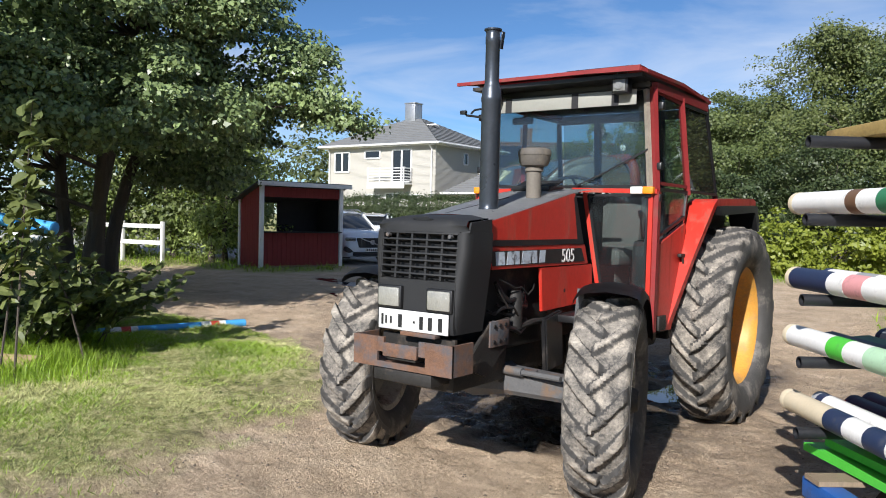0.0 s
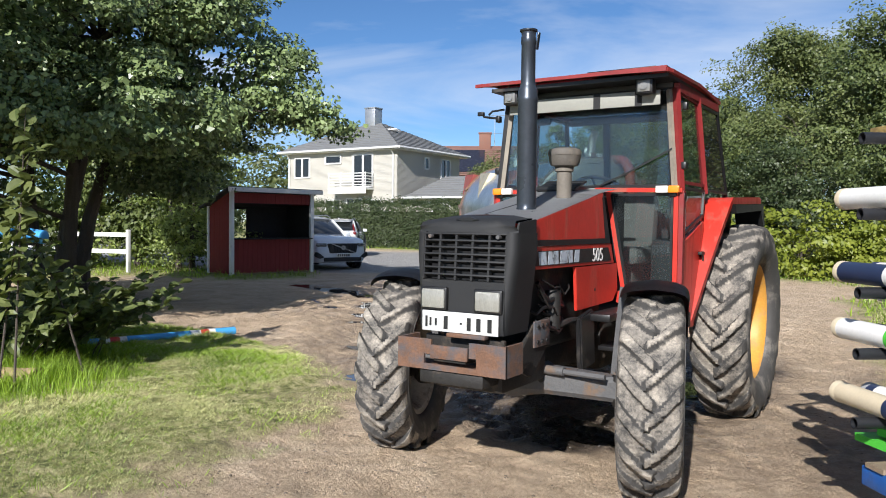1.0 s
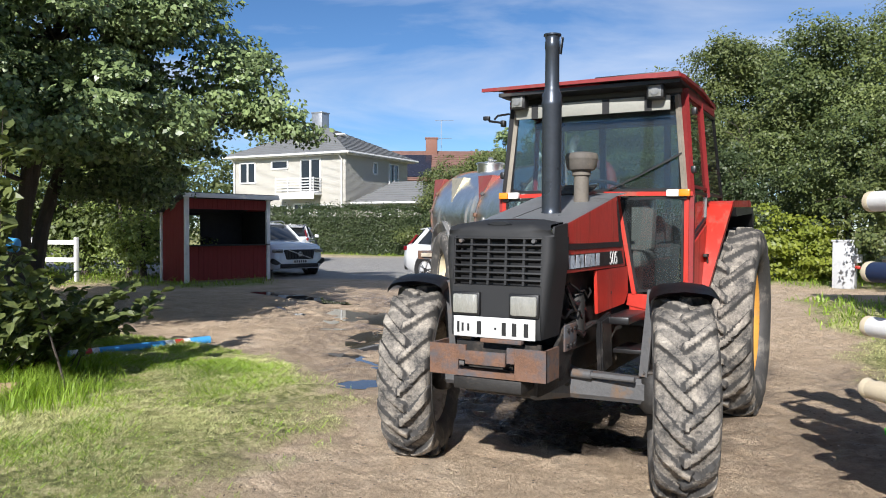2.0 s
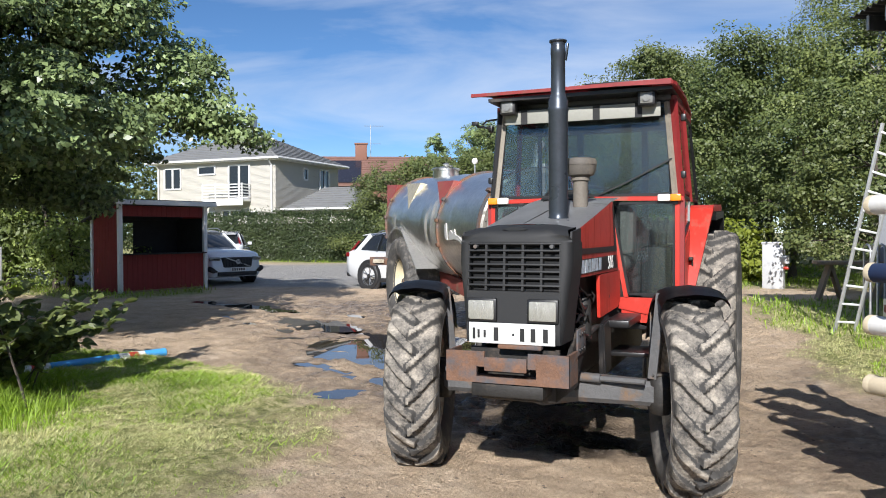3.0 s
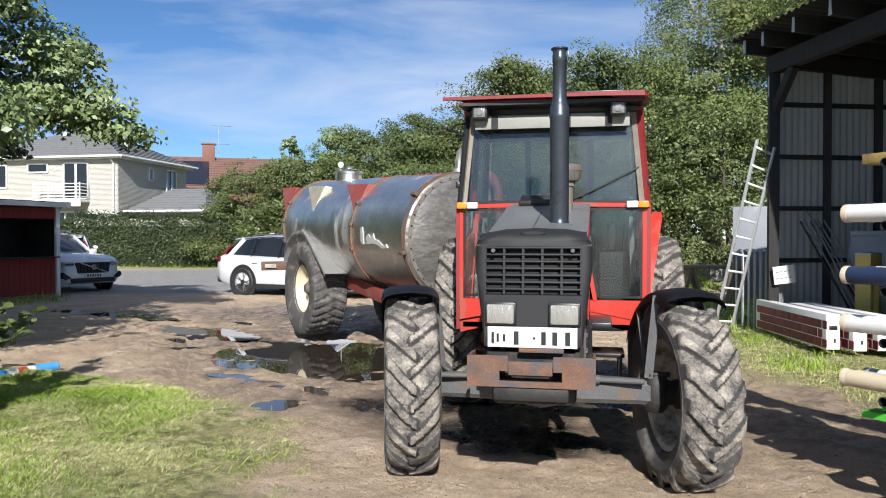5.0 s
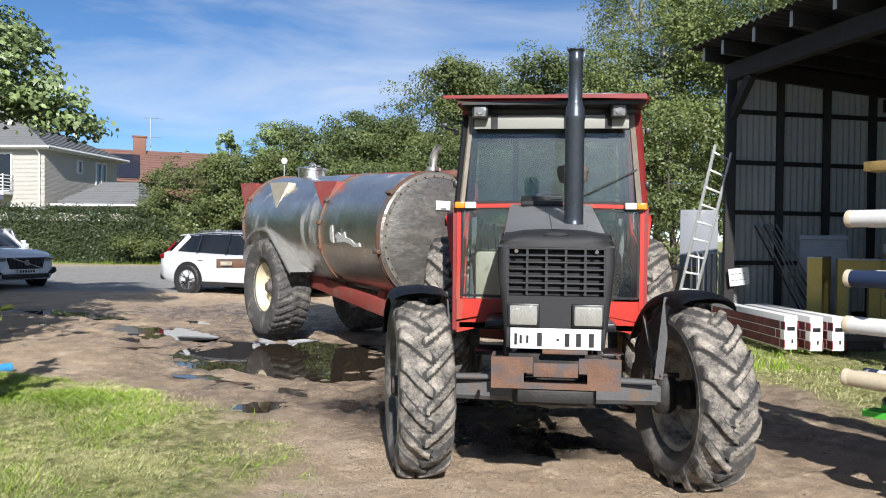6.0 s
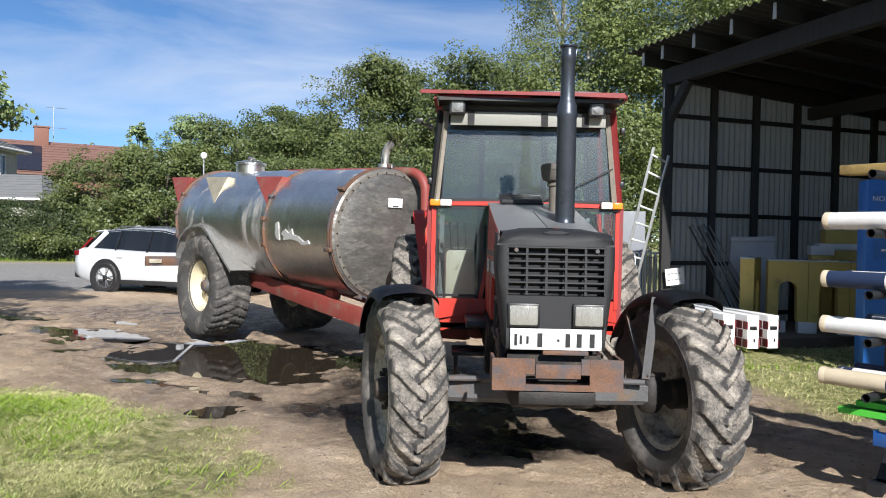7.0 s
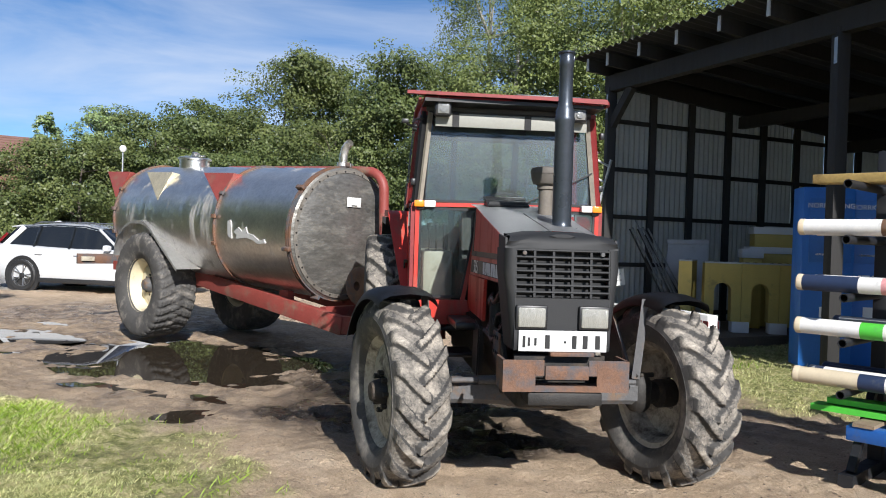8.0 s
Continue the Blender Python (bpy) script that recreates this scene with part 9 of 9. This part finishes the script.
for x, y, h, r, ml, lf, lb in WOOD:
    lo = 0.16 if ml is not M_LEAF_BIRCH else 0.3
    rnd = random.Random(int(x * 31 + y * 17))
    bl = [(0, 0, h * 0.58, r * 0.8, r * 0.8, h * 0.36)]
    for k in range(13):
        a = rnd.uniform(0, 6.28)
        zz = rnd.uniform(lo, 0.92)
        rr = r * (0.75 if zz < 0.6 else 0.5)
        bl.append((math.cos(a) * rr, math.sin(a) * rr, h * zz, r * rnd.uniform(0.3, 0.5), r * rnd.uniform(0.3, 0.5), h * rnd.uniform(0.08, 0.15)))
    n = int(min(1300, 38 * r * h))
    tree("tree", (x, y, 0), bl, n, 52, 0.088 * r, lf * 0.66, ml, lb, 0.03 * h ** 0.9 * 0.8, 1, M_BARK_B if ml is M_LEAF_BIRCH else M_BARK, 14, 0.4, "trees behind the yard", gaps=0.5, flat=0.5)
# yellow-green bushes in front of the woods
for x, y, h, r in ((-3.2, 21.2, 2.0, 1.5), (-1.2, 20.6, 2.3, 1.6), (0.3, 21.2, 2.0, 1.2)):
    tree("bush", (x, y, 0), [(0, 0, h * 0.5, r, r * 0.8, h * 0.5), (r * 0.5, -0.2, h * 0.35, r * 0.7, r * 0.6, h * 0.35)], 150, 24, 0.18, 0.13, M_LEAF_YEL, "sunlit yellow-green bush at the yard's end", 0.03, 3, limbs=12, group="sunlit bushes", category="bush")

# far hillside wood behind the houses: one joined mass
fb = []
for k in range(26):
    f_ = k / 25
    x, y = -78 + 62 * f_, 52 + 38 * f_
    h = 9.0 + 2.5 * math.sin(k * 1.7) + (3 if k < 9 else 0)
    fb.append((x + 3 * math.sin(k * 3.1), y + 3 * math.cos(k * 2.3), h * 0.5, 3.6, 3.6, h * 0.5))
p, out, cc = crown_points(fb, 1500, 22, 0.9, 0.55)
p[:, 2] = np.maximum(p[:, 2], 0.1)
tagged(new("far_wood", quads_mesh("far_wood", leaf_quads(p, out, 0.5), M_LEAF_FAR)), "hazy distant wood behind the houses", "wood", kind="stuff")

# clipped hedge along the road
hx = RNG.uniform(0, 1, 64000)
hu = np.stack([-33 + 22.0 * hx, 31.6 + 2.1 * hx, np.zeros_like(hx)], -1)
face_pick = RNG.random(64000)
dep = RNG.normal(size=64000) * 0.13
top_z = 2.42 + 0.16 * vnoise(hu[:, 0], hu[:, 1] * 0, 1.1, 71) + 0.12 * vnoise(hu[:, 0], hu[:, 1] * 0, 4.0, 72)
zz = RNG.random(64000) * top_z
front = face_pick < 0.75
hp = hu.copy()
hp[:, 1] += np.where(front, -0.6 + dep, RNG.uniform(-0.6, 0.6, 64000))
hp[:, 2] = np.where(front, zz, top_z + np.abs(dep) * 1.3)
ho = unit(np.where(front[:, None], np.array([[0.2, -0.8, 0.35]]), np.array([[0.1, -0.2, 0.9]])) + RNG.normal(size=(64000, 3)) * 0.5)
hd = thing("hedge", Matrix(), "clipped dark green hedge along the road", "hedge")
ob = new("foliage", quads_mesh("hedge_foliage", leaf_quads(hp, ho, 0.098), M_LEAF_HEDGE))
ob.parent = hd
# one solid dark green box fills the hedge behind its leaves
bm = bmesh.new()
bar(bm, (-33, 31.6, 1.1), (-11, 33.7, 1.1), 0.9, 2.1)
part("core", bm, mat("dark_green_hedge_core", (0.03, 0.035, 0.018), 0.9, var=0.4, scale=4, fine=20, bump=0.4, dist=0.1), hd)

# near bush at the lawn's edge: arching leafy twigs
def leafy_twigs(name, base, tips, leaf, m_leaf, label, r=0.008, pairs=12, category="bush", group=""):
    t = thing(name, Matrix(), label, category, group)
    pos, way = [], []
    rnd = random.Random(len(tips) * 7 + 1)
    for tip in tips:
        bm = bmesh.new()
        b = Vector(base) + Vector((rnd.uniform(-0.5, 0.5), rnd.uniform(-0.5, 0.5), 0))
        tip = Vector(tip)
        mid = b.lerp(tip, 0.5) + Vector((0, 0, 0.35 * (tip - b).length * rnd.uniform(0.3, 0.8)))
        pts = [(b * (1 - f_) ** 2 + mid * 2 * f_ * (1 - f_) + tip * f_ * f_) for f_ in (k / 8 for k in range(9))]
        tube(bm, pts, [r * (1 - 0.8 * k / 8) for k in range(9)], 5)
        part("twig", bm, M_BARK, t)
        for k in range(pairs):
            f_ = 0.25 + 0.75 * (k + rnd.random() * 0.5) / pairs
            c = b * (1 - f_) ** 2 + mid * 2 * f_ * (1 - f_) + tip * f_ * f_
            for s in (-1, 1):
                pos.append(c + Vector((rnd.uniform(-1, 1), rnd.uniform(-1, 1), rnd.uniform(-0.3, 0.6))) * leaf * 0.6)
                way.append(Vector((rnd.uniform(-0.6, 0.6), rnd.uniform(-0.9, 0.4), rnd.uniform(0.3, 1.0))))
    ob = new("foliage", quads_mesh("twig_leaves", broad_leaves(np.array(pos), unit(np.array(way)), leaf, 0.6), m_leaf))
    ob.parent = t
    return t


rnd = random.Random(21)
tips = [(-4.55 + rnd.uniform(-0.5, 0.1), 1.0 + rnd.uniform(-0.6, 0.9), 0.55 + rnd.uniform(-0.25, 0.5)) for _ in range(26)]
tips += [(-4.5, 1.7, 0.68), (-4.45, 1.05, 0.85), (-4.75, 0.95, 1.06), (-4.6, 1.4, 0.5)]
leafy_twigs("bush", (-5.5, 0.7, 0.0), tips, 0.12, M_LEAF_BUSH, "sprawling broad-leaved bush at the edge of the lawn", pairs=19, group="lawn edge bushes")
tips = [(-5.9 + rnd.uniform(-0.8, 0.9), 0.3 + rnd.uniform(-0.9, 0.9), 0.9 + rnd.uniform(-0.4, 0.5)) for _ in range(34)]
leafy_twigs("bush", (-6.3, 0.3, 0.0), tips, 0.11, M_LEAF_MID, "dense dark bush behind the lawn", group="lawn edge bushes")
tips = [(-6.6 + rnd.uniform(-0.9, 0.9), 1.8 + rnd.uniform(-0.8, 0.8), 0.6 + rnd.uniform(-0.3, 0.3)) for _ in range(26)]
leafy_twigs("bush", (-6.8, 1.7, 0.0), tips, 0.11, M_LEAF_MID, "low dark bush under the alder", group="lawn edge bushes")
leafy_twigs("sapling", (-4.75, 0.25, 0.0), [(-4.80, 0.29, 2.55), (-4.72, 0.3, 2.25), (-4.95, 0.2, 1.7)], 0.15, M_LEAF_BUSH, "tall thin sapling with long leaves", 0.012, 26, "sapling")

# sawn log in the grass
lg = thing("log", pose(-4.75, 0.12, 0.10, 0, 90, 30), "short weathered sawn log in the grass", "log")
bm = bmesh.new()
lathe(bm, [(0.0, -0.25), (0.085, -0.25), (0.10, -0.22), (0.095, 0.1), (0.10, 0.25), (0.0, 0.25)], None, 14)
part("wood", bm, mat("split_pale_wood", (0.36, 0.25, 0.15), 0.85, var=0.35, scale=6, fine=40, bump=0.4), lg)


# grass: tufts of blades on the lawns
def blades(n, xr, yr, hmin, hmax, test, wid=0.006, arched=False):
    x, y = RNG.uniform(*xr, n), RNG.uniform(*yr, n)
    keep = RNG.random(n) < test(x, y)
    x, y = x[keep], y[keep]
    k = len(x)
    z = ground_height(x, y) - 0.01
    h = RNG.uniform(hmin, hmax, k) * (0.7 + 0.6 * np.clip(vnoise(x, y, 2.0, 31) + 0.5, 0, 1))
    a = RNG.uniform(0, 6.28, k)
    bend = RNG.uniform(0.2, 1.5, k) * h
    dx, dy = np.cos(a), np.sin(a)
    w = wid * RNG.uniform(0.6, 1.5, k)
    b = np.stack([x, y, z], -1)
    side = np.stack([-dy, dx, 0 * dx], -1) * w[:, None]
    part_way = 0.35 if arched else 0.52
    mid = b + np.stack([dx * bend * part_way, dy * bend * part_way, h * 0.62], -1)
    tip = b + np.stack([dx * bend, dy * bend, h], -1)
    if arched:
        return np.concatenate([np.stack([b - side, b + side, mid + side * 0.8, mid - side * 0.8], 1), np.stack([mid - side * 0.8, mid + side * 0.8, tip + side * 0.1, tip - side * 0.1], 1)])
    return np.stack([b - side, b + side, mid + side * 0.7, tip], 1)


def near_edge(x, y):
    return np.clip((-x - 2.3 - 0.25 * (y > 1.6)) / 1.8, 0.12, 1)


g1 = blades(520000, (-7.5, -1.0), (-3.6, 3.9), 0.010, 0.036, lambda x, y: grass_field(x, y) ** 2 * np.clip(0.5 + 0.8 * vnoise(x, y, 1.5, 33) + np.clip(-x - 2.6, 0, 1), 0, 1), 0.0017)
tagged(new("short_grass", quads_mesh("short_grass", g1, M_GRASS_DRY)), "short worn yellowish grass on the lawn", "grass", kind="stuff")
g2 = blades(260000, (-7.0, -1.2), (-3.4, 3.6), 0.02, 0.065, lambda x, y: grass_field(x, y) * near_edge(x, y) * np.clip(0.5 + 0.9 * vnoise(x, y, 1.6, 34) + 0.4 * vnoise(x, y, 5.0, 38), 0, 1), 0.0021)
tagged(new("lawn_grass", quads_mesh("lawn_grass", g2, M_GRASS)), "fresh green grass on the lawn", "grass", kind="stuff")
g3 = blades(46000, (-6.6, -3.6), (-1.6, 1.5), 0.08, 0.21, lambda x, y: np.clip((-x - 3.7 - np.clip(y - 0.4, 0, 2) * 0.8) / 0.9, 0, 1) * np.clip(0.35 + 0.7 * vnoise(x, y, 1.6, 35), 0, 1), 0.0032, True)
tagged(new("tall_grass", quads_mesh("tall_grass", g3, M_GRASS)), "tall tufts of bright green grass by the bushes", "grass", kind="stuff")
g4 = blades(80000, (1.3, 5.5), (2.2, 11.5), 0.015, 0.05, lambda x, y: grass_field(x, y) * np.clip(0.6 + 0.6 * vnoise(x, y, 1.4, 36), 0, 1), 0.0035)
tagged(new("barn_grass", quads_mesh("barn_grass", g4, M_GRASS_DRY)), "worn grass strip beside the barn", "grass", kind="stuff")
g5 = blades(4000, (2.3, 4.0), (4.9, 8.8), 0.05, 0.14, lambda x, y: np.clip(0.2 + 0.8 * vnoise(x, y, 1.7, 37), 0, 1), 0.006, True)
tagged(new("weed_tufts", quads_mesh("weed_tufts", g5, M_GRASS)), "green weed tufts round the jump fillers", "grass", kind="stuff")
g6 = blades(60000, (-30, 4), (8, 33), 0.04, 0.17, lambda x, y: grass_field(x, y) * (1 - road_field(x, y)), 0.009, True)
tagged(new("verge_grass", quads_mesh("verge_grass", g6, M_GRASS)), "rough verge grass round the yard", "grass", kind="stuff")
